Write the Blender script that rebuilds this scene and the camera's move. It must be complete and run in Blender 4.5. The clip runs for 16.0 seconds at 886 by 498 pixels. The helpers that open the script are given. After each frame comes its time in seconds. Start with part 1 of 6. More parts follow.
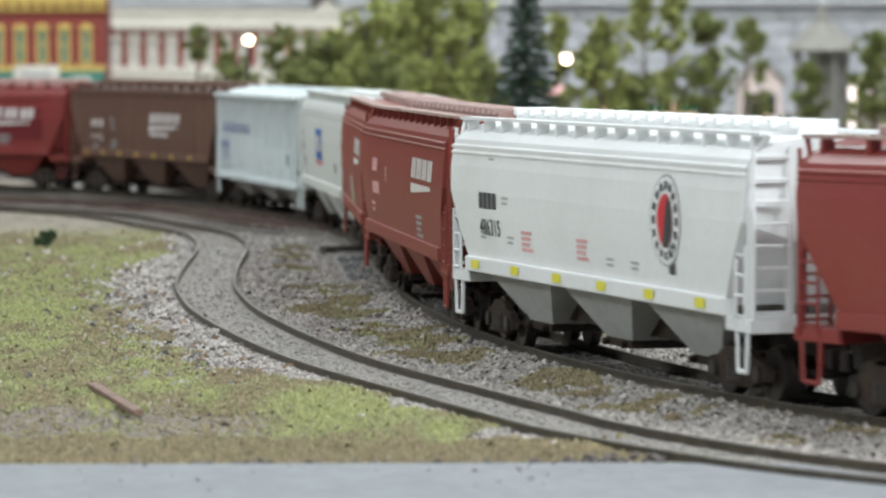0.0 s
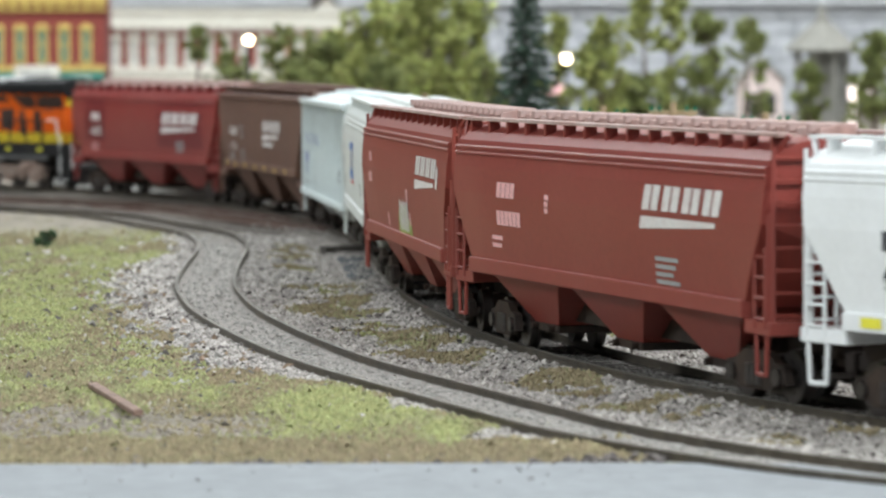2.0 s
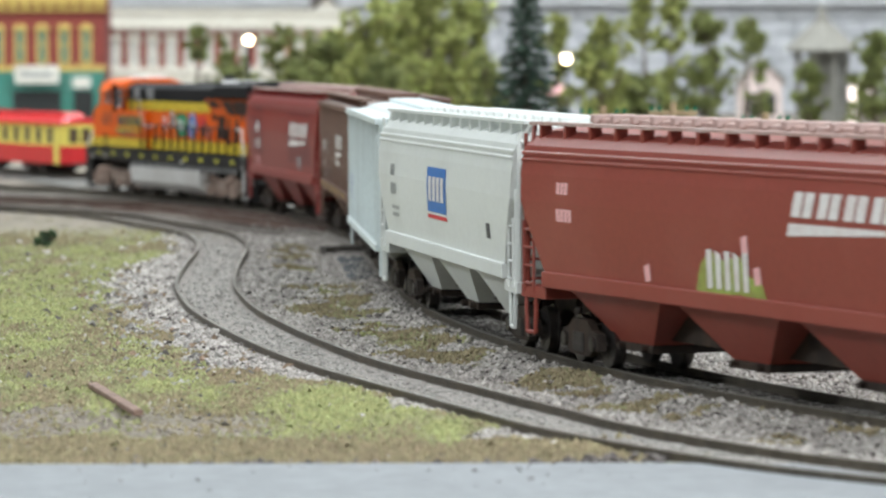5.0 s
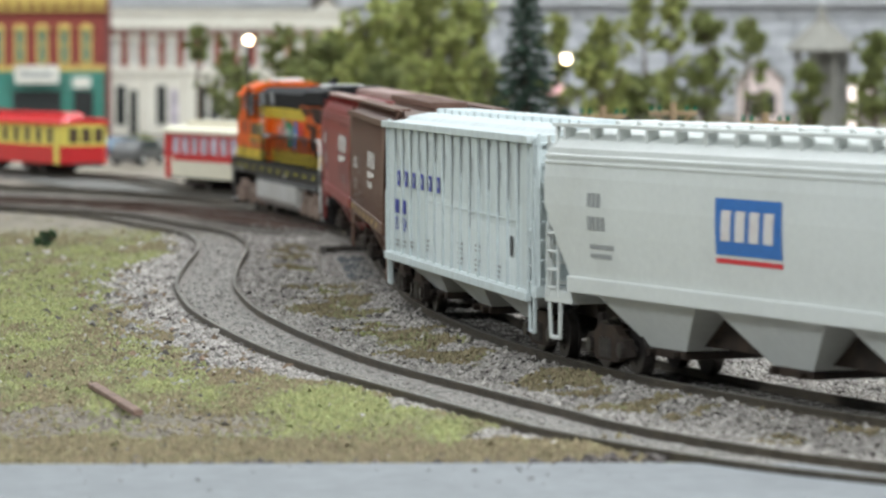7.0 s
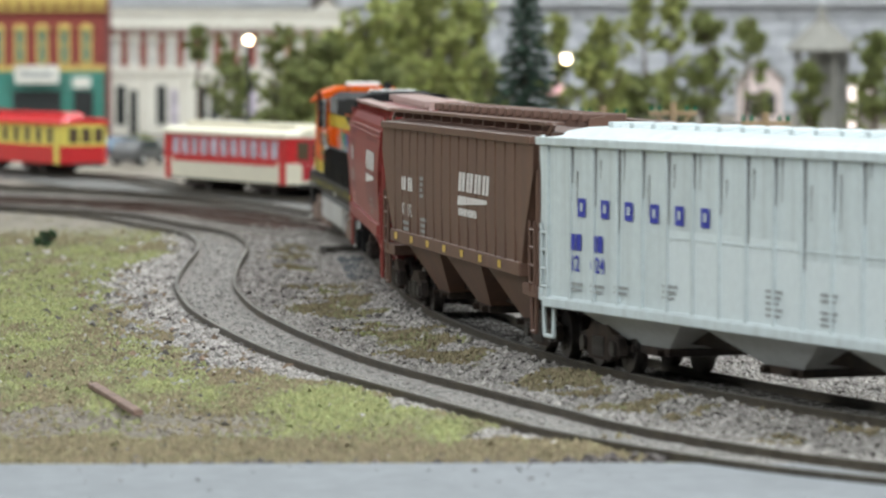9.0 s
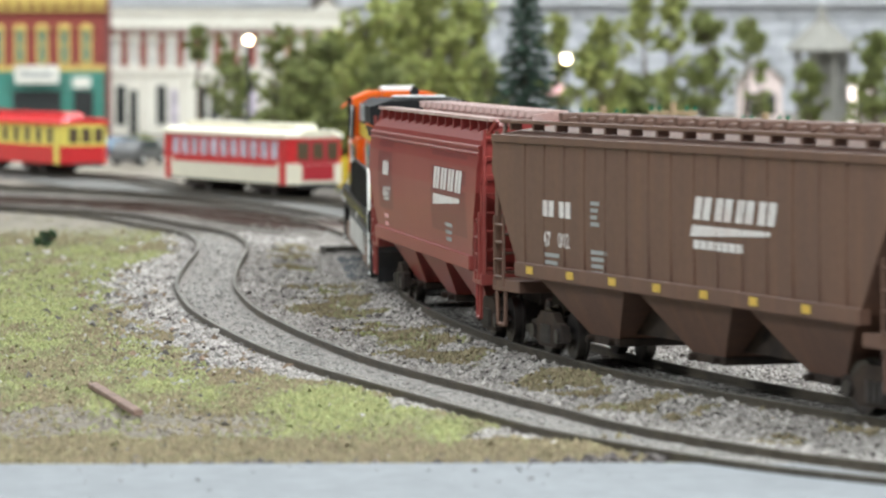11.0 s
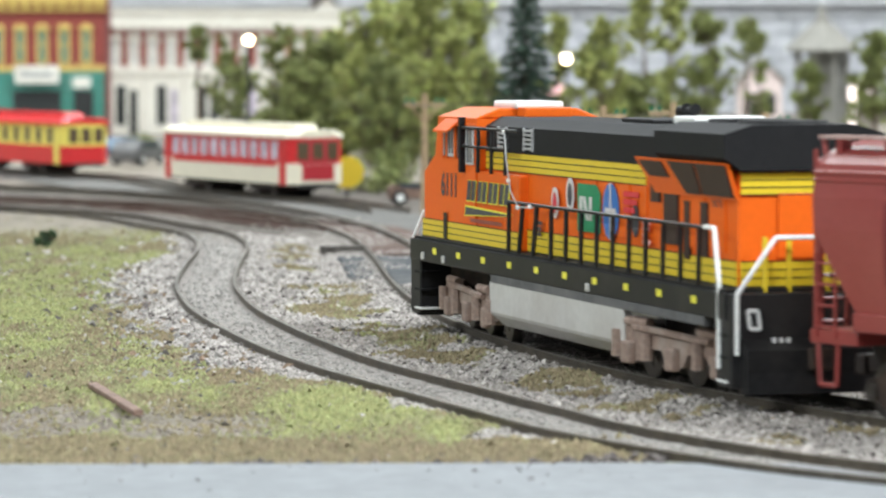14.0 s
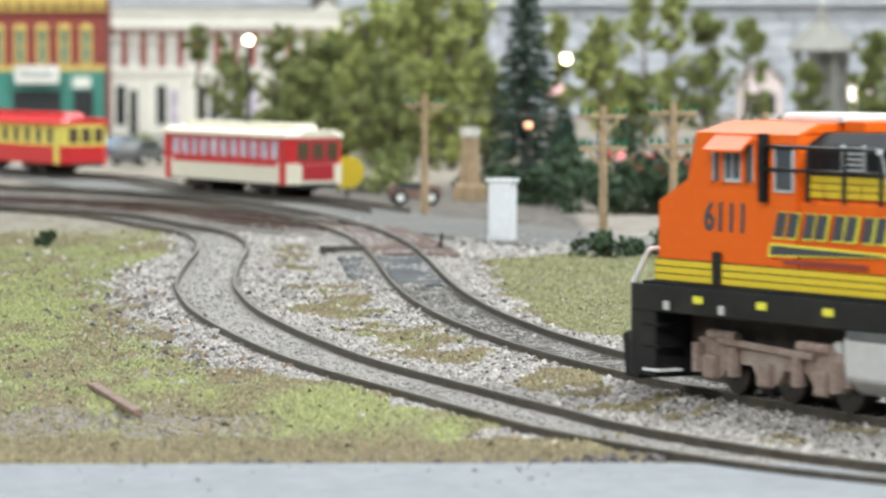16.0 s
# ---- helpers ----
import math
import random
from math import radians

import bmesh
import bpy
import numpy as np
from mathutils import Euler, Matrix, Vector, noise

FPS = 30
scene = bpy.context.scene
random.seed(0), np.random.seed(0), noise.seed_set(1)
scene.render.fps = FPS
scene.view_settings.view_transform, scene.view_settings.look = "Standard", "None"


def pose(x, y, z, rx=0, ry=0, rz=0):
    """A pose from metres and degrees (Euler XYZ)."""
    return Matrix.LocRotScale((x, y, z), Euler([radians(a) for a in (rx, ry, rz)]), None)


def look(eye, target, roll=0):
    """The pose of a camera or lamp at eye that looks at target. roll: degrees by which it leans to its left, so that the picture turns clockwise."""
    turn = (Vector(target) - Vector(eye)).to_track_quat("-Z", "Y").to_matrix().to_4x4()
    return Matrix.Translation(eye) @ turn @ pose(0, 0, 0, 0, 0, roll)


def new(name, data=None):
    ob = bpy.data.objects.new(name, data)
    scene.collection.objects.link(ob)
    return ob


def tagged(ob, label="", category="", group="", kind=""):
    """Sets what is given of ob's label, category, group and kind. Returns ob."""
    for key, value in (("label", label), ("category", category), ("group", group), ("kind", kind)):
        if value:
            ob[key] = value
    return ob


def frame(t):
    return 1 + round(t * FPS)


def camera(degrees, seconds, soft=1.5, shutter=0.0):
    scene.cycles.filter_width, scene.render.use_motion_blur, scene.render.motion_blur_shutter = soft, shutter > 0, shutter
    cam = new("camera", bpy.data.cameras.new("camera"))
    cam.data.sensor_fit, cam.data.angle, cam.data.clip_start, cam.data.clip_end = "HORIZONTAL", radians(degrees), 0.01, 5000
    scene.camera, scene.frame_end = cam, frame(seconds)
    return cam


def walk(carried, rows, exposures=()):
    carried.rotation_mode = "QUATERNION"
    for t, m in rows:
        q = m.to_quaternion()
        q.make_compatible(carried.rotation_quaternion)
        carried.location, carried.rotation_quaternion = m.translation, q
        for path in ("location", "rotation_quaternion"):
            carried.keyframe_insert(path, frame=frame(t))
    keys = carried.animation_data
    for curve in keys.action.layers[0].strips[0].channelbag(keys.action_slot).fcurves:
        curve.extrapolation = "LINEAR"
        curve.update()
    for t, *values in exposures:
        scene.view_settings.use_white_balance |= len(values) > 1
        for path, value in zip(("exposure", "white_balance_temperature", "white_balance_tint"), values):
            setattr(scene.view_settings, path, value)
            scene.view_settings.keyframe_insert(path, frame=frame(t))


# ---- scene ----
# A model railway at true model size (1:87): lengths below are millimetres times MM.
MM = 0.001
EYE_Z = 70.28
cam = camera(12.421, 16.0, soft=2.2, shutter=0.4)
EYE = (0.0, 0.0, EYE_Z * MM)
AIM = (0.0, 1.0, EYE_Z * MM - math.tan(radians(2.830)))
BASE = 0.10
walk(cam, [(0.0, look(EYE, AIM, -0.14)), (16.0, look(EYE, AIM, -0.14))],
     [(t, BASE + e) for t, e in ((0.0, -0.38), (1.0, -0.38), (1.5, -0.33), (2.0, -0.17), (2.5, -0.05), (3.0, 0.0), (4.2, 0.0), (5.3, -0.22), (6.3, -0.36),
                                 (7.5, -0.38), (9.2, -0.37), (10.3, -0.2), (11.3, -0.01), (12.5, 0.0), (16.0, 0.0))])
cam.data.dof.use_dof = True
cam.data.dof.focus_distance = 0.98
cam.data.dof.aperture_fstop = 50.0

# ---- light: unseen ceiling panels, placed and weighted to light the train ----
world = bpy.data.worlds.new("room_air")
scene.world = world
world.use_nodes = True
world.node_tree.nodes["Background"].inputs[0].default_value = (0.93, 0.97, 1.0, 1)
world.node_tree.nodes["Background"].inputs[1].default_value = 0.35
LAMP_POWER = 34.0


def ceiling_lamp(x, y, power, sx=1.2, sy=0.6):
    data = bpy.data.lights.new("ceiling_lamp", "AREA")
    data.shape, data.size, data.size_y, data.energy = "RECTANGLE", sx, sy, power
    data.color = (0.90, 0.97, 1.0)
    ob = new("ceiling_lamp", data)
    ob.matrix_world = pose(x, y, 1.585)
    return ob


# Assumed panels out of view; the first is added to brighten the cars' sides.
LAMPS = ((-2.85, 0.3, 2.8), (-0.2, -1.3, 1.9), (1.6, -0.3, 3.1), (-1.0, 2.4, 0.9), (1.0, 2.2, 1.2), (-0.6, 3.6, 1.1), (1.6, 3.7, 1.1))
for lx, ly, k in LAMPS:
    ceiling_lamp(lx, ly, LAMP_POWER * k)


# ---- materials ----
def mat(name, color, rough=0.6, metal=0.0, grain=0.12, scale=900.0, bump=0.0, wear=None, wear_amount=0.0,
        wear_scale=60.0, emit=None, emit_power=0.0, stretch=None, vary=0.0):
    """A node material: base colour with fine grain, larger stains or wear, and fine relief."""
    m = bpy.data.materials.new(name)
    m.use_nodes = True
    nt = m.node_tree
    bsdf = nt.nodes["Principled BSDF"]
    bsdf.inputs["Roughness"].default_value = rough
    bsdf.inputs["Metallic"].default_value = metal
    tc = nt.nodes.new("ShaderNodeTexCoord")
    src = tc.outputs["Object"]
    if stretch:
        mp = nt.nodes.new("ShaderNodeMapping")
        mp.inputs["Scale"].default_value = stretch
        nt.links.new(src, mp.inputs["Vector"])
        wsrc = mp.outputs["Vector"]
    else:
        wsrc = src
    n1 = nt.nodes.new("ShaderNodeTexNoise")
    n1.inputs["Scale"].default_value = scale
    n1.inputs["Detail"].default_value = 4
    nt.links.new(src, n1.inputs["Vector"])
    r1 = nt.nodes.new("ShaderNodeMapRange")
    r1.inputs[1].default_value, r1.inputs[2].default_value = 0.3, 0.7
    r1.inputs[3].default_value, r1.inputs[4].default_value = 1 - grain, 1 + grain
    nt.links.new(n1.outputs["Fac"], r1.inputs[0])
    mul = nt.nodes.new("ShaderNodeMix")
    mul.data_type, mul.blend_type = "RGBA", "MULTIPLY"
    mul.inputs[0].default_value = 1
    mul.inputs[6].default_value = (*color, 1)
    comb = nt.nodes.new("ShaderNodeCombineColor")
    for k in range(3):
        nt.links.new(r1.outputs[0], comb.inputs[k])
    nt.links.new(comb.outputs[0], mul.inputs[7])
    out = mul.outputs[2]
    if wear:
        n2 = nt.nodes.new("ShaderNodeTexNoise")
        n2.inputs["Scale"].default_value = wear_scale
        n2.inputs["Detail"].default_value = 6
        n2.inputs["Roughness"].default_value = 0.65
        nt.links.new(wsrc, n2.inputs["Vector"])
        r2 = nt.nodes.new("ShaderNodeMapRange")
        r2.inputs[1].default_value, r2.inputs[2].default_value = 0.45, 0.75
        r2.inputs[3].default_value, r2.inputs[4].default_value = 0, wear_amount
        nt.links.new(n2.outputs["Fac"], r2.inputs[0])
        mx = nt.nodes.new("ShaderNodeMix")
        mx.data_type = "RGBA"
        nt.links.new(r2.outputs[0], mx.inputs[0])
        nt.links.new(out, mx.inputs[6])
        mx.inputs[7].default_value = (*wear, 1)
        out = mx.outputs[2]
    if vary:
        geo = nt.nodes.new("ShaderNodeNewGeometry")
        r3 = nt.nodes.new("ShaderNodeMapRange")
        r3.inputs[3].default_value, r3.inputs[4].default_value = 1 - vary, 1 + vary
        nt.links.new(geo.outputs["Random Per Island"], r3.inputs[0])
        hsv = nt.nodes.new("ShaderNodeHueSaturation")
        nt.links.new(r3.outputs[0], hsv.inputs["Value"])
        r4 = nt.nodes.new("ShaderNodeMapRange")
        r4.inputs[3].default_value, r4.inputs[4].default_value = 0.485, 0.515
        sc = nt.nodes.new("ShaderNodeMath")
        sc.operation = "FRACT"
        ml = nt.nodes.new("ShaderNodeMath")
        ml.operation = "MULTIPLY"
        ml.inputs[1].default_value = 37.7
        nt.links.new(geo.outputs["Random Per Island"], ml.inputs[0])
        nt.links.new(ml.outputs[0], sc.inputs[0])
        nt.links.new(sc.outputs[0], r4.inputs[0])
        nt.links.new(r4.outputs[0], hsv.inputs["Hue"])
        nt.links.new(out, hsv.inputs["Color"])
        out = hsv.outputs["Color"]
    nt.links.new(out, bsdf.inputs["Base Color"])
    if bump:
        b = nt.nodes.new("ShaderNodeBump")
        b.inputs["Strength"].default_value = 0.5
        b.inputs["Distance"].default_value = bump * MM
        nt.links.new(n1.outputs["Fac"], b.inputs["Height"])
        nt.links.new(b.outputs["Normal"], bsdf.inputs["Normal"])
    if emit:
        bsdf.inputs["Emission Color"].default_value = (*emit, 1)
        bsdf.inputs["Emission Strength"].default_value = emit_power
    return m


M = {
    "red_a": mat("oxide_red_paint", (0.235, 0.034, 0.03), 0.36, 0, 0.06, 700, 0, (0.30, 0.08, 0.062), 0.5, 22),
    "red_e": mat("faded_oxide_paint", (0.235, 0.042, 0.028), 0.5, 0, 0.08, 700, 0, (0.31, 0.095, 0.07), 0.4, 28),
    "red_f": mat("dusty_oxide_paint", (0.225, 0.038, 0.028), 0.48, 0, 0.08, 700, 0, (0.29, 0.085, 0.062), 0.45, 20),
    "red_patch": mat("fresh_crimson_patch", (0.15, 0.012, 0.017), 0.36, 0, 0.06, 700),
    "brown": mat("brown_paint", (0.125, 0.067, 0.048), 0.55, 0, 0.1, 700, 0, (0.23, 0.11, 0.06), 0.4, 30, stretch=(6, 1, 0.35)),
    "pale": mat("pale_blue_grey_paint", (0.60, 0.66, 0.665), 0.5, 0, 0.05, 700, 0, (0.33, 0.34, 0.33), 0.45, 90, stretch=(4, 1, 0.12)),
    "pale_fresh": mat("fresh_pale_paint", (0.66, 0.715, 0.72), 0.5, 0, 0.04, 700),
    "streak": mat("dark_dirt_streak", (0.15, 0.145, 0.14), 0.8, 0, 0.3, 600, 0, (0.42, 0.44, 0.44), 0.5, 160),
    "grey": mat("light_grey_paint", (0.64, 0.66, 0.64), 0.42, 0, 0.04, 700, 0, (0.42, 0.42, 0.40), 0.35, 25),
    "white": mat("white_paint", (0.80, 0.81, 0.81), 0.45, 0, 0.03, 700, 0, (0.60, 0.60, 0.57), 0.35, 25),
    # Grey with brown blotches; shade under the cars is put into it.
    "bay_dark": mat("shaded_grey_paint", (0.44, 0.45, 0.44), 0.6, 0, 0.08, 700, 0, (0.25, 0.23, 0.2), 0.5, 40),
    "dust": mat("dusty_hatch_paint", (0.36, 0.23, 0.20), 0.7, 0, 0.2, 500, 0.1, (0.55, 0.48, 0.46), 0.6, 60),
    "black": mat("black_plastic", (0.012, 0.012, 0.013), 0.45, 0, 0.2, 800, 0.05, (0.05, 0.045, 0.04), 0.5, 60),
    "truck": mat("dark_truck_frame", (0.03, 0.023, 0.02), 0.6, 0, 0.25, 700, 0.1, (0.10, 0.065, 0.045), 0.6, 120),
    "truck_dust": mat("dusted_truck_frame", (0.24, 0.165, 0.13), 0.75, 0, 0.25, 700, 0.1, (0.42, 0.36, 0.31), 0.7, 110),
    "sill_grey": mat("dusty_grey_sill", (0.09, 0.09, 0.09), 0.7, 0, 0.2, 600, 0, (0.26, 0.25, 0.24), 0.5, 80),
    "wheel": mat("blackened_wheel_steel", (0.10, 0.09, 0.085), 0.35, 0.8, 0.2, 700),
    "orange": mat("orange_paint", (0.74, 0.12, 0.006), 0.45, 0, 0.04, 700, 0, (0.72, 0.10, 0.01), 0.3, 30),
    "yellow": mat("yellow_paint", (0.70, 0.51, 0.025), 0.4, 0, 0.05, 700),
    "hood_black": mat("black_hood_paint", (0.010, 0.010, 0.011), 0.68, 0, 0.15, 600, 0.03, (0.022, 0.022, 0.022), 0.4, 40),
    "intake": mat("dark_intake_mesh", (0.035, 0.016, 0.010), 0.6, 0, 0.15, 600),
    "tank": mat("silver_tank_paint", (0.58, 0.57, 0.55), 0.42, 0.2, 0.06, 600, 0, (0.30, 0.26, 0.22), 0.4, 40),
    "decal_white": mat("white_decal", (0.66, 0.63, 0.61), 0.55, 0, 0.1, 900, 0, (0.5, 0.3, 0.27), 0.35, 150),
    "decal_dark": mat("dark_grey_decal", (0.05, 0.05, 0.06), 0.5, 0, 0.1, 900),
    "decal_blue": mat("blue_decal", (0.035, 0.045, 0.36), 0.5, 0, 0.1, 900),
    "logo_blue": mat("bright_blue_decal", (0.03, 0.15, 0.45), 0.5, 0, 0.1, 900),
    "logo_red": mat("red_decal", (0.62, 0.03, 0.045), 0.5, 0, 0.1, 900),
    "logo_green": mat("green_decal", (0.01, 0.22, 0.09), 0.5, 0, 0.1, 900),
    "dull_blue": mat("dull_blue_body", (0.07, 0.12, 0.18), 0.5),
    "decal_pink": mat("pale_red_decal", (0.72, 0.38, 0.38), 0.5, 0, 0.1, 900),
    "decal_grey": mat("mid_grey_decal", (0.30, 0.31, 0.31), 0.5, 0, 0.1, 900),
    "decal_green": mat("lime_spray_paint", (0.28, 0.34, 0.07), 0.5, 0, 0.2, 500, 0, (0.2, 0.08, 0.05), 0.6, 200),
    "conspicuity": mat("yellow_reflector", (0.78, 0.72, 0.06), 0.4, 0, 0.1, 900),
    "conspicuity_dull": mat("ochre_reflector", (0.62, 0.40, 0.07), 0.4, 0, 0.1, 900),
    "white_rail": mat("white_handrail_paint", (0.82, 0.82, 0.80), 0.4, 0, 0.05, 900),
    "glass": mat("dark_window_glass", (0.05, 0.06, 0.07), 0.08, 0, 0.1, 300),
    "cab_inside": mat("grey_cab_window_frame", (0.42, 0.42, 0.42), 0.5, 0, 0.1, 500),
    "rail": mat("weathered_rail_steel", (0.085, 0.073, 0.058), 0.5, 0.3, 0.3, 300, 0.05, (0.15, 0.12, 0.085), 0.7, 50),
    "railhead": mat("rubbed_rail_head", (0.32, 0.30, 0.265), 0.32, 0.7, 0.2, 500, 0, (0.10, 0.085, 0.07), 0.8, 30),
    "tie": mat("dark_sleeper", (0.075, 0.068, 0.062), 0.85, 0, 0.3, 500, 0.2, (0.13, 0.115, 0.10), 0.6, 60),
    "brown_rail": mat("rust_brown_turnout", (0.10, 0.062, 0.050), 0.75, 0, 0.3, 400, 0.2, (0.18, 0.15, 0.13), 0.75, 45),
    "slab": mat("grey_crossing_panel", (0.075, 0.08, 0.085), 0.85, 0, 0.3, 500, 0.2, (0.19, 0.18, 0.17), 0.8, 60),
    "ledge": mat("pale_grey_ledge_paint", (0.24, 0.25, 0.262), 0.75, 0, 0.12, 250, 0.2, (0.185, 0.193, 0.202), 0.6, 40),
    "stone": mat("ballast_stone", (0.385, 0.355, 0.33), 0.9, 0, 0.25, 600, 0, (0.27, 0.245, 0.225), 0.5, 70, vary=0.36),
    "dark_stone": mat("dark_ballast_stone", (0.12, 0.105, 0.10), 0.9, 0, 0.25, 600, vary=0.4),
    "turf": mat("lime_turf_flock", (0.295, 0.305, 0.14), 0.95, 0, 0.25, 600, 0, (0.25, 0.245, 0.12), 0.5, 45, vary=0.2),
    "turf_olive": mat("olive_turf_flock", (0.26, 0.255, 0.14), 0.95, 0, 0.25, 600, 0, (0.28, 0.245, 0.145), 0.5, 45, vary=0.22),
    "turf_dry": mat("straw_turf_flock", (0.25, 0.21, 0.13), 0.95, 0, 0.25, 600, 0, (0.20, 0.155, 0.105), 0.6, 30, vary=0.22),
    "dirt_grain": mat("pale_earth_crumb", (0.26, 0.225, 0.19), 0.95, 0, 0.25, 600, 0, (0.20, 0.165, 0.13), 0.5, 60, vary=0.25),
    "ash": mat("grey_ash_grain", (0.30, 0.285, 0.265), 0.9, 0, 0.25, 600, 0, (0.20, 0.19, 0.175), 0.6, 60, vary=0.32),
    "rubble": mat("brown_rubble_stone", (0.22, 0.165, 0.115), 0.9, 0, 0.3, 600, 0, (0.13, 0.10, 0.075), 0.6, 90, vary=0.4),
    "leaf": mat("olive_foliage", (0.20, 0.225, 0.075), 0.8, 0, 0.35, 300, 0, (0.11, 0.13, 0.05), 0.5, 30, vary=0.6),
    "leaf_yellow": mat("yellow_green_foliage", (0.30, 0.325, 0.10), 0.8, 0, 0.35, 300, 0, (0.18, 0.20, 0.065), 0.5, 30, vary=0.6),
    "needle": mat("dark_green_needles", (0.03, 0.06, 0.04), 0.8, 0, 0.35, 300, 0, (0.09, 0.13, 0.10), 0.6, 60, vary=0.6),
    "bark": mat("grey_brown_bark", (0.12, 0.09, 0.065), 0.9, 0, 0.3, 300, 0.5),
    "pole": mat("pale_wooden_pole", (0.36, 0.255, 0.15), 0.8, 0, 0.25, 400, 0.2),
    "wire": mat("dark_wire", (0.05, 0.05, 0.05), 0.6),
    "insulator": mat("green_glass_insulator", (0.01, 0.16, 0.09), 0.2),
    "brick": mat("red_brick", (0.26, 0.055, 0.042), 0.85, 0, 0.2, 400, 0.2, (0.18, 0.045, 0.04), 0.6, 40),
    # The brick again, darkened: the side face's shade put into its colour.
    "brick_side": mat("shaded_red_brick", (0.20, 0.05, 0.042), 0.85, 0, 0.2, 400, 0.2, (0.12, 0.04, 0.035), 0.6, 40),
    "cornice": mat("yellow_cornice_paint", (0.66, 0.47, 0.13), 0.6, 0, 0.1, 300, 0, (0.5, 0.33, 0.1), 0.5, 50),
    "teal": mat("teal_shopfront_paint", (0.055, 0.24, 0.185), 0.55, 0, 0.12, 300, 0, (0.12, 0.32, 0.27), 0.5, 60),
    "pane": mat("green_window_glass", (0.10, 0.22, 0.18), 0.15, 0, 0.15, 200),
    "cream": mat("cream_trim_paint", (0.75, 0.72, 0.64), 0.6, 0, 0.08, 300, 0, (0.6, 0.55, 0.47), 0.5, 50),
    "white_pane": mat("curtained_window_glass", (0.56, 0.55, 0.52), 0.2, 0, 0.2, 120),
    "dark_opening": mat("dark_shop_window", (0.03, 0.035, 0.035), 0.15),
    "tram_red": mat("tram_red_paint", (0.60, 0.022, 0.025), 0.35, 0, 0.05, 400),
    "tram_dkred": mat("tram_crimson_paint", (0.42, 0.02, 0.03), 0.4, 0, 0.05, 400),
    "tram_yellow": mat("tram_yellow_paint", (0.74, 0.62, 0.12), 0.4, 0, 0.05, 400),
    "tram_cream": mat("tram_cream_paint", (0.76, 0.70, 0.55), 0.45, 0, 0.05, 400),
    "tram_glass": mat("pale_tram_window", (0.50, 0.45, 0.52), 0.2, 0, 0.3, 150),
    "tram_dark": mat("tram_dark_window", (0.10, 0.07, 0.04), 0.15),
    "wall_stone": mat("grey_wall_stone", (0.44, 0.45, 0.475), 0.85, 0, 0.2, 60, 0.8, (0.30, 0.31, 0.335), 0.7, 26, vary=0.2),
    "wall_cap": mat("pale_wall_coping", (0.50, 0.51, 0.53), 0.8, 0, 0.1, 60, 0.5, (0.4, 0.41, 0.43), 0.5, 12),
    "mortar": mat("grey_mortar", (0.24, 0.245, 0.26), 0.9, 0, 0.1, 100),
    "panel": mat("dark_brown_panelling", (0.055, 0.042, 0.036), 0.7, 0, 0.2, 20, 0, (0.09, 0.07, 0.06), 0.6, 6),
    # Plaster of the unseen walls and ceiling, darkened to cut bounced light.
    "plaster": mat("room_plaster", (0.27, 0.275, 0.28), 0.9, 0, 0.03, 10, 0, (0.23, 0.235, 0.24), 0.5, 2),
    "carpet": mat("grey_carpet", (0.16, 0.16, 0.17), 0.95, 0, 0.2, 80),
    "shingle": mat("grey_brown_shingle", (0.23, 0.22, 0.195), 0.85, 0, 0.15, 200, 0.4, (0.17, 0.16, 0.145), 0.6, 40),
    "asphalt": mat("dusty_street_asphalt", (0.14, 0.136, 0.128), 0.9, 0, 0.2, 300, 0.3, (0.20, 0.19, 0.175), 0.6, 25),
    "cabinet": mat("light_grey_cabinet_paint", (0.70, 0.71, 0.72), 0.5, 0, 0.05, 300),
    "globe": mat("warm_lit_globe", (1, 0.85, 0.65), 0.4, emit=(1.0, 0.74, 0.46), emit_power=20.0),
    "globe_orange": mat("orange_lit_globe", (1, 0.6, 0.4), 0.4, emit=(1.0, 0.36, 0.16), emit_power=2.2),
    "lit_window": mat("lit_porch_light", (1, 0.9, 0.85), 0.4, emit=(1.0, 0.82, 0.78), emit_power=1.6),
    "iron": mat("dark_iron", (0.03, 0.03, 0.03), 0.5, 0.3),
    "pink_house": mat("pale_pink_siding", (0.72, 0.60, 0.57), 0.7, 0, 0.08, 200),
    "wood_stick": mat("red_brown_board", (0.20, 0.125, 0.095), 0.8, 0, 0.3, 300, 0.2, (0.25, 0.16, 0.12), 0.6, 60),
    "bush": mat("dark_bush_foliage", (0.035, 0.065, 0.028), 0.85, 0, 0.4, 400, vary=0.5),
    "red_toy": mat("glossy_red_body", (0.55, 0.02, 0.03), 0.3),
    "panel_light": mat("ceiling_panel_diffuser", (0.9, 0.9, 0.88), 0.5, emit=(1, 0.97, 0.93), emit_power=0.25),
}

for key, gloss in (("hood_black", 0.2), ("orange", 0.25), ("black", 0.25), ("truck", 0.2), ("slab", 0.08), ("asphalt", 0.12), ("ledge", 0.2), ("brown_rail", 0.12), ("stone", 0.15),
                   ("dark_stone", 0.15), ("turf", 0.08), ("turf_olive", 0.08), ("rubble", 0.1), ("turf_dry", 0.08), ("tie", 0.1), ("rail", 0.3)):
    M[key].node_tree.nodes["Principled BSDF"].inputs["Specular IOR Level"].default_value = gloss

# The ground: colour and relief come from the place on the layout.
G_MAT = bpy.data.materials.new("scenic_ground")
G_MAT.use_nodes = True


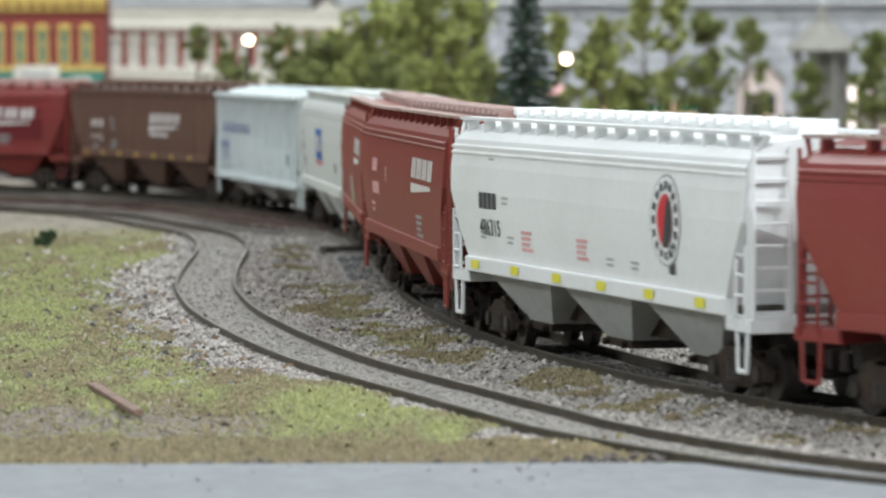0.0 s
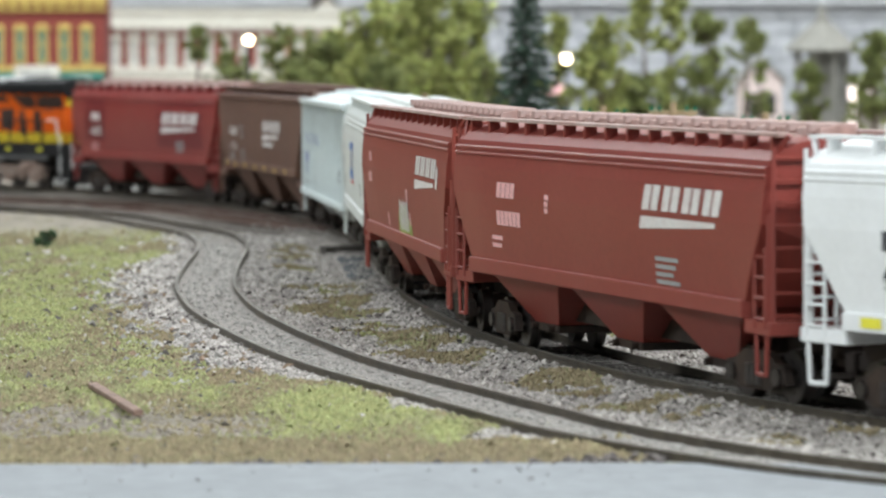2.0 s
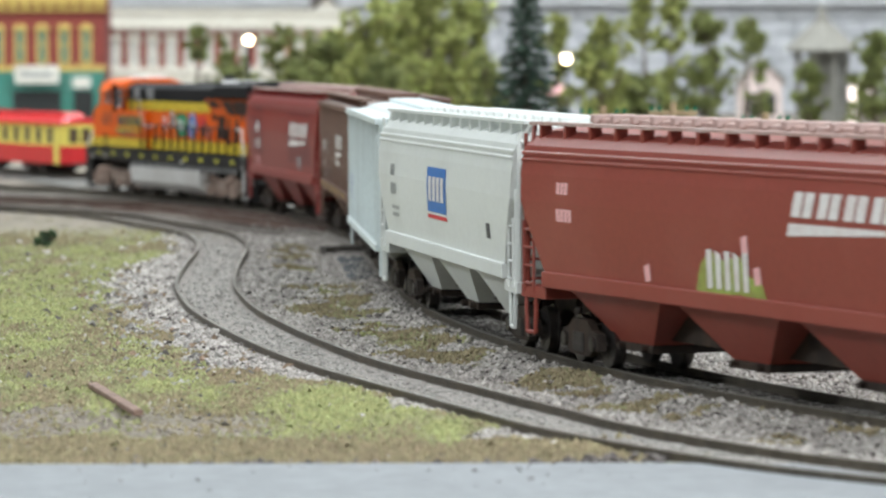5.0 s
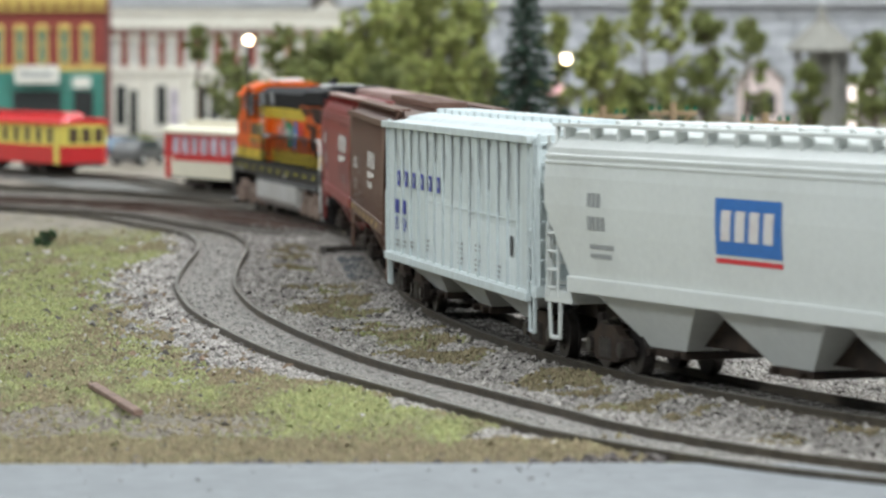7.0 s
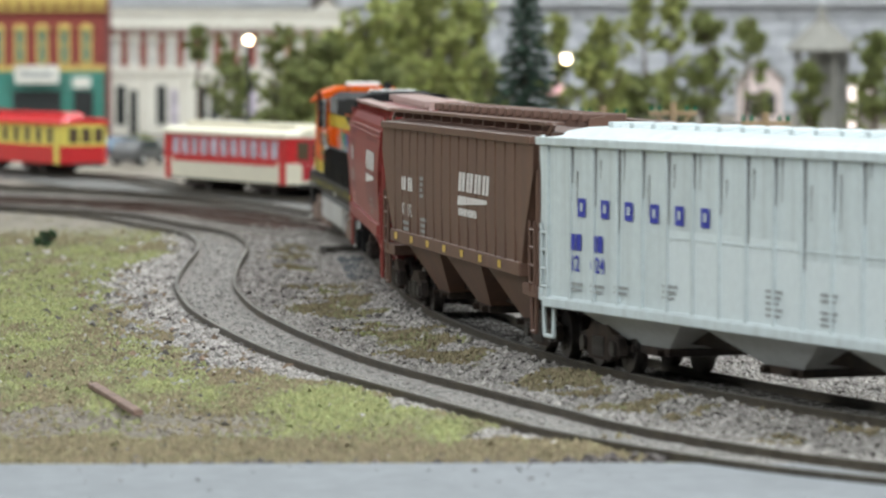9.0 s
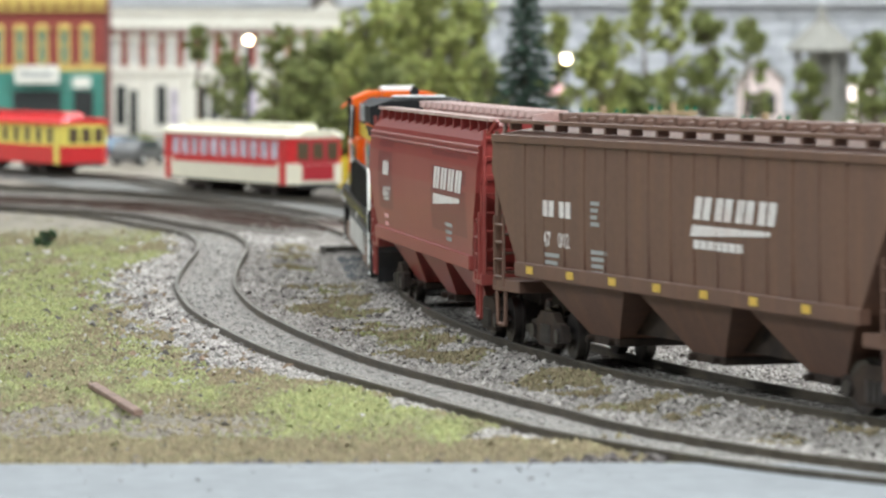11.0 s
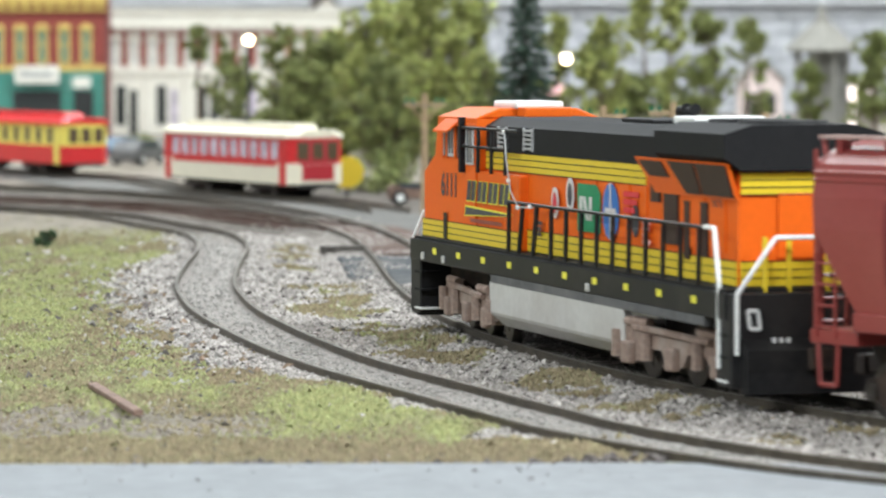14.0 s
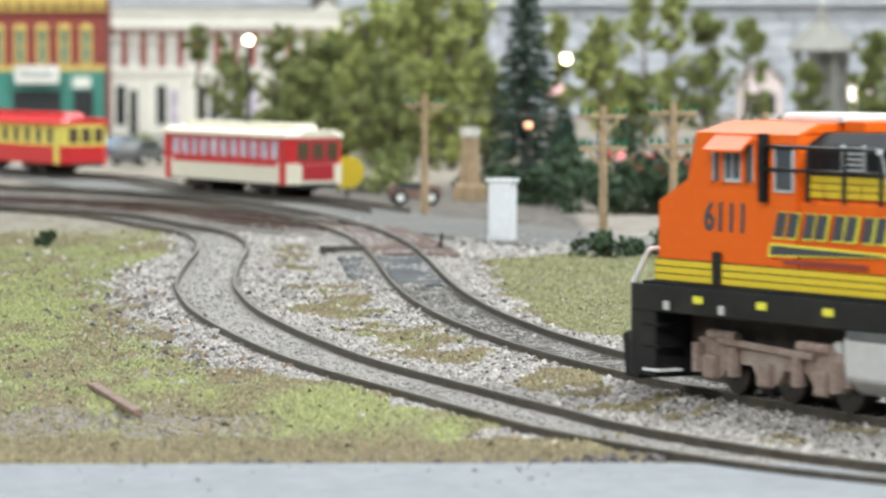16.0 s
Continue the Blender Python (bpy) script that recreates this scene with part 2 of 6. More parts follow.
def ground_material():
    nt = G_MAT.node_tree
    bsdf = nt.nodes["Principled BSDF"]
    bsdf.inputs["Roughness"].default_value = 0.95
    at = nt.nodes.new("ShaderNodeVertexColor")
    at.layer_name = "zone"
    sep = nt.nodes.new("ShaderNodeSeparateColor")
    nt.links.new(at.outputs["Color"], sep.inputs[0])
    tc = nt.nodes.new("ShaderNodeTexCoord")

    def ramp(scale, a, b, detail=5):
        n = nt.nodes.new("ShaderNodeTexNoise")
        n.inputs["Scale"].default_value, n.inputs["Detail"].default_value = scale, detail
        nt.links.new(tc.outputs["Object"], n.inputs["Vector"])
        r = nt.nodes.new("ShaderNodeValToRGB")
        r.color_ramp.elements[0].position, r.color_ramp.elements[1].position = 0.35, 0.65
        r.color_ramp.elements[0].color, r.color_ramp.elements[1].color = (*a, 1), (*b, 1)
        nt.links.new(n.outputs["Fac"], r.inputs[0])
        return r.outputs[0], n.outputs["Fac"]

    def mix(fac, a, b):
        m = nt.nodes.new("ShaderNodeMix")
        m.data_type = "RGBA"
        nt.links.new(fac, m.inputs[0])
        nt.links.new(a, m.inputs[6])
        nt.links.new(b, m.inputs[7])
        return m.outputs[2]

    gravel, gf = ramp(520, (0.21, 0.19, 0.175), (0.39, 0.355, 0.33))
    grass, _ = ramp(60, (0.19, 0.19, 0.085), (0.31, 0.315, 0.13))
    dirt, _ = ramp(90, (0.17, 0.145, 0.12), (0.29, 0.255, 0.215))
    out = mix(sep.outputs[0], gravel, grass)
    out = mix(sep.outputs[1], out, dirt)
    cinder, _ = ramp(160, (0.07, 0.062, 0.055), (0.175, 0.155, 0.135))
    out = mix(sep.outputs[2], out, cinder)
    bsdf.inputs["Specular IOR Level"].default_value = 0.1
    nt.links.new(out, bsdf.inputs["Base Color"])
    b = nt.nodes.new("ShaderNodeBump")
    b.inputs["Strength"].default_value, b.inputs["Distance"].default_value = 0.7, 0.7 * MM
    nt.links.new(gf, b.inputs["Height"])
    nt.links.new(b.outputs["Normal"], bsdf.inputs["Normal"])


ground_material()


# ---- building helpers (all in millimetres) ----
def finish(ob, bm, smooth=False):
    bmesh.ops.scale(bm, vec=(MM, MM, MM), verts=bm.verts)
    bm.to_mesh(ob.data)
    bm.free()
    if smooth:
        for p in ob.data.polygons:
            p.use_smooth = True
    return ob


def part(name, bm, material, parent=None, label="", at=None, smooth=False):
    """Link a bmesh in millimetres as one mesh object under a thing or a part; at: its place in the parent's space."""
    ob = new(name, bpy.data.meshes.new(name))
    finish(ob, bm, smooth)
    ob.data.materials.append(M[material] if isinstance(material, str) else material)
    if parent:
        ob.parent = parent
    if at is not None:
        ob.matrix_basis = at
    if label:
        ob["label"] = label
    return ob


def twin(ob, m, parent=None):
    """A second object on the same mesh, at the pose m in its parent's space."""
    o = ob.copy()
    scene.collection.objects.link(o)
    o.parent = parent or ob.parent
    o.matrix_basis = m
    for c in ob.children:
        twin(c, c.matrix_basis.copy(), o)
    return o


def thing(name, label, category, m=None, group="", kind=""):
    ob = new(name)
    ob.empty_display_size = 0.01
    if m is not None:
        ob.matrix_world = m
    return tagged(ob, label, category, group, kind)


def at(x, y, z, rx=0, ry=0, rz=0):
    return pose(x * MM, y * MM, z * MM, rx, ry, rz)


def bm_new():
    return bmesh.new()


def box(bm, x0, x1, y0, y1, z0, z1, bevel=0.0):
    r = bmesh.ops.create_cube(bm, size=1, matrix=Matrix.LocRotScale(((x0 + x1) / 2, (y0 + y1) / 2, (z0 + z1) / 2), None,
                                                                  (abs(x1 - x0), abs(y1 - y0), abs(z1 - z0))))
    if bevel:
        edges = list({e for v in r["verts"] for e in v.link_edges})
        bmesh.ops.bevel(bm, geom=edges, offset=bevel, segments=2, affect="EDGES", profile=0.5)
    return bm


def beam(bm, a, b, r, n=6):
    """A round bar from a to b."""
    a, b = Vector(a), Vector(b)
    d = b - a
    m = Matrix.Translation((a + b) / 2) @ d.to_track_quat("Z", "Y").to_matrix().to_4x4()
    bmesh.ops.create_cone(bm, cap_ends=True, segments=n, radius1=r, radius2=r, depth=d.length, matrix=m)
    return bm


def cone(bm, x, y, z0, z1, r0, r1, n=12):
    bmesh.ops.create_cone(bm, cap_ends=True, segments=n, radius1=r0, radius2=r1, depth=z1 - z0,
                          matrix=Matrix.Translation((x, y, (z0 + z1) / 2)))
    return bm


def prism(bm, pts, y0, y1):
    """A polygon in x, z drawn out from y0 to y1."""
    a = [bm.verts.new((x, y0, z)) for x, z in pts]
    b = [bm.verts.new((x, y1, z)) for x, z in pts]
    n = len(pts)
    bm.faces.new(a)
    bm.faces.new(b[::-1])
    for i in range(n):
        j = (i + 1) % n
        bm.faces.new((a[i], b[i], b[j], a[j]))
    bmesh.ops.recalc_face_normals(bm, faces=bm.faces)
    return bm


def loft(bm, rings, closed=True, caps=True):
    """Faces between rings of points; each ring is closed."""
    vs = [[bm.verts.new(p) for p in ring] for ring in rings]
    n = len(vs[0])
    for a, b in zip(vs, vs[1:]):
        for i in range(n if closed else n - 1):
            j = (i + 1) % n
            bm.faces.new((a[i], a[j], b[j], b[i]))
    if caps:
        bm.faces.new(vs[0][::-1])
        bm.faces.new(vs[-1])
    bmesh.ops.recalc_face_normals(bm, faces=bm.faces)
    return bm


def letters(text, size, shear=0.0, bold=0.018):
    """Text in the built-in font as a bmesh in the x, y plane, its lower left corner at the origin."""
    cu = bpy.data.curves.new("letters", "FONT")
    cu.body, cu.size, cu.resolution_u, cu.shear = text, size, 3, shear
    cu.offset = bold * size
    ob = new("letters", cu)
    dg = bpy.context.evaluated_depsgraph_get()
    me = bpy.data.meshes.new_from_object(ob.evaluated_get(dg))
    bm = bm_new()
    bm.from_mesh(me)
    bpy.data.objects.remove(ob)
    bpy.data.curves.remove(cu)
    bpy.data.meshes.remove(me)
    return bm


def quad(bm, pts):
    bm.faces.new([bm.verts.new((*p, 0)) for p in pts])
    return bm


def oval(bm, cx, cy, rx, ry, n=28, a0=0.0, a1=360.0, turn=0.0):
    pts = []
    m = n if a1 - a0 >= 360 else n + 1
    for i in range(m):
        a = radians(a0 + (a1 - a0) * i / n)
        pts.append((cx + rx * math.cos(a), cy + ry * math.sin(a)))
    return quad(bm, pts)


def on_side(bm, x0, z0, side_y, lift=0.12):
    """Turn a flat drawing (u to the right, v up, seen from the camera's side) on to a car's side at x0, z0."""
    long = [e for e in bm.edges if abs(e.verts[0].co.y - e.verts[1].co.y) > 3]
    if long:
        bmesh.ops.subdivide_edges(bm, edges=long, cuts=3)
    for v in bm.verts:
        u, w = v.co.x, v.co.y
        v.co = (x0 - u, side_y(z0 + w) + lift, z0 + w)
    return bm


# ---- track lines: main line by its curvature, the others through a few points ----
def main_line():
    knots = [-1.948, -1.46, -1.236, -0.698, -0.472, 0.002, 0.39, 0.527, 0.533, 1.233, 1.823, 2.272, 2.719, 2.719]
    s = np.arange(-2400.0, 2200.0, 5.0)
    k = np.interp(s, np.arange(len(knots)) * 150.0 - 150, knots) / 1000
    k[s < -150] = 0.0
    k[(s < -150) & (s > -150 - 780)] = -1.015 / 1000
    i0 = int(np.argmin(abs(s + 150)))
    j0 = int(np.argmin(abs(s - 0)))
    h = np.concatenate([[0], np.cumsum((k[1:] + k[:-1]) / 2 * 5)])
    h += 2.3488 - h[i0]
    hm = (h[1:] + h[:-1]) / 2
    x = np.concatenate([[0], np.cumsum(np.cos(hm) * 5)])
    y = np.concatenate([[0], np.cumsum(np.sin(hm) * 5)])
    return s, x - x[j0] + 114.413, y - y[j0] + 729.254, h


MAIN = main_line()


def through_points(pts, step=5.0):
    """A smooth line through points: arc length, x, y, heading."""
    p = np.array([pts[0]] + list(pts) + [pts[-1]], float)
    out = []
    for i in range(1, len(p) - 2):
        for t in np.linspace(0, 1, 24, endpoint=False):
            a, b, c, d = p[i - 1], p[i], p[i + 1], p[i + 2]
            out.append(0.5 * (2 * b + (c - a) * t + (2 * a - 5 * b + 4 * c - d) * t * t + (3 * b - a - 3 * c + d) * t ** 3))
    q = np.array(out)
    for _ in range(6):
        q[1:-1] = (q[:-2] + 2 * q[1:-1] + q[2:]) / 4
    d = np.concatenate([[0], np.cumsum(np.hypot(*np.diff(q, axis=0).T))])
    s = np.arange(0, d[-1], step)
    x, y = np.interp(s, d, q[:, 0]), np.interp(s, d, q[:, 1])
    h = np.unwrap(np.arctan2(np.gradient(y), np.gradient(x)))
    return s, x, y, h


INNER = through_points([(420.7, 481.1), (220, 567), (109.8, 642.6), (61.8, 688.8), (29.9, 747), (14.9, 790), (-2, 843.9), (-21.8, 908.6), (-37.7, 977.1),
                        (-56.8, 1082.9), (-66.5, 1163.7), (-71.3, 1219.7), (-74.1, 1281.4), (-76, 1349.8), (-77.5, 1426.7), (-81.8, 1490.7),
                        (-91, 1560.4), (-114.3, 1641.4), (-146.2, 1740.4), (-198.4, 1816.9), (-291.3, 1899.9), (-465.3, 1971.1)])
SIDING = through_points([(-21.6, 1480.1), (-35.2, 1598.1), (-57.6, 1665.5), (-84.8, 1733.7), (-113.8, 1806.4), (-143.8, 1866.5), (-173.8, 1902.7), (-202.8, 1932.2),
                         (-290.7, 1990.1), (-464.6, 2037.4)])
TRAM = through_points([(-23.4, 1790.2), (-60.2, 1916), (-128.6, 2071.5), (-173.5, 2235.2), (-245, 2361.4), (-345, 2477.6)])


def place(line, s, off=0.0):
    """The point at arc length s, off millimetres towards the camera's side, and the heading."""
    h = np.interp(s, line[0], line[3])
    return (np.interp(s, line[0], line[1]) - np.sin(h) * off, np.interp(s, line[0], line[2]) + np.cos(h) * off, h)


def sweep(line, s0, s1, section, off=0.0, step=6.0):
    """Draw a section (lateral, z) along a line."""
    rings = []
    for s in np.arange(s0, s1 + 0.1, step):
        ring = []
        for lat, z in section:
            x, y, _ = place(line, s, off + lat)
            ring.append((x, y, z))
        rings.append(ring)
    return loft(bm_new(), rings)


RAIL_FOOT = [(-1.1, -2.6), (1.1, -2.6), (1.0, -2.1), (0.32, -1.8), (0.32, -0.9), (0.52, -0.7), (0.52, -0.12), (-0.52, -0.12), (-0.52, -0.7),
             (-0.32, -0.9), (-0.32, -1.8), (-1.0, -2.1)]
RAIL_HEAD = [(-0.46, -0.14), (0.46, -0.14), (0.38, 0.0), (-0.38, 0.0)]


def track(name, line, s0, s1, label, brown=None, foot="rail"):
    t = thing(name, label, "railway track", kind="structure")
    for off in (8.75, -8.75):
        r = part("rail", sweep(line, s0, s1, RAIL_FOOT, off), foot, t)
        part("rail_head", sweep(line, s0, s1, RAIL_HEAD, off), "railhead", r, "rubbed grey running surface")
    return t


main_track = track("track_main", MAIN, -1300, 1900, "curved model track with dark weathered rails in ballast")
inner_track = track("track_inner", INNER, 0, INNER[0][-1] - 5, "kinked model track with thick brown rails half sunk in ballast")
siding_track = track("track_siding", SIDING, 0, SIDING[0][-1] - 5, "branching model track with rust brown rails", foot="brown_rail")
tram_track = track("track_tram", TRAM, 0, TRAM[0][-1] - 5, "model tram track with dark rails beside the street")

# grey crossing panel and brown turnout base between and beside the rails
for nm, s0, s1, hw, mt, lb in (("crossing_panel", 520, 690, 7.2, "slab", "dark grey panel between the rails"),
                               ("crossing_panel", 560, 700, None, "slab", "flat grey panel beside the rail"),
                               ("turnout_base", 705, 1010, 7.2, "brown_rail", "rust brown turnout base"),
                               ("turnout_base", 700, 930, -1, "brown_rail", "rust brown turnout edge")):
    if hw is None:
        sec, off = [(-4, -3.0), (5, -3.0), (4, -1.75), (-4, -1.6)], 15.5
    elif hw == -1:
        sec, off = [(-6, -3.0), (6, -3.0), (5, -1.6), (-6, -1.5)], -17
    else:
        sec, off = [(-hw, -3.0), (hw, -3.0), (hw, -1.2), (-hw, -1.2)], 0
    part(nm, sweep(MAIN, s0, s1, sec, off, 10), mt, main_track, lb)
part("turnout_base", sweep(SIDING, 60, 420, [(-13, -3), (13, -3), (13, -2.3), (-13, -2.3)], 0, 10), "brown_rail", siding_track)

# point machine beside the turnout
pm = thing("point_machine", "small dark point motor box beside the turnout", "point motor", at(-35.3, 1443.2, -3.0, 0, 0, 20))
b = box(bm_new(), -8, 8, -3, 3, 0, 3.2, 0.5)
part("housing", b, "tie", pm)
part("throw_bar", box(bm_new(), 8, 22, -0.6, 0.6, 0.8, 1.8), "iron", pm)
stand = thing("switch_stand", "short dark switch stand beside the rails", "switch stand", at(-1, 1464.6, -3.0))
b = box(bm_new(), -1.5, 1.5, -1.5, 1.5, 0, 2)
part("base", b, "iron", stand)
part("lever", beam(bm_new(), (0, 0, 2), (0.6, 0, 6.5), 0.7), "iron", stand)


# ---- ground ----
def lattice(x, y, cell, seed=0):
    """Smooth value noise in 0..1 over arrays."""
    gx, gy = x / cell, y / cell
    ix, iy = np.floor(gx).astype(np.int64), np.floor(gy).astype(np.int64)
    fx, fy = gx - ix, gy - iy
    fx, fy = fx * fx * (3 - 2 * fx), fy * fy * (3 - 2 * fy)

    def hsh(a, b_):
        n = (a * 374761393 + b_ * 668265263 + seed * 974634) & 0x7FFFFFFF
        n = ((n ^ (n >> 13)) * 1274126177) & 0x7FFFFFFF
        return ((n ^ (n >> 16)) & 0xFFFF) / 65535.0

    return (hsh(ix, iy) * (1 - fx) + hsh(ix + 1, iy) * fx) * (1 - fy) + (hsh(ix, iy + 1) * (1 - fx) + hsh(ix + 1, iy + 1) * fx) * fy


def inside(x, y, poly):
    r = np.zeros(x.shape, bool)
    n = len(poly)
    for i in range(n):
        (x0, y0), (x1, y1) = poly[i], poly[(i + 1) % n]
        if y0 == y1:
            continue
        c = ((y0 > y) != (y1 > y)) & (x < (x1 - x0) * (y - y0) / (y1 - y0) + x0)
        r ^= c
    return r


LAWN = [(-408.4, 1837.9), (-198.4, 1817.9), (-164.5, 1787.3), (-107.6, 1573.9), (-96.1, 1444.2), (-105.3, 1301.9), (-87, 1109.6), (-63.5, 949.3), (-49.6, 885.7), (-18.9, 856.8),
        (10, 775), (25.9, 758), (39.9, 720.9), (59.9, 652.6), (-499, 652.6)]
KNOLL = [(21.6, 1443.2), (56.9, 1443.2), (108, 1404.3), (236.4, 1257.9), (237.4, 1061.2), (89.1, 1011.8), (43.6, 996.9), (29.7, 1051.3), (19.7, 1169.6), (13.8, 1306.8)]
TUFTS = [(-8, 1010, 10, 22), (1, 955, 11, 20), (24, 884, 10, 12), (41, 838, 10, 11), (-31, 1110, 12, 30), (-52, 1444.2, 6, 55), (-49.1, 1345.9, 5, 30), (-36.5, 1218.7, 6, 26), (-29.6, 1158.8, 9, 34), (-33.6, 1130.3, 8, 18), (-12.9, 1007.8, 7, 18), (4, 950.3, 8, 16),
         (27.8, 888.7, 4, 8), (39.8, 839.9, 6, 10), (53.7, 794, 6, 8), (65.7, 782, 6, 8), (77.7, 760, 6, 8), (-19.8, 1051.3, 4, 10)]


def zones(x, y):
    """How much turf and how much bare earth there is at places on the layout."""
    jx = x + (lattice(x, y, 14, 1) - 0.5) * 16 + (lattice(x, y, 4, 2) - 0.5) * 6
    jy = y + (lattice(x, y, 30, 3) - 0.5) * 70 + (lattice(x, y, 8, 4) - 0.5) * 20
    g = (inside(jx, jy, LAWN) | inside(jx, jy, KNOLL)).astype(float)
    for cx, cy, rx, ry in TUFTS:
        d = ((jx - cx) / rx) ** 2 + ((jy - cy) / ry) ** 2
        g = np.maximum(g, np.clip(1.5 - d * 1.2, 0, 1))
    e = np.clip(1.7 - abs(y - 786 - (lattice(x, y, 25, 5) - 0.5) * 30) / 24, 0, 0.9) * np.clip((-14 - x) / 26, 0, 1)
    e = np.maximum(e, np.clip(1.6 - abs(y - 709) / 6 - lattice(x, y, 7, 15), 0, 1) * (x < 40))
    e = np.maximum(e, np.clip((y - 1480) / 220, 0, 0.9))
    thin = lattice(x, y * 0.35, 14, 6)
    g = g * np.clip(0.5 + 0.9 * thin, 0, 1)
    g = np.where((y > 2000) & (lattice(x, y, 60, 9) > 0.45), np.maximum(g, 0.8), g)
    return g, e


def ground_z(x, y):
    z = -3.3 + (lattice(x, y, 9, 7) - 0.5) * 0.8 + (lattice(x, y, 40, 8) - 0.5) * 1.0
    z = z + 4.0 * np.exp(-(((x - 95) / 62) ** 2 + ((y - 1200) / 190) ** 2))
    z = z + 1.6 * np.exp(-(((x + 150) / 75) ** 2 + ((y - 1250) / 330) ** 2))
    zi, zm = lateral(x, y, INNER), lateral(x, y, MAIN)
    lumps = (lattice(x, y * 0.55, 11, 41) - 0.5) * 2.0 + (lattice(x, y * 0.6, 5.5, 42) - 0.5) * 1.1
    z = z + lumps * np.where(inside(x, y, LAWN), np.clip((y - 722) / 20, 0, 1) * np.clip((1500 - y) / 200, 0, 1), 0.15) * np.clip((zi - 20) / 12, 0, 1) * np.clip((zm - 18) / 10, 0, 1)
    rough = (lattice(x, y, 5, 12) - 0.5) * 0.3
    k = np.clip((30 - zi) / 12, 0, 1)
    z = z * (1 - k) + (-1.85 + rough) * k
    k = np.clip((26 - zm) / 10, 0, 1)
    z = z * (1 - k) + (-2.05 + rough) * k
    return z


def lateral(x, y, line):
    """Distance of places from a line."""
    out = np.full(x.shape, 1e9)
    lx, ly = line[1][::2], line[2][::2]
    for i in range(0, len(x), 4000):
        d = (x[i:i + 4000, None] - lx) ** 2 + (y[i:i + 4000, None] - ly) ** 2
        out[i:i + 4000] = np.sqrt(d.min(1))
    return out


def ground_sheet():
    xs = np.concatenate([[-1500, -1000, -700], np.arange(-480, -240, 20), np.arange(-240, 160, 4), np.arange(160, 500, 20), [600, 900, 1500, 2600]])
    ys = np.concatenate([[-150, 100, 300, 450, 560], np.arange(620, 1100, 4), np.arange(1100, 1600, 8), np.arange(1600, 2300, 20),
                         np.arange(2300, 4700, 100)])
    X, Y = np.meshgrid(xs, ys)
    x, y = X.ravel(), Y.ravel()
    z = ground_z(x, y)
    nx, ny = len(xs), len(ys)
    idx = np.arange(nx * ny).reshape(ny, nx)
    faces = np.stack([idx[:-1, :-1], idx[:-1, 1:], idx[1:, 1:], idx[1:, :-1]], -1).reshape(-1, 4)
    me = bpy.data.meshes.new("ground")
    me.from_pydata((np.stack([x, y, z], 1) * MM).tolist(), [], faces.tolist())
    g, e = zones(x, y)
    col = me.color_attributes.new("zone", "FLOAT_COLOR", "POINT")
    col.data.foreach_set("color", np.stack([g, e, np.clip((y - 1500) / 120, 0, 1) * np.clip((2300 - y) / 200, 0, 1) * (x < 60) * (1 - 0.8 * inside(x, y, LAWN)), 0 * g + 1], 1).ravel())
    me.materials.append(G_MAT)
    for p in me.polygons:
        p.use_smooth = True
    return tagged(new("ground", me), "scenic layout ground of grey gravel and patchy turf", "ground", kind="structure")


ground_sheet()


def scatter(name, xy, size, flat, material, label, category, lift=0.2, blades=False, tuft=False, rise=0.0):
    """Many small irregular grains as one mesh."""
    n = len(xy)
    rng = np.random.default_rng(len(name) + n)
    if blades:
        base = np.array([(-0.22, 0, -0.4), (0.22, 0, -0.4), (0, 0.1, 1.5), (0, -0.22, -0.4), (0.1, 0.22, -0.4), (0.35, 0, 1.2)])
        fc = np.array([(0, 1, 2), (3, 4, 5)])
    elif tuft:
        base = np.array([(1, 0, -0.3), (0, 1, -0.3), (-1, 0, -0.3), (0, -1, -0.3), (0, 0, 1.0)])
        fc = np.array([(0, 1, 4), (1, 2, 4), (2, 3, 4), (3, 0, 4)])
    else:
        base = np.array([(1, 0, 0), (-1, 0, 0), (0, 1, 0), (0, -1, 0), (0, 0, 1), (0, 0, -1)], float)
        fc = np.array([(0, 2, 4), (2, 1, 4), (1, 3, 4), (3, 0, 4), (2, 0, 5), (1, 2, 5), (3, 1, 5), (0, 3, 5)])
    k = len(base)
    v = base[None] * (1 + rng.uniform(-0.4, 0.4, (n, k, 3)))
    a = rng.uniform(0, 2 * np.pi, n)
    tilt = rng.normal(0, 0.45, (n, 2))
    v[:, :, 2] *= flat
    v[:, :, 2] += v[:, :, 0] * tilt[:, :1] * flat + v[:, :, 1] * tilt[:, 1:] * flat
    c, s = np.cos(a)[:, None], np.sin(a)[:, None]
    vx, vy = v[:, :, 0] * c - v[:, :, 1] * s, v[:, :, 0] * s + v[:, :, 1] * c
    sz = size[:, None]
    x, y = xy[:, 0], xy[:, 1]
    z = ground_z(x, y) + rise
    P = np.stack([x[:, None] + vx * sz, y[:, None] + vy * sz, z[:, None] + (v[:, :, 2] + lift) * sz], -1).reshape(-1, 3) * MM
    F = (fc[None] + (np.arange(n) * k)[:, None, None]).reshape(-1, 3)
    me = bpy.data.meshes.new(name)
    me.from_pydata(P.tolist(), [], F.tolist())
    me.materials.append(M[material])
    return tagged(new(name, me), label, category, kind="stuff")


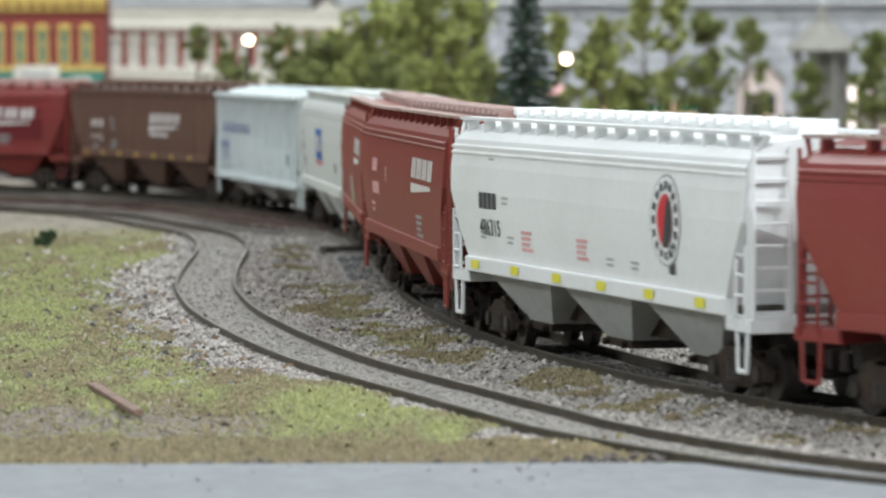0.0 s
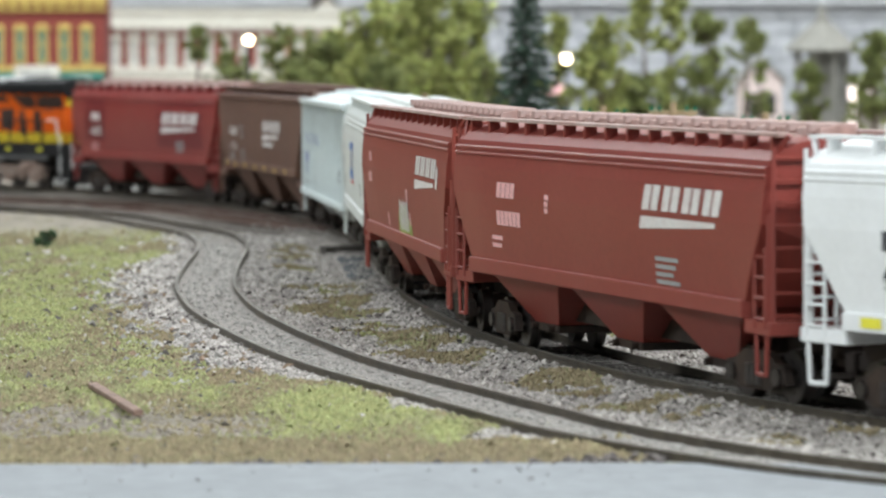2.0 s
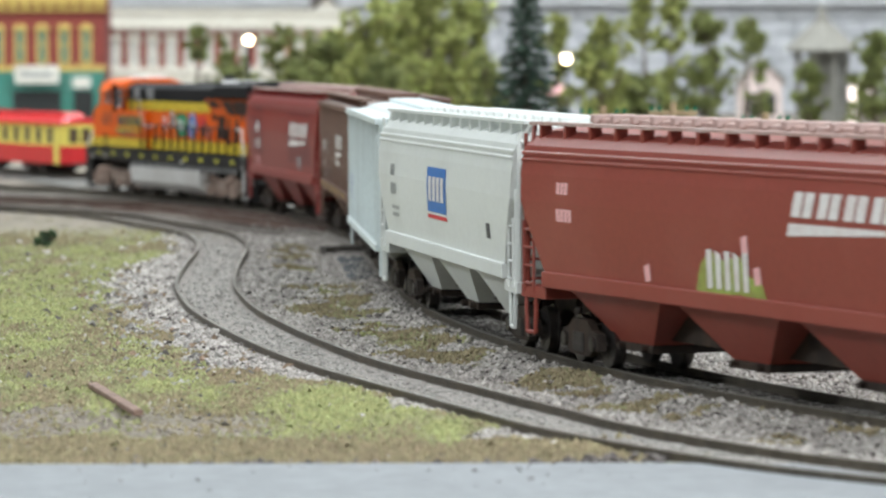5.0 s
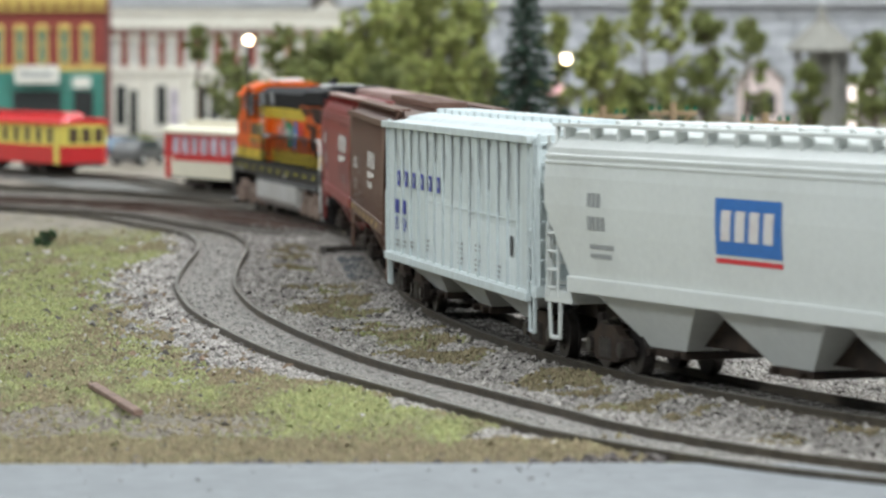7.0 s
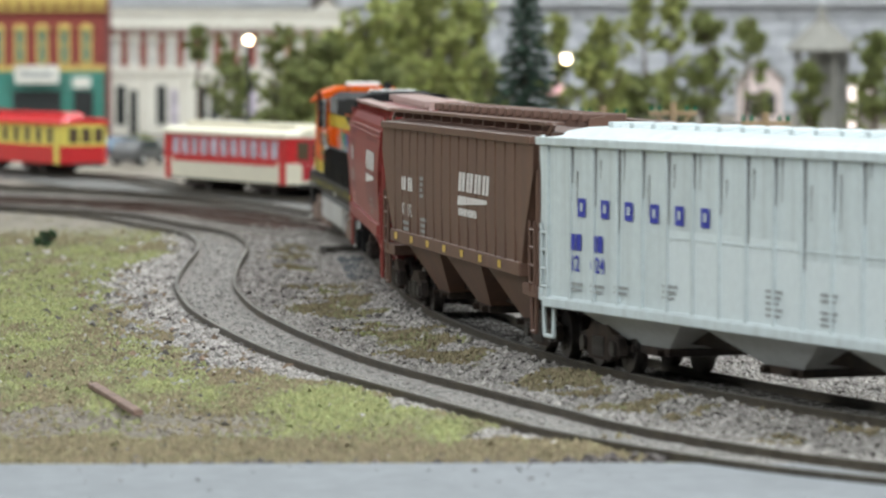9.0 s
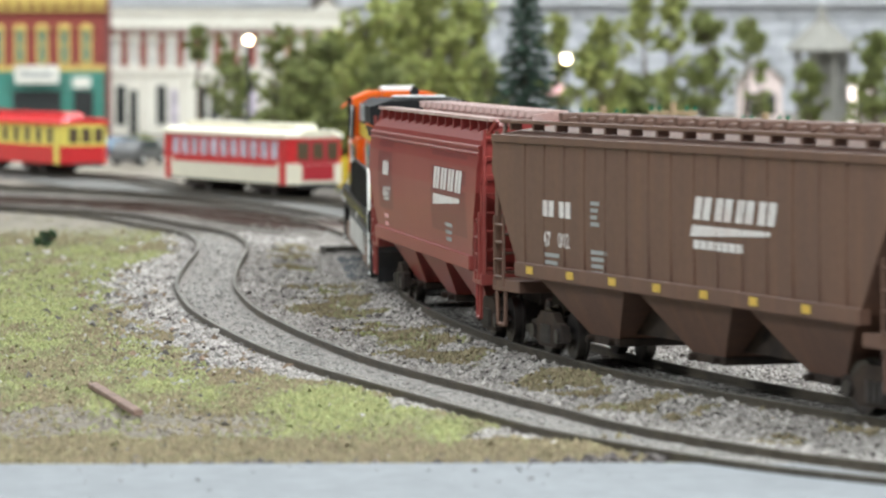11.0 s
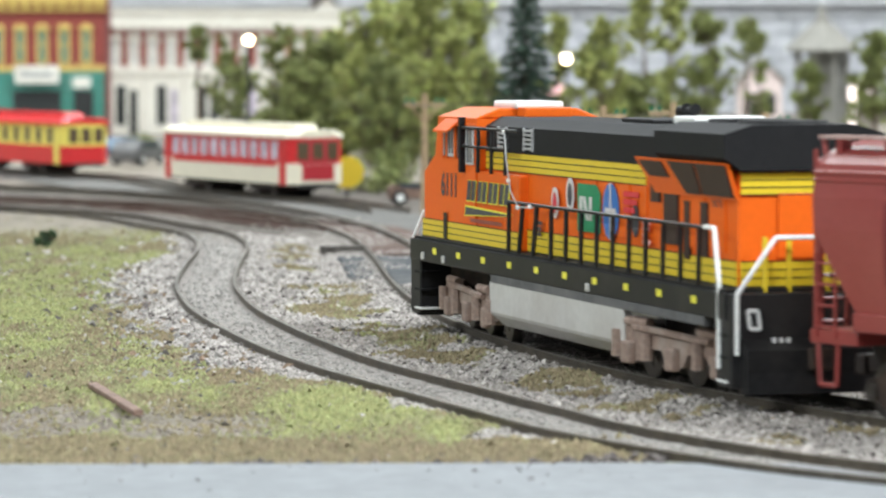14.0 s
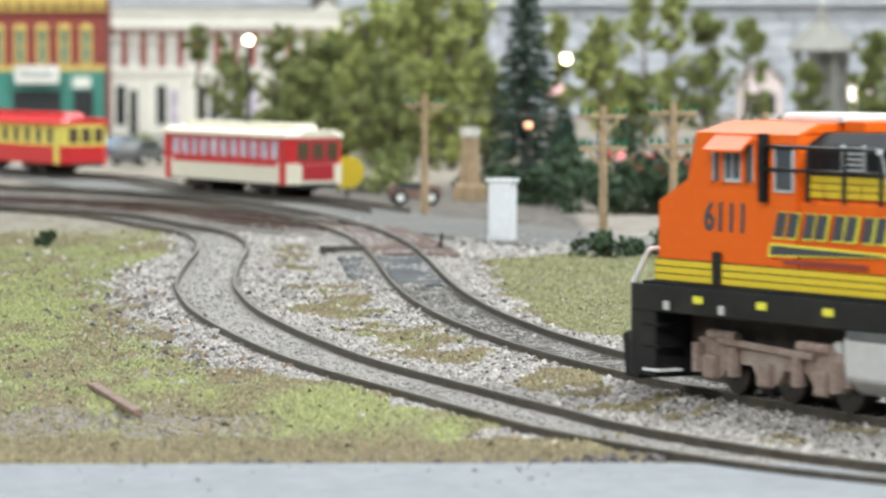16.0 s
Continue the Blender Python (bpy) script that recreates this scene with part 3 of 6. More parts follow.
def turf_kind(x, y, rng):
    """Which turf grows at places: 0 bright, 1 olive, 2 dry, in broad patches."""
    v = 0.5 * lattice(x, y * 0.3, 22, 11) + 0.5 * lattice(x, y * 0.3, 7, 14) + rng.normal(0, 0.085, len(x))
    v = v + np.clip((764 - y) / 60, 0, 0.5) * (x < 36) + np.where(y > 1180, 0.08, 0.0)
    v = np.where(inside(x, y, LAWN), v, np.where(inside(x, y, KNOLL), np.clip(v + 0.05, 0.48, 0.62), v + 0.24))
    return np.where(v < 0.46, 0, np.where(v < 0.63, 1, 2))


def cover():
    rng = np.random.default_rng(5)
    n = 150000
    u = rng.uniform(1 / 1900, 1 / 655, n)
    y = 1 / u
    x = rng.uniform(-0.125, 0.125, n) * y
    keep = ~((y < 706) & (x < 36)) & ~((y < 708 - (x - 36) * 0.7) & (x >= 36))
    x, y = x[keep], y[keep]
    g, e = zones(x, y)
    m, i = lateral(x, y, MAIN), lateral(x, y, INNER)
    sd = lateral(x, y, SIDING)
    rail = (abs(m - 8.75) < 1.5) | (abs(i - 8.75) < 1.5) | (abs(sd - 8.75) < 1.2)
    s_y = (m < 22) & (y > 1270) | (sd < 14)
    in_gauge = (m < 8) | (i < 8)
    r = rng.uniform(0, 1, len(x))
    gravel = (r > np.minimum(g * 2.2, 0.97)) & ~rail & ~s_y & (e < 0.45)
    gravel &= ~in_gauge | (rng.uniform(0, 1, len(x)) < 0.8)
    p = np.stack([x, y], 1)
    big = rng.uniform(0, 1, len(x)) ** 3
    size = 0.38 + 0.75 * big
    size = np.where(in_gauge, size * 0.62, size) * np.clip(y / 1000, 0.9, 1.5)
    dark = rng.uniform(0, 1, len(x)) < 0.10
    a = gravel & in_gauge
    scatter("ballast", p[a], size[a], 0.6, "ash", "fine grey ash ballast between the rails", "gravel")
    a = gravel & ~dark & ~in_gauge
    scatter("ballast", p[a], size[a], 0.7, "stone", "loose pale grey ballast stones along the tracks", "gravel")
    a = gravel & dark & ~in_gauge
    scatter("ballast", p[a], size[a] * 0.9, 0.7, "dark_stone", "dark ballast stones among the pale gravel", "gravel")
    turf = ~gravel & ~rail & ~s_y & (i > 10.5) & (m > 10.5) & (g > 0.2) & (rng.uniform(0, 1, len(x)) > e * 1.02)
    for k, (mt, lb) in enumerate((("turf", "bright yellow-green clumped turf"), ("turf_olive", "olive green fine turf"), ("turf_dry", "dry straw-coloured turf"))):
        f = turf_kind(x, y, rng) == k
        a = turf & f
        scatter("turf", p[a], (0.42 + 0.6 * big[a]), 0.8, mt, lb, "grass", tuft=True)
    # a second, finer layer of flock over the lawn
    n = 150000
    fy = 1 / rng.uniform(1 / 1600, 1 / 708, n)
    fx = rng.uniform(-0.125, 0.06, n) * fy
    fg, fe = zones(fx, fy)
    fi, fm = lateral(fx, fy, INNER), lateral(fx, fy, MAIN)
    ok = (rng.uniform(0, 1, n) < fg * 1.25 - 0.25) & (fi > 11.5) & (fm > 11.5) & (rng.uniform(0, 1, n) > fe * 1.05)
    kind = turf_kind(fx, fy, rng)
    q = np.stack([fx, fy], 1)
    for k, mt in enumerate(("turf", "turf_olive", "turf_dry")):
        a = ok & (kind == k)
        scatter("turf", q[a], 0.32 + 0.42 * rng.uniform(0, 1, int(a.sum())) ** 2, 1.0, mt, "fine flock fibres over the lawn", "grass", lift=0.5, tuft=True)
    # taller clumps that give the lawn its lumps
    a = ok & (rng.uniform(0, 1, n) < 0.16) & (lattice(fx, fy * 0.4, 6, 31) > 0.5)
    for k, mt in enumerate(("turf", "turf_olive", "turf_dry")):
        c_ = a & (kind == k)
        scatter("grass_clumps", q[c_], 0.5 + 0.42 * rng.uniform(0, 1, int(c_.sum())) ** 2, 1.0, mt, "raised clumps of turf on the lawn", "grass", lift=0.7, tuft=True)
    # pale dust over the bare strip
    a = (fe > 0.3) & (fy < 900) & (rng.uniform(0, 1, n) < 0.35)
    scatter("dust", q[a], 0.25 + 0.35 * rng.uniform(0, 1, int(a.sum())), 0.6, "dirt_grain", "pale earth crumbs on the bare strip", "earth")
    # brown clumps along the ledge, and crumbs that fell on it
    n = 5200
    ex, ey = rng.uniform(-95, 36, n), 724 + rng.normal(0, 9, n)
    k = (lattice(ex, ey * 0.5, 8, 21) > 0.6) & (ey > 706)
    scatter("grass_clumps", np.stack([ex, ey], 1)[k], 0.45 + 0.55 * rng.uniform(0, 1, int(k.sum())) ** 2, 1.0, "turf_dry", "dry brown grass clumps along the ledge", "grass", lift=0.6, tuft=True)
    # Dark crumbs; their band also puts the ledge's shadow edge into colour.
    n = 420
    ex, ey = rng.uniform(-95, 40, n), 708 + rng.normal(0, 2.6, n)
    scatter("debris", np.stack([ex, ey], 1), 0.45 + 0.9 * rng.uniform(0, 1, n) ** 2, 0.8, "dark_stone", "dark crumbs and shadow edge along the ledge", "rubble", lift=0.5)
    n = 46
    ex, ey = rng.uniform(-80, 36, n), 698 - abs(rng.normal(0, 16, n))
    scatter("debris", np.stack([ex, ey], 1), 0.25 + 0.4 * rng.uniform(0, 1, n) ** 2, 0.6, "dark_stone", "dark crumbs lying on the ledge", "rubble", lift=0.2, rise=2.1)
    # dust and small stones over the turnout base and crossing panels
    n = 5200
    ss, oo = rng.uniform(505, 1015, n), rng.normal(0, 11, n)
    ex, ey = np.array([place(MAIN, u, v)[:2] for u, v in zip(ss, oo)]).T
    k = (abs(abs(oo) - 8.75) > 1.4) & (lattice(ex, ey, 14, 23) > 0.45)
    k &= ~((abs(oo) < 7.2) & (rng.uniform(0, 1, n) < 0.35))
    scatter("ballast", np.stack([ex, ey], 1)[k], 0.35 + 0.45 * rng.uniform(0, 1, int(k.sum())) ** 2, 0.6, "stone", "loose grit over the turnout base", "gravel", lift=0.1, rise=0.75)
    k = turf & (rng.uniform(0, 1, len(x)) < 0.012)
    scatter("debris", p[k], 0.5 + 0.7 * big[k], 0.7, "dark_stone", "dark crumbs scattered in the turf", "rubble")
    # coarse dark debris between lawn and gravel
    n = 1000
    t = rng.uniform(0, 1, n)
    ex = np.interp(t, [0, 0.35, 0.7, 1], [-104, -90, -70, -50]) + rng.normal(0, 8, n)
    ey = np.interp(t, [0, 0.35, 0.7, 1], [1300, 1110, 970, 900]) + rng.normal(0, 24, n)
    xy = np.stack([ex, ey], 1)
    pick = rng.uniform(0, 1, n)
    size = 0.55 + 1.0 * rng.uniform(0, 1, n) ** 3
    for lo, hi, mt, lb in ((0, 0.4, "ash", "coarse grey rubble at the lawn's edge"), (0.4, 0.8, "rubble", "coarse brown rubble at the lawn's edge"), (0.8, 1.01, "dark_stone", "dark rubble at the lawn's edge")):
        k = (pick >= lo) & (pick < hi)
        scatter("debris", xy[k], size[k], 0.75, mt, lb, "rubble")


cover()

# ledge board along the layout's front
b = prism(bm_new(), [(-600, -60), (36, -60), (36, -1.3), (-600, -1.3)], -80, 700)
ledge = tagged(part("ledge", b, "ledge"), "pale grey painted ledge along the layout's front", "ledge", kind="structure")
b = loft(bm_new(), [[(36, -80, -60), (100, -80, -60), (100, 636, -60), (75, 677, -60), (61, 697, -60), (36, 700, -60)],
                    [(36, -80, -1.3), (100, -80, -1.3), (100, 636, -1.3), (75, 677, -1.3), (61, 697, -1.3), (36, 700, -1.3)]])
tagged(part("ledge", b, "ledge"), "pale grey painted ledge end below the track", "ledge", kind="structure")

# a scrap of board lying in the turf
board = thing("wooden_strip", "red-brown wooden strip lying in the turf", "board", at(-67.6, 834.9, -1.6, 6, 0, -77.5))
part("plank", box(bm_new(), -34, 34, -1.0, 1.0, -0.6, 0.6, 0.2), "wood_stick", board)


# ---- the train ----
def row(first, poses):
    """Set one piece at the first pose and twins of it at the others."""
    first.matrix_basis = poses[0]
    for m in poses[1:]:
        twin(first, m)


def wheelset(parent, x, r=5.3):
    b = bm_new()
    for y in (-8.0, 8.0):
        beam(b, (0, y - 1.2, 0), (0, y + 1.2, 0), r, 24)
        beam(b, (0, y - (1.3 if y > 0 else 0.9), 0), (0, y + (0.9 if y > 0 else 1.3) - 1.6 * (y > 0) + 0.0, 0), r + 0.5, 24)
        for k in range(6):
            a = math.pi / 3 * k
            s = 1.28 if y > 0 else -1.28
            beam(b, (3 * math.cos(a), y + s - 0.1, 3 * math.sin(a)), (3 * math.cos(a), y + s + 0.1, 3 * math.sin(a)), 0.6, 6)
    beam(b, (0, -10.5, 0), (0, 10.5, 0), 1.1, 8)
    w = part("wheelset", b, "wheel", parent, "blackened steel wheels on an axle", at(x, 0, r))
    return w


def freight_truck(car, x, material="truck"):
    t = part("truck", box(bm_new(), -3, 3, -11, 11, 5, 9, 0.5), material, car, "dark cast truck with two wheelsets", at(x, 0, 0))
    prof = [(-13.5, 4.0), (-12.5, 7.6), (-8.5, 8.2), (-5, 10.2), (5, 10.2), (8.5, 8.2), (12.5, 7.6), (13.5, 4.0), (9, 3.6), (6.5, 2.4), (-6.5, 2.4), (-9, 3.6)]
    for y in (10.6, -12.4):
        f = part("side_frame", prism(bm_new(), prof, y, y + 1.8), material, t)
    row(part("spring", beam(bm_new(), (0, 0, 3.2), (0, 0, 7.4), 0.85, 8), "wheel", t), [at(k, y, 0) for y in (12.6, -12.6) for k in (-2.2, 0, 2.2)])
    row(part("journal_cap", beam(bm_new(), (0, -0.6, 5.3), (0, 0.6, 5.3), 1.7, 10), "wheel", t), [at(k, y, 0) for y in (12.6, -12.6) for k in (-10, 10)])
    ws = [wheelset(t, -10), wheelset(t, 10)]
    return t, ws


def ladder(car, material, a, c, z0, z1, n, r=0.38, name="ladder"):
    b = bm_new()
    beam(b, (*a, z0), (*a, z1), r * 1.25, 5)
    beam(b, (*c, z0), (*c, z1), r * 1.25, 5)
    ob = part(name, b, material, car)
    row(part("rung", beam(bm_new(), (*a, 0), (*c, 0), r, 5), material, ob), [at(0, 0, z0 + (z1 - z0) * (k + 0.5) / n) for k in range(n)])
    return ob


def decal(car, bm, x0, z0, side_y, material, label, name="marking", lift=0.12):
    return part(name, on_side(bm, x0, z0, side_y, lift), material, car, label)


def bars(n, w, h, gap, lines=None):
    """Unreadable small writing as bars."""
    b = bm_new()
    for k in range(n):
        ww = w * (1 - 0.25 * ((k * 7) % 3) / 2)
        quad(b, [(0, -k * (h + gap)), (ww, -k * (h + gap)), (ww, -k * (h + gap) + h), (0, -k * (h + gap) + h)])
    return b


def block_word(n, w, h, gap, slant=0.0):
    """A word mark as plain slanted blocks."""
    b = bm_new()
    for k in range(n):
        x = k * (w + gap)
        if w < 4.5:
            quad(b, [(x, 0), (x + w, 0), (x + w + slant * h, h), (x + slant * h, h)])
            continue

        def bar(u0, u1, v0, v1):
            quad(b, [(x + u0 * w + slant * v0 * h, v0 * h), (x + u1 * w + slant * v0 * h, v0 * h), (x + u1 * w + slant * v1 * h, v1 * h),
                     (x + u0 * w + slant * v1 * h, v1 * h)])

        bar(0.0, 0.42, 0, 1)
        bar(0.52, 0.94, 0, 1)
    return b


def wedge(w, h, slant):
    return quad(bm_new(), [(0, 0), (w, h * 0.62), (w + slant * 0.2, h), (slant * h, h)])


CAR_SIDE = [(19.0, 17.4), (24, 17.9), (30, 18.4), (36, 18.6), (42, 18.3), (46, 17.7), (48.3, 17.0), (50.2, 15.0), (51.6, 11.5), (52.6, 6.0), (53.0, 0.0)]


def hopper_car(label, paint, length=200.0, roof="dust", under=None, cut=13.0, cut_from=37.0, side=CAR_SIDE, gap_roof=True, sill_z=17.0,
               bead=True, gear=None, bays=3, crown=54.8):
    """A covered hopper: shell, side sills, bays, ladders, running boards, end platforms, trucks and couplers."""
    L = length / 2
    under = under or paint
    gear = gear or paint
    car = thing("hopper_car", label, "freight car", group="freight cars of the train")
    z_low = side[0][0]

    def end_x(z):
        return L - (cut * (cut_from - z) / (cut_from - z_low) if z < cut_from else 0.0)

    ring = [(y, z) for z, y in side] + [(-y, z) for z, y in side[::-1] if y > 0]
    zs = sorted({z for z, _ in side})
    rings = [[(-end_x(z), y, z) for y, z in ring], [(end_x(z), y, z) for y, z in ring]]
    n_mid = 5
    mid = [[(end_x(z) * (2 * k / n_mid - 1), y, z) for y, z in ring] for k in range(n_mid + 1)]
    part("shell", loft(bm_new(), mid), paint, car)

    def side_y(z):
        return float(np.interp(z, [p[0] for p in side], [p[1] for p in side]))

    # eave bead and roof seam
    if bead:
        b = bm_new()
        for sg in (1, -1):
            for z, r in ((46.6, 0.55), (45.2, 0.4)):
                beam(b, (-L, sg * (side_y(z) + 0.05), z), (L, sg * (side_y(z) + 0.05), z), r, 6)
        part("eave_bead", b, paint, car)
    # side sills
    for sg in (1, -1):
        b = box(bm_new(), -end_x(z_low) - 1, end_x(z_low) + 1, sg * 15.8, sg * 18.5, sill_z, z_low + 1.6, 0.35)
        part("side_sill", b, paint, car)
    # running boards on brackets, and the roof hatch
    for sg in (1, -1):
        b = bm_new()
        if gap_roof:
            box(b, -L - 1.5, L + 1.5, sg * 11.2, sg * 15.6, 52.9, 53.6)
            board = part("running_board", b, roof, car, "dusty roof running board")
            n = 15
            row(part("bracket", box(bm_new(), -0.55, 0.55, sg * 12.5, sg * 15.2, side_y(50) - 15 + 49.4, 52.9), gear, board),
                [at(-L + 4 + (length - 8) * k / (n - 1), 0, 0) for k in range(n)])
    b = bm_new()
    rings = [[(x, -4.2, crown - 3.1), (x, -3.6, crown - 0.6), (x, 0, crown), (x, 3.6, crown - 0.6), (x, 4.2, crown - 3.1)] for x in (-L + 7, L - 7)]
    loft(b, rings)
    hatch = part("roof_hatch", b, roof, car, "long roof loading hatch")
    row(part("clamp", box(bm_new(), -1.2, 1.2, -5.2, 5.2, crown - 1.4, crown + 0.5, 0.3), roof, hatch), [at(-L + 10 + (length - 20) * k / 17, 0, 0) for k in range(18)])
    # bays
    pitch = (2 * end_x(z_low) - 6) / bays
    for k in range(bays):
        c = (k - (bays - 1) / 2) * pitch
        hw = pitch / 2 - 0.6
        b = loft(bm_new(), [[(c - hw, -16.4, z_low + 0.4), (c + hw, -16.4, z_low + 0.4), (c + hw, 16.4, z_low + 0.4), (c - hw, 16.4, z_low + 0.4)],
                            [(c - 8.5, -9.5, 6.4), (c + 8.5, -9.5, 6.4), (c + 8.5, 9.5, 6.4), (c - 8.5, 9.5, 6.4)]])
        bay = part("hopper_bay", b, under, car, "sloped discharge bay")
        g = box(bm_new(), c - 8.8, c + 8.8, -9.9, 9.9, 4.6, 6.4, 0.3)
        beam(g, (c - 6, 9.8, 5.5), (c - 6, 11.4, 5.5), 0.8, 8)
        beam(g, (c + 6, 9.8, 5.5), (c + 6, 11.4, 5.5), 0.8, 8)
        part("outlet_gate", g, "truck", bay, "dark discharge gate")
    part("centre_sill", box(bm_new(), -L, L, -3.2, 3.2, 9.5, 14.0), "truck", car)
    # Added dark plate: stands in for the deep shade in the bay gaps.
    part("keel_plate", box(bm_new(), -L + 26, L - 26, -6, 6, 7.5, z_low + 0.2), "truck", car, "added dark plate for shade between the bays")
    for sg in (1, -1):
        # end platform, corner posts, ladders, stirrups, coupler
        e = end_x(z_low)
        b = box(bm_new(), sg * (e + 0.5), sg * (L + 1.5), -17.6, 17.6, 14.2, 17.0, 0.3)
        part("end_platform", b, gear, car)
        row(part("corner_post", beam(bm_new(), (sg * (L - 0.5), 0, 16), (sg * (L - 0.5), 0, cut_from + 1), 0.7, 6), gear, car), [at(0, -16.8, 0), at(0, 16.8, 0)])
        if gap_roof:
            for s2 in (1, -1):
                part("roof_strut", beam(bm_new(), (sg * (L - 2.5), s2 * 16.4, 47.6), (sg * (L + 2.2), s2 * 13.8, 53.2), 0.6, 5), gear, car)
        row(part("end_post", box(bm_new(), sg * (L - 9), sg * (L - 7.6), -0.8, 0.8, 17, 38), gear, car), [at(0, -5.5, 0), at(0, 5.5, 0)])
        for y in (17.2, -17.2):
            ladder(car, gear, (sg * (L - 6.2), y * 1.03), (sg * (L - 0.6), y * 1.03), 15.5, 31.5, 4, r=0.32)
        ladder(car, gear, (sg * (L + 0.9), 16.6), (sg * (L + 0.9), 9.0), 16, 51, 8, name="end_ladder")
        ladder(car, gear, (sg * (L + 0.9), -16.6), (sg * (L + 0.9), -9.0), 16, 51, 8, name="end_ladder")
        b = beam(bm_new(), (sg * (L - 6.5), 0, 15), (sg * (L - 6.0), 0, 6.5), 0.5, 5)
        beam(b, (sg * (L - 0.5), 0, 15), (sg * (L - 1.2), 0, 6.5), 0.5, 5)
        beam(b, (sg * (L - 6.0), 0, 6.5), (sg * (L - 1.2), 0, 6.5), 0.5, 5)
        row(part("stirrup", b, gear, car), [at(0, 17.2, 0), at(0, -17.2, 0)])
        b = box(bm_new(), sg * (L - 4), sg * (L + 6.2), -1.6, 1.6, 7.8, 10.8, 0.4)
        box(b, sg * (L + 3.4), sg * (L + 6.4), -2.6, 2.6, 7.2, 11.2, 0.5)
        part("coupler", b, "truck", car)
    b = box(bm_new(), L - 12, L - 6, -6, 5, 18, 27, 1.0)
    beam(b, (L - 2, 3, 30), (L - 1, 3, 30), 4.6, 14)
    part("brake_gear", b, gear, car)
    trucks, wheels = [], []
    for x in (-L + 21, L - 21):
        t, w = freight_truck(car, x)
        trucks.append((t, x))
        wheels += w
    return car, trucks, wheels, side_y


def word_mark(car, side_y, x0, z0, k=1.0, material="decal_white"):
    """A railway's word mark: slanted blocks over a wedge, plain shapes."""
    decal(car, block_word(4, 9.8 * k, 5.2 * k, 1.9 * k, 0.3), x0, z0, side_y, material, "slanted white word mark blocks")
    decal(car, wedge(44 * k, 2.7 * k, 0.5), x0 + 1.8 * k, z0 - 4.0 * k, side_y, material, "white wedge stripe")


def number(car, side_y, text, x0, z0, size, material, label="road number"):
    decal(car, letters(text, size), x0, z0, side_y, material, label)


TRAIN = []  # (thing, centre along the train, half distance between trucks, trucks, wheels)


def add(car, centre, length, trucks, wheels):
    TRAIN.append((car, centre, length / 2 - 21, trucks, wheels))


# red car next to the locomotive
c, t, w, sy = hopper_car("oxide red covered hopper car with white lettering", "red_a", 202)
add(c, -368.1, 202, t, w)
decal(c, quad(bm_new(), [(0, 0), (60, 0), (60, 20), (0, 20)]), -24, 24.5, sy, "red_patch", "darker fresh paint patch", lift=0.06)
decal(c, quad(bm_new(), [(0, 0), (29, 0), (29, 20), (0, 20)]), 80, 26.0, sy, "red_patch", "darker fresh paint patch", lift=0.06)
decal(c, block_word(4, 2.6, 3.8, 0.5, 0.1), 70, 35.4, sy, "decal_white", "small white reporting mark")
number(c, sy, "488637", 71, 28.4, 5.4, "decal_white", "white road number")
word_mark(c, sy, -30, 35.0, 1.05)
decal(c, bars(2, 9, 1.2, 1.0), 71, 23.4, sy, "decal_pink", "small faded writing")
decal(c, bars(3, 12, 1.0, 0.8), -48, 26, sy, "decal_grey", "rubbed grey lettering")

# brown car
BROWN_SIDE = [(20.0, 17.8), (30, 18.2), (42, 18.2), (49.0, 18.0), (50.3, 16.6), (51.2, 11.5), (52.0, 6.0), (52.4, 0.0)]
c, t, w, sy = hopper_car("weathered brown covered hopper car with yellow reflectors", "brown", 210, roof="brown", side=BROWN_SIDE, sill_z=18.2,
                         cut=16, cut_from=42, bead=False)
add(c, -589.1, 210, t, w)
b = bm_new()
for k in range(15):
    x = -84 + 12 * k
    box(b, x - 0.2, x + 0.2, 18.0, 18.32, 21, 49)
part("side_seams", b, "brown", c)
b = box(bm_new(), -104, 104, 17.6, 18.8, 48.6, 50.4, 0.2)
part("top_chord", b, "brown", c)
for k in range(7):
    decal(c, quad(bm_new(), [(0, 0), (4.2, 0), (4.2, 1.7), (0, 1.7)]), 82 - 24.5 * k, 19.2, lambda z: 18.55, "conspicuity_dull", "ochre reflector", "reflector")
decal(c, block_word(2, 3.0, 3.6, 0.7), 72.5, 32.6, sy, "decal_white", "white reporting mark")
decal(c, block_word(2, 3.0, 3.6, 0.7), 62.5, 32.6, sy, "decal_white", "white reporting mark")
number(c, sy, "47", 72.5, 26.0, 4.6, "decal_white", "white road number")
number(c, sy, "002", 63.5, 26.0, 4.6, "decal_white", "white road number")
decal(c, bars(3, 9, 0.9, 0.8), 72, 23.6, sy, "decal_grey", "small faded writing")
decal(c, bars(4, 5, 0.9, 0.6), 44, 36, sy, "decal_grey", "small faded writing")
decal(c, bars(4, 9, 0.9, 0.6), 44, 25.4, sy, "decal_grey", "small faded writing")
word_mark(c, sy, -12, 35.2, 0.9)
decal(c, block_word(7, 3.2, 1.8, 0.4), -12, 29.2, sy, "decal_white", "small white lettering blocks")

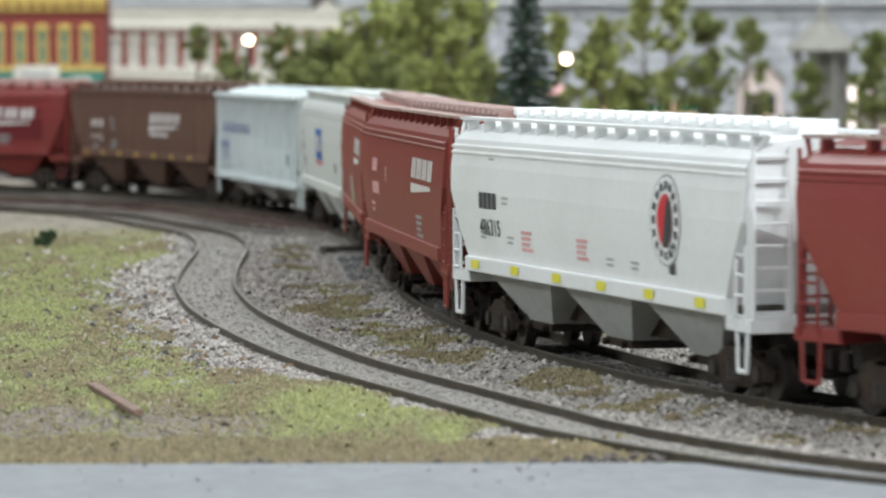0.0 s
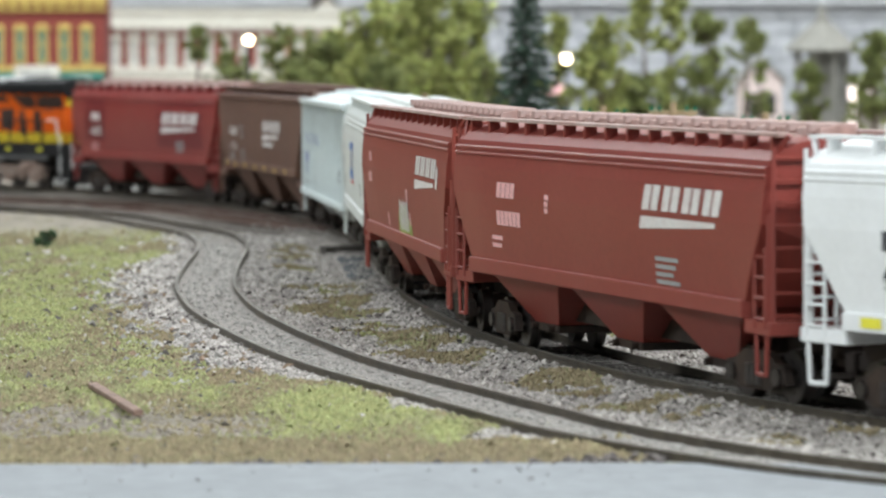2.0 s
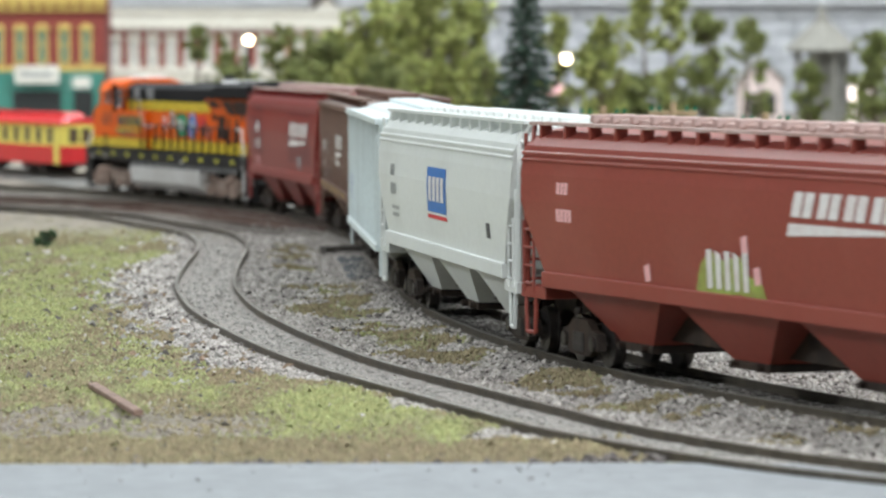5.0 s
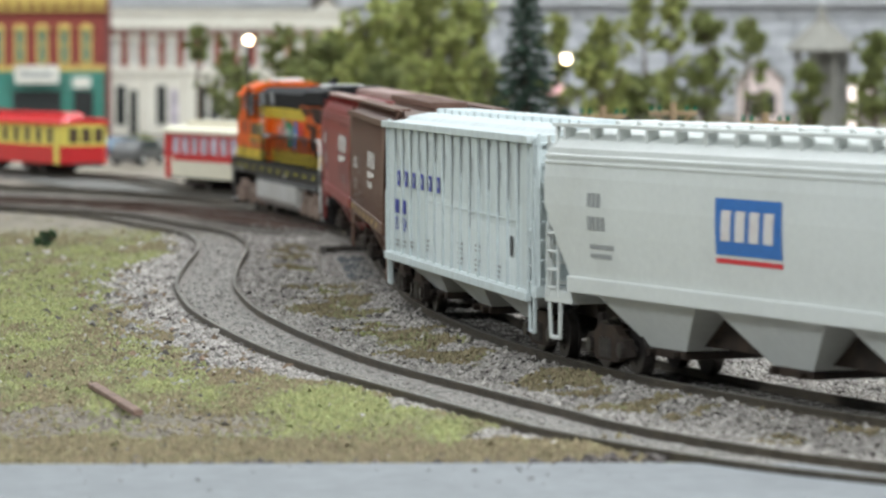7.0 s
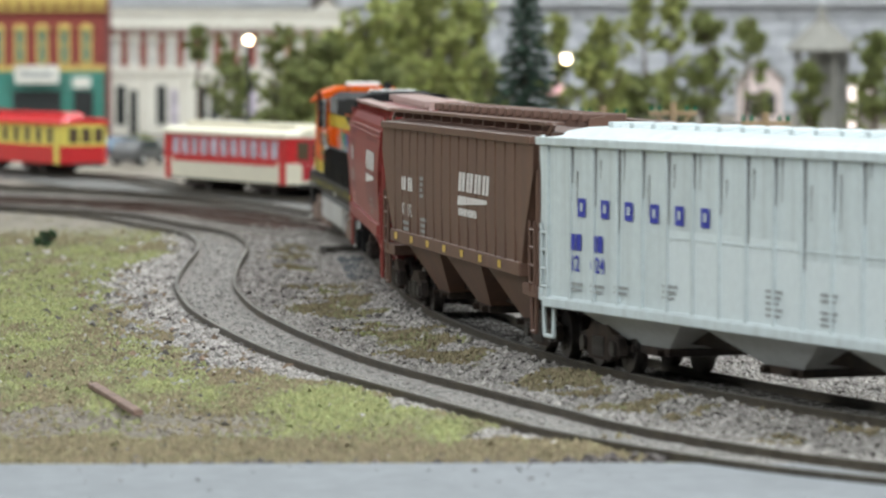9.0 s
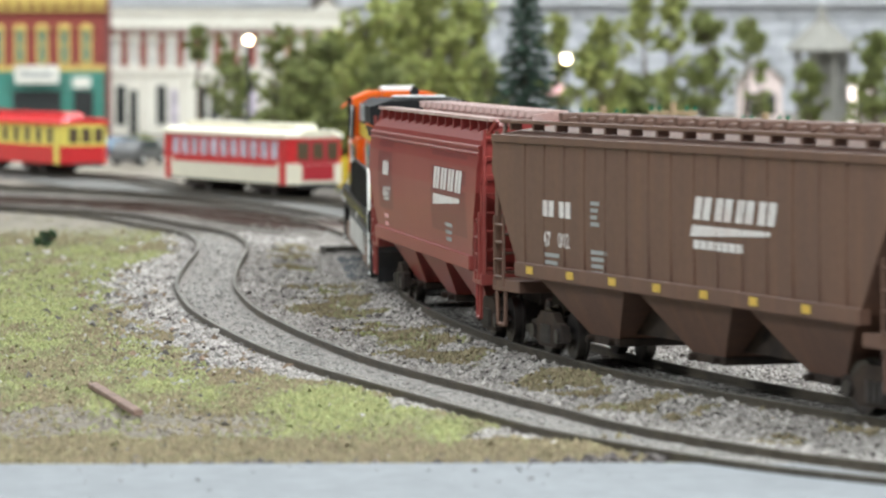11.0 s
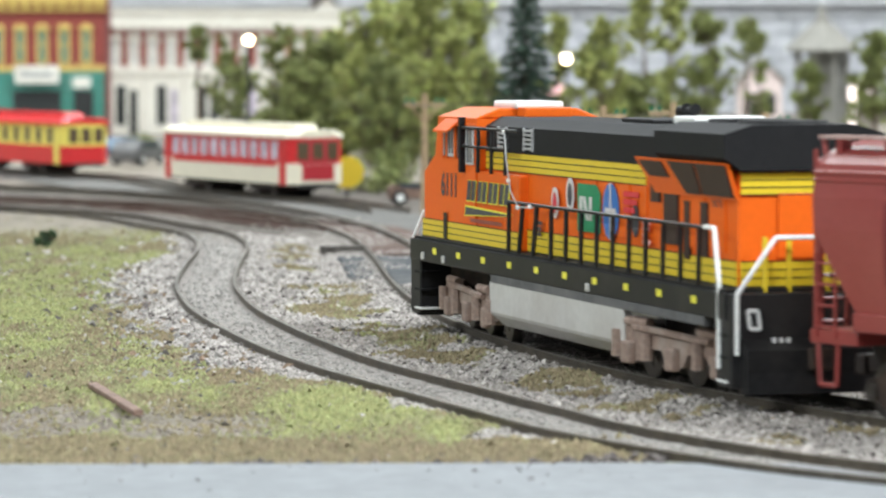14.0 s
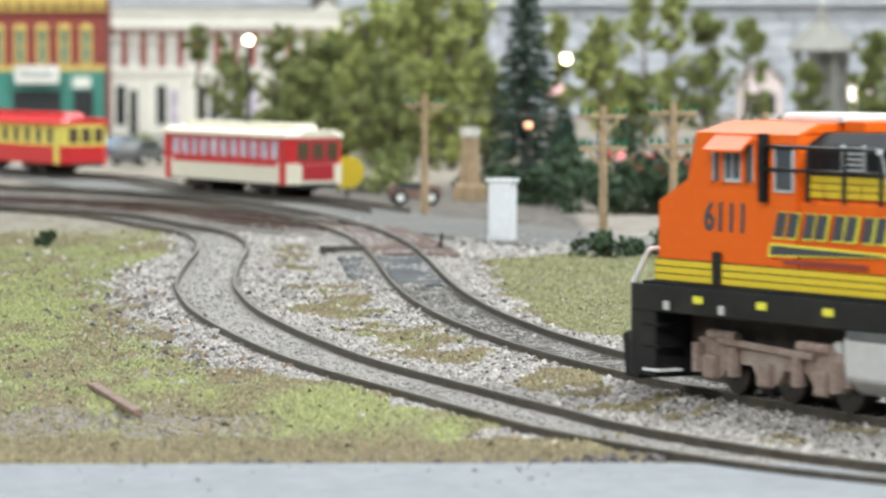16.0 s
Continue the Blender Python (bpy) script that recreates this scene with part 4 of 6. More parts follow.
# pale ribbed car
PALE_SIDE = [(14.0, 17.8), (30, 17.8), (46, 17.8), (49.6, 17.8), (50.4, 17.0), (50.8, 12.5), (51.8, 11.0), (52.6, 6.0), (52.8, 0.0)]
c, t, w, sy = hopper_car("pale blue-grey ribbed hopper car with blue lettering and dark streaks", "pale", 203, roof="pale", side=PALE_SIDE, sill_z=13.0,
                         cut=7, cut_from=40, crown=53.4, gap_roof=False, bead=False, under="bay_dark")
add(c, -798.1, 203, t, w)
for k in range(17):
    x = -97 + 12.1 * k
    b = box(bm_new(), x - 0.5, x + 0.5, 17.6, 18.5, 15, 49.5, 0.15)
    part("side_rib", b, "pale", c)
    if k not in (0, 16):
        for j, (dx, wd) in enumerate(((-1.0, 0.55), (1.1, 0.4), (-3.4, 0.35))):
            h = ((k * 37 + j * 53) % 23) / 23.0
            ln = (6 + 13 * h) * (1.5 if k in (5, 6, 2) else 1.0) * (1 - 0.25 * j)
            st = quad(bm_new(), [(-wd, -ln), (-wd * 0.2, -ln), (wd * 0.4, -ln * 0.5), (wd, 0), (-wd, 0), (-wd * 0.7, -ln * 0.6)])
            on_side(st, x + dx, 48.6 - 2.5 * ((k + j) % 3) * (j > 0), lambda z: 17.8, 0.14)
            part("rust_streak", st, "streak", c, "dark dirt streak beside a rib")
for x0, x1, z0, z1 in ((38, -22, 15.4, 32.5), (-22, -84, 15.4, 29.0)):
    part("paint_patch", on_side(quad(bm_new(), [(0, 0), (x0 - x1, 0), (x0 - x1, z1 - z0), (0, z1 - z0)]), x0, z0, lambda z: 17.8, 0.06), "pale_fresh", c, "cleaner repainted lower patch")
part("top_chord", box(bm_new(), -101, 101, 17.4, 19.2, 48.8, 50.6, 0.2), "pale", c)
part("bottom_chord", box(bm_new(), -98, 98, 17.4, 19.0, 13.2, 15.2, 0.2), "pale", c)
part("side_seam", box(bm_new(), -84, 38, 17.7, 18.05, 30.6, 31.0), "pale", c)
for k, xx in enumerate((80.5, 68.5, 56.5, 44, 32, 20)):
    b = quad(bm_new(), [(0, 0), (4.0, 0), (4.0, 4.0), (0, 4.0)])
    decal(c, b, xx, 33.6, lambda z: 18.0, "decal_blue", "blue lettering block", lift=0.16)
    decal(c, quad(bm_new(), [(1.4, 1.2), (2.7, 1.2), (2.7, 3.0), (1.4, 3.0)]), xx, 33.6, lambda z: 18.0, "pale", "pale gap in the block", lift=0.24)
for xx in (84.5, 73.5):
    decal(c, block_word(2, 2.6, 3.6, 0.5), xx, 26.2, lambda z: 18.0, "decal_blue", "blue reporting mark blocks")
number(c, lambda z: 18.0, "12", 84.5, 21.8, 4.8, "decal_blue", "blue road number")
number(c, lambda z: 18.0, "024", 74.0, 21.8, 4.8, "decal_blue", "blue road number")
for xx, zz, n in ((85, 18.6, 2), (74, 18.6, 2), (62, 19, 2), (38, 20.5, 3), (-9, 22, 5), (-32, 22.5, 2), (-32, 19, 3), (-58, 19, 3)):
    decal(c, bars(n, 7, 0.6, 0.6), xx, zz, lambda z: 18.0, "decal_grey", "small grey writing")
decal(c, quad(bm_new(), [(0, 0), (3.4, 0), (3.4, 4.6), (0, 4.6)]), -76, 22.5, lambda z: 18.0, "decal_dark", "black stencil panel")

# light grey car with a blue logo
c, t, w, sy = hopper_car("light grey covered hopper car with blue and red logo", "grey", 202, roof="grey", under="grey", crown=53.8)
add(c, -1009.3, 202, t, w)
decal(c, quad(bm_new(), [(0, 0), (29, 0), (29, 11.4), (0, 11.4)]), 16.5, 28.6, sy, "logo_blue", "blue square logo", lift=0.14)
decal(c, quad(bm_new(), [(0, 0), (29, 0), (29, 1.0), (0, 1.0)]), 16.5, 26.9, sy, "logo_red", "red line under the logo", lift=0.14)
for u in (2.4, 8.6, 14.8, 21.0):
    decal(c, quad(bm_new(), [(u, 2.8), (u + 4.2, 2.8), (u + 5.0, 9.0), (u + 0.8, 9.0)]), 16.5, 28.6, sy, "decal_white", "white logo stroke", lift=0.24)
decal(c, block_word(3, 1.9, 3.0, 0.5), 78, 36.0, sy, "decal_grey", "grey reporting mark blocks")
decal(c, block_word(4, 1.9, 3.0, 0.4), 78, 31.0, sy, "decal_grey", "grey number blocks")
decal(c, bars(2, 12, 1.0, 1.0), 77, 27, sy, "decal_grey", "small grey writing")
decal(c, quad(bm_new(), [(0, 0), (5, 0), (5, 3.6), (0, 3.6)]), -68, 25.5, sy, "decal_dark", "black stencil panel")

# red car with sprayed tag
c, t, w, sy = hopper_car("faded oxide red covered hopper car with sprayed tag", "red_e", 202)
add(c, -1218.3, 202, t, w)
word_mark(c, sy, -36, 37.4, 0.95)
decal(c, block_word(3, 1.8, 2.6, 0.4), 80, 38, sy, "decal_pink", "small faded reporting mark")
decal(c, block_word(4, 1.8, 2.8, 0.4), 80, 32, sy, "decal_pink", "small faded number blocks")
decal(c, quad(bm_new(), [(0, 0), (9, -0.8), (20, 0.3), (33, -0.5), (31, 3), (24, 4.6), (22, 8.0), (14, 6.8), (8, 8.6), (3, 5.5)]), 9, 20.6, sy, "decal_green", "lime green sprayed patch", lift=0.14)
for k in range(5):
    decal(c, quad(bm_new(), [(k * 4.2, 0), (k * 4.2 + 2.4, 0.4), (k * 4.2 + 3.0, 8.2 - (k % 2)), (k * 4.2 + 0.4, 8.0)]), 3, 21.3, sy, "decal_white",
          "white sprayed stroke", lift=0.24)
for u, v in ((46, 35), (41, 29), (-26, 27)):
    decal(c, quad(bm_new(), [(0, 0), (3, 0.4), (2.6, 4), (-0.3, 3.4)]), u - 60 if u > 0 else 34, v - 6, sy, "decal_pink", "faded chalk mark", lift=0.14)
decal(c, quad(bm_new(), [(0, 0), (3.6, 0), (4.2, 4.5), (2, 6), (0.2, 4.5)]), -80, 35, sy, "decal_white", "white chalk mark")

# red car
c, t, w, sy = hopper_car("dusty oxide red covered hopper car with white word mark", "red_f", 204)
add(c, -1431.5, 204, t, w)
word_mark(c, sy, -33, 36.4, 1.02)
decal(c, block_word(4, 3.0, 3.6, 0.4, 0.1), 67.5, 35.4, sy, "decal_pink", "faded reporting mark")
decal(c, block_word(6, 2.6, 3.4, 0.4), 67.5, 29.0, sy, "decal_pink", "faded number blocks")
decal(c, bars(2, 8, 1.0, 0.8), 72, 25.5, sy, "decal_pink", "small faded writing")
decal(c, bars(3, 3, 1.2, 0.3), 32, 36, sy, "decal_pink", "faded label")
decal(c, bars(4, 14, 0.9, 0.7), -40, 26, sy, "decal_grey", "worn grey lettering")

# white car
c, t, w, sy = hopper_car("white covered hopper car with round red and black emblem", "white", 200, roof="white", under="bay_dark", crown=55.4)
add(c, -1643.9, 200, t, w)
decal(c, block_word(4, 3.0, 3.8, 0.5), 76, 32.4, sy, "decal_dark", "dark reporting mark blocks")
number(c, sy, "486315", 76, 26.2, 5.4, "decal_dark", "dark road number")
decal(c, oval(bm_new(), 0, 0, 9.4, 9.6), -55, 34.6, sy, "decal_grey", "grey emblem ring", lift=0.14)
decal(c, oval(bm_new(), 0, 0, 9.0, 9.2), -55, 34.6, sy, "white", "white emblem ring", lift=0.19)
for k in range(16):
    a = k * 22.5
    decal(c, quad(bm_new(), [((6.2 + q) * math.cos(radians(a + d)), (6.5 + q) * math.sin(radians(a + d))) for q, d in ((0, -7), (1.7, -6), (1.7, 6), (0, 7))]),
          -55, 34.6, sy, "decal_dark", "dark emblem writing block", lift=0.24)
decal(c, oval(bm_new(), 0, 0, 4.6, 5.6), -55, 34.6, sy, "logo_red", "red emblem centre", lift=0.24)
decal(c, oval(bm_new(), 0, 0, 4.6, 5.6, 20, -110, 70), -55, 34.6, sy, "decal_dark", "black half of the emblem", lift=0.3)
for k in range(6):
    decal(c, quad(bm_new(), [(0, 0), (6, 0), (6, 2.0), (0, 2.0)]), 82 - 31.0 * k, 17.9, lambda z: 18.62, "conspicuity", "yellow reflector", "reflector")
for xx in (44, 4):
    decal(c, bars(4, 8, 0.8, 0.5), xx, 27.5, sy, "decal_pink", "small pale red writing")
for xx, zz in ((76, 26.5), (70, 45), (58, 35), (55, 26), (-56, 29), (-16, 24.5), (-32, 24.5)):
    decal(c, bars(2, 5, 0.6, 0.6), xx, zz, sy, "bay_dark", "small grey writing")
decal(c, quad(bm_new(), [(0, 0), (4, 0), (4, 4.2), (0, 4.2)]), -56, 23.6, sy, "decal_dark", "black stencil panel")

# last red car
c, t, w, sy = hopper_car("deep red covered hopper car behind the white one", "red_a", 202)
add(c, -1861, 202, t, w)


# ---- locomotive: x runs towards its nose ----
def six_wheel_truck(loco, x):
    t = part("truck", box(bm_new(), -22, 22, -8, 8, 6, 10, 0.6), "truck", loco, "dusty brown six-wheel truck", at(x, 0, 0))
    prof = [(-31, 5.5), (-30, 11.5), (-20, 12.6), (-8, 10.2), (8, 10.2), (20, 12.6), (30, 11.5), (31, 5.5), (27, 4.2), (20, 4.0), (16, 7.2), (7, 7.2), (4, 4.2),
            (-4, 4.2), (-7, 7.2), (-16, 7.2), (-20, 4.0), (-27, 4.2)]
    for y in (11.6, -14.4):
        part("side_frame", prism(bm_new(), prof, y, y + 2.8), "truck_dust", t, "dusty cast side frame")
    row(part("axle_box", box(bm_new(), -2.6, 2.6, -0.9, 0.9, 3.4, 8.2, 0.5), "truck_dust", t), [at(k, y, 0) for y in (15, -15) for k in (-23.5, 0, 23.5)])
    row(part("spring", beam(bm_new(), (0, 0, 4.6), (0, 0, 10.4), 1.5, 8), "truck_dust", t), [at(k, y, 0) for y in (15, -15) for k in (-29, -13.5, 13.5, 29)])
    row(part("brake_rod", beam(bm_new(), (-20, 0, 10.6), (20, 0, 11.4), 0.8, 6), "truck_dust", t), [at(0, y, 0) for y in (15, -15)])
    row(part("brake_cylinder", beam(bm_new(), (-6, 0, 12.4), (6, 0, 12.4), 1.1, 10), "truck_dust", t), [at(k, y, 0) for y in (14.4, -14.4) for k in (-19, 19)])
    return t, [wheelset(t, -23.5, 6.0), wheelset(t, 0, 6.0), wheelset(t, 23.5, 6.0)]


def locomotive():
    loco = thing("diesel_locomotive", "orange and black diesel locomotive with yellow stripes and grey tank", "locomotive")
    L = 123.5
    # frame and walkway
    b = box(bm_new(), -L + 2, L + 2, -17.6, 17.6, 14.6, 20.2, 0.4)
    frame_ = part("frame", b, "black", loco)
    for k in range(10):
        q = quad(bm_new(), [(0, 0), (3.6, 0), (3.6, 1.5), (0, 1.5)])
        on_side(q, 102.5 - 22.6 * k, 17.0, lambda z: 17.6, 0.12)
        part("reflector", q, "conspicuity", frame_, "small yellow reflector")
    for x in (112, 92, -30):
        part("lifting_pad", box(bm_new(), x - 1.0, x + 1.0, 17.5, 18.1, 15.2, 17.0, 0.2), "tank", frame_, "worn grey fitting on the frame")
    part("sill_step", box(bm_new(), -108, 50, 15.4, 17.45, 12.6, 14.8, 0.3), "sill_grey", frame_, "dusty grey lower sill")
    # Added dark box: keeps light from showing through above the trucks.
    part("underframe", box(bm_new(), -L + 10, L - 8, -9.5, 9.5, 8.6, 14.6), "truck", loco, "dark box added to close the gap under the frame")
    part("walkway", box(bm_new(), -L + 2, L - 2, -17.4, 17.4, 20.2, 20.8), "hood_black", loco)
    # nose and cab: full-width, in profile
    nose = [(68.6, 20.8), (119.5, 20.8), (119.5, 36.6), (107.5, 41.8), (104.5, 51.2), (68.6, 51.2)]
    b = prism(bm_new(), nose, -15.6, 15.6)
    bmesh.ops.bevel(b, geom=[e for e in b.edges if abs(e.verts[0].co.x - 119.5) < 0.1 and abs(e.verts[1].co.x - 119.5) < 0.1], offset=1.3, segments=2, affect="EDGES")
    cab = part("cab", b, "orange", loco, "orange cab with short nose")
    b = loft(bm_new(), [[(68.6, -15.9, 51.2), (105.2, -15.9, 51.2), (105.2, 15.9, 51.2), (68.6, 15.9, 51.2)],
                        [(68.6, -9.8, 53.7), (101.0, -9.8, 53.7), (101.0, 9.8, 53.7), (68.6, 9.8, 53.7)]])
    bmesh.ops.bevel(b, geom=b.edges[:], offset=0.4, segments=1, affect="EDGES")
    part("cab_roof", b, "orange", cab, "orange cab roof with sloped sides")
    part("windscreen", box(bm_new(), 105.6, 107.0, -12.5, 12.5, 43.4, 49.8, 0.4), "glass", cab, "dark windscreen")
    for sg in (1, -1):
        # side windows with grey frames, a sun visor and the door
        b = box(bm_new(), 82.5, 98.5, sg * 15.4, sg * 15.9, 41.6, 49.4, 0.2)
        win = part("side_window", b, "glass", cab, "dark side window")
        b = bm_new()
        for x0, x1 in ((82.0, 83.0), (86.2, 87.4), (94.0, 95.2), (98.0, 99.0)):
            box(b, x0, x1, sg * 15.6, sg * 16.3, 41.2, 49.8)
        box(b, 82.0, 99.0, sg * 15.6, sg * 16.3, 49.2, 50.2)
        part("window_frame", b, "orange", win)
        b = box(bm_new(), 87.6, 93.8, sg * 15.7, sg * 16.1, 41.6, 42.4)
        for xx in (87.6, 90.6, 93.3):
            box(b, xx, xx + 0.5, sg * 15.7, sg * 16.1, 42.4, 49.0)
        for xx in (83.2, 97.4):
            box(b, xx, xx + 0.5, sg * 15.7, sg * 16.1, 41.8, 49.0)
        part("sliding_frame", b, "cab_inside", win, "grey sliding sash")
        b = prism(bm_new(), [(84.0, 51.0), (97.5, 51.0), (97.5, 50.5), (84.0, 50.5)], 0, sg * 3.4)
        for v in b.verts:
            v.co.z -= abs(v.co.y) * 0.85
            v.co.y += sg * 15.5
        part("sun_visor", b, "orange", cab, "orange sun visor over the side window")
        part("cab_door", box(bm_new(), 68.8, 77.5, sg * 15.5, sg * 15.95, 27, 50, 0.2), "orange", cab)
        part("door_window", box(bm_new(), 69.4, 75.6, sg * 15.7, sg * 16.2, 40.6, 48.6, 0.3), "glass", cab, "dark door window")
        b = bm_new()
        for xx in (69.2, 75.4):
            box(b, xx, xx + 0.5, sg * 16.1, sg * 16.4, 40.4, 48.8)
        box(b, 69.2, 75.9, sg * 16.1, sg * 16.4, 40.1, 40.6)
        part("door_window_frame", b, "cab_inside", cab, "grey window rim")
        b = bm_new()
        box(b, 78.6, 80.4, sg * 15.7, sg * 17.0, 38, 51.5)
        part("door_post", b, "hood_black", cab)
    # hood, low equipment box, roof
    side = 13.2
    part("hood", box(bm_new(), -117, 68.5, -side, side, 20.8, 43.8, 0.5), "orange", loco, "orange engine hood")
    part("hood_top", loft(bm_new(), [[(x, -side, 43.7), (x, -side, 49.6), (x, -9.5, 51.8), (x, 9.5, 51.8), (x, side, 49.6), (x, side, 43.7)] for x in (-70, 68.5)]),
         "hood_black", loco, "black upper hood")
    part("equipment_box", box(bm_new(), 32, 68.6, -15.5, 15.5, 20.8, 38.6, 0.5), "orange", loco)
    b = loft(bm_new(), [[(x, -side, 44.0), (x, -16.8, 46.6), (x, -16.8, 51.2), (x, -11, 53.0), (x, 11, 53.0), (x, 16.8, 51.2), (x, 16.8, 46.6), (x, side, 44.0)]
                        for x in (-119, -74)])
    rad = part("radiator_housing", b, "hood_black", loco, "black flared radiator housing")
    for sg in (1, -1):
        flare = prism(bm_new(), [(-58, 45.4), (-118, 45.4), (-118, 38.0), (-66, 38.0)], 0, 0.6)
        for v in flare.verts:
            v.co.y = sg * (side + v.co.y + max(0.0, (v.co.z - 38) * 0.3))
        part("intake_flare", flare, "orange", rad, "orange flared panel under the radiator")
        for pts in ([(-61, 44.8), (-76, 44.8), (-79, 41.6), (-66, 41.6)], [(-80.5, 45.0), (-97, 45.0), (-97, 38.6), (-88, 38.6)], [(-98.5, 45.0), (-117, 45.0), (-117, 38.6), (-98.5, 38.6)]):
            b = prism(bm_new(), pts, 0.5, 1.0)
            for v in b.verts:
                v.co.y = sg * (side + v.co.y + max(0.0, (v.co.z - 38) * 0.3))
            part("radiator_intake", b, "intake", rad, "dark angled radiator intake")
        # upper and lower yellow bands with thin dark lines
        for x0, x1, z0, z1, y in ((-58, 68, 39.2, 43.6, side), (-116.5, 32, 21.0, 26.0, side), (32, 119.3, 21.0, 25.4, 15.6)):
            band = part("yellow_band", box(bm_new(), x0, x1, sg * y, sg * (y + 0.25), z0, z1), "yellow", loco, "yellow stripe band")
            n = 3
            b = bm_new()
            for k in range(n + 1):
                z = z0 + (z1 - z0) * k / n
                box(b, x0, x1, sg * (y + 0.2), sg * (y + 0.34), z - 0.1, z + 0.1)
            part("dark_line", b, "black", band)
        # doors and louvres on the hood
        row(part("hood_door", box(bm_new(), -5, 5, sg * side, sg * (side + 0.35), 27.4, 39.0, 0.1), "orange", loco), [at(x, 0, 0) for x in (-18, -30, -42, -54, -92, -105)])
        b = bm_new()
        for x0, x1, z0, z1 in ((-68, -62, 36.0, 41.4), (-80, -71, 27.6, 41.0), (-88, -84.5, 25, 37.0), (-99, -95, 26, 37)):
            box(b, x0, x1, sg * side, sg * (side + 0.55), z0, z1)
        part("hood_vents", b, "intake", loco, "dark louvred vents")
        b = bm_new()
        for x0 in (50.0, 28.0):
            for k in range(5):
                box(b, x0, x0 + 6.4, sg * side, sg * (side + 0.5), 44.6 + k * 1.05, 45.1 + k * 1.05)
            for xx in (x0 - 0.4, x0 + 6.4):
                box(b, xx, xx + 0.5, sg * side, sg * (side + 0.55), 44.2, 49.6)
        part("intake_grille", b, "cab_inside", loco, "grey framed intake grille")
    # rear face: stripes and a door
    for z0, z1 in ((21.0, 26.0), (39.2, 43.6)):
        band = part("rear_band", box(bm_new(), -117.4, -117.0, -12.8, 12.8, z0, z1), "yellow", loco, "yellow stripe band across the rear")
        for k in range(4):
            z = z0 + (z1 - z0) * k / 3
            part("dark_line", box(bm_new(), -117.55, -117.35, -12.8, 12.8, z - 0.1, z + 0.1), "black", band)
    part("rear_door", box(bm_new(), -117.5, -117.0, -5, 5, 26.5, 39.5, 0.2), "orange", loco)
    row(part("rear_post", beam(bm_new(), (-121, 0, 20), (-121, 0, 31), 0.6, 6), "yellow", loco), [at(0, y, 0) for y in (-9, -4, 4, 9)])
    # roof gear
    part("roof_hatch", box(bm_new(), 67, 88, -6, 6, 53.5, 55.4, 0.7), "white_rail", loco, "white roof unit on the cab")
    part("roof_rim", box(bm_new(), 60, 67, -6, 6, 51.6, 54.0, 0.4), "orange", loco)
    part("silencer", box(bm_new(), -36, -14, -5, 5, 51.7, 52.8, 0.4), "black", loco, "low black exhaust silencer")
    horn = part("horn", box(bm_new(), -52, -42, -1, 1, 51.7, 53.4, 0.2), "black", loco, "cluster of black horns on a bracket")
    for x, dz, ln in ((-51, 1.0, 4), (-48.5, 1.7, -4.5), (-46, 1.2, 5), (-43.5, 1.8, -3.5)):
        bell = bm_new()
        bmesh.ops.create_cone(bell, cap_ends=True, segments=8, radius1=0.5, radius2=1.3, depth=abs(ln), matrix=Matrix.Translation((x + ln * 0.3, 0.4, 53.4 + dz)) @ Matrix.Rotation(radians(90 if ln > 0 else -90), 4, "Y"))
        beam(bell, (x, 0, 53.2), (x, 0, 53.4 + dz), 0.35, 5)
        part("horn_bell", bell, "black", horn)
    part("roof_panel", box(bm_new(), -74, -60, -8, 8, 51.7, 53.9, 0.5), "white_rail", loco, "pale roof panel")
    row(part("radiator_fan", cone(bm_new(), 0, 0, 52.9, 53.7, 9.5, 9.0, 20), "black", loco), [at(x, 0, 0) for x in (-88, -106)])
    # fuel tank with canted lower edges
    b = bm_new()
    ring = [(-13.5, 3.2), (13.5, 3.2), (17.4, 6.4), (17.4, 14.4), (-17.4, 14.4), (-17.4, 6.4)]
    loft(b, [[(x, y, z) for y, z in ring] for x in (-54, 51)])
    bmesh.ops.bevel(b, geom=[e for e in b.edges], offset=0.5, segments=1, affect="EDGES")
    part("fuel_tank", b, "tank", loco, "silver grey fuel tank")
    row(part("air_tank", beam(bm_new(), (0, -3.5, 11.5), (0, 3.5, 11.5), 1.6, 10), "tank", loco), [at(x, y, 0) for x in (-58, 55) for y in (12.5, -12.5)])
    part("air_pipe", beam(bm_new(), (-74, 15.6, 13.4), (-56, 15.6, 13.4), 0.6, 6), "tank", loco)
    # pilots, plough, steps, coupler
    for sg in (1, -1):
        fw = 3.0 if sg > 0 else 0.0
        b = box(bm_new(), sg * (L - 9 + fw), sg * (L + 0.5 + fw), -17.0, 17.0, 3.2, 22, 0.4)
        pilot = part("pilot", b, "black", loco, "black pilot with steps")
        for z, mt in ((4.2, "white_rail"), (9.0, "hood_black"), (13.4, "hood_black")):
            for y in (14.5, -14.5):
                part("step_edge", box(bm_new(), sg * (L - 8), sg * (L - 1.6), y - 2.8, y + 2.8, z, z + 0.5), mt, pilot)
        b = prism(bm_new(), [(sg * (L + 0.3 + fw), 2.0), (sg * (L + 4.6 + fw * 1.3), 2.4), (sg * (L + 4.2 + fw * 1.6), 6.5), (sg * (L + 4.4 + fw * 1.7), 11.0), (sg * (L + 0.3 + fw), 13.0)], -15, 15)
        part("plough", b, "black", pilot)
        xe = sg * (L + 1.0 + fw)
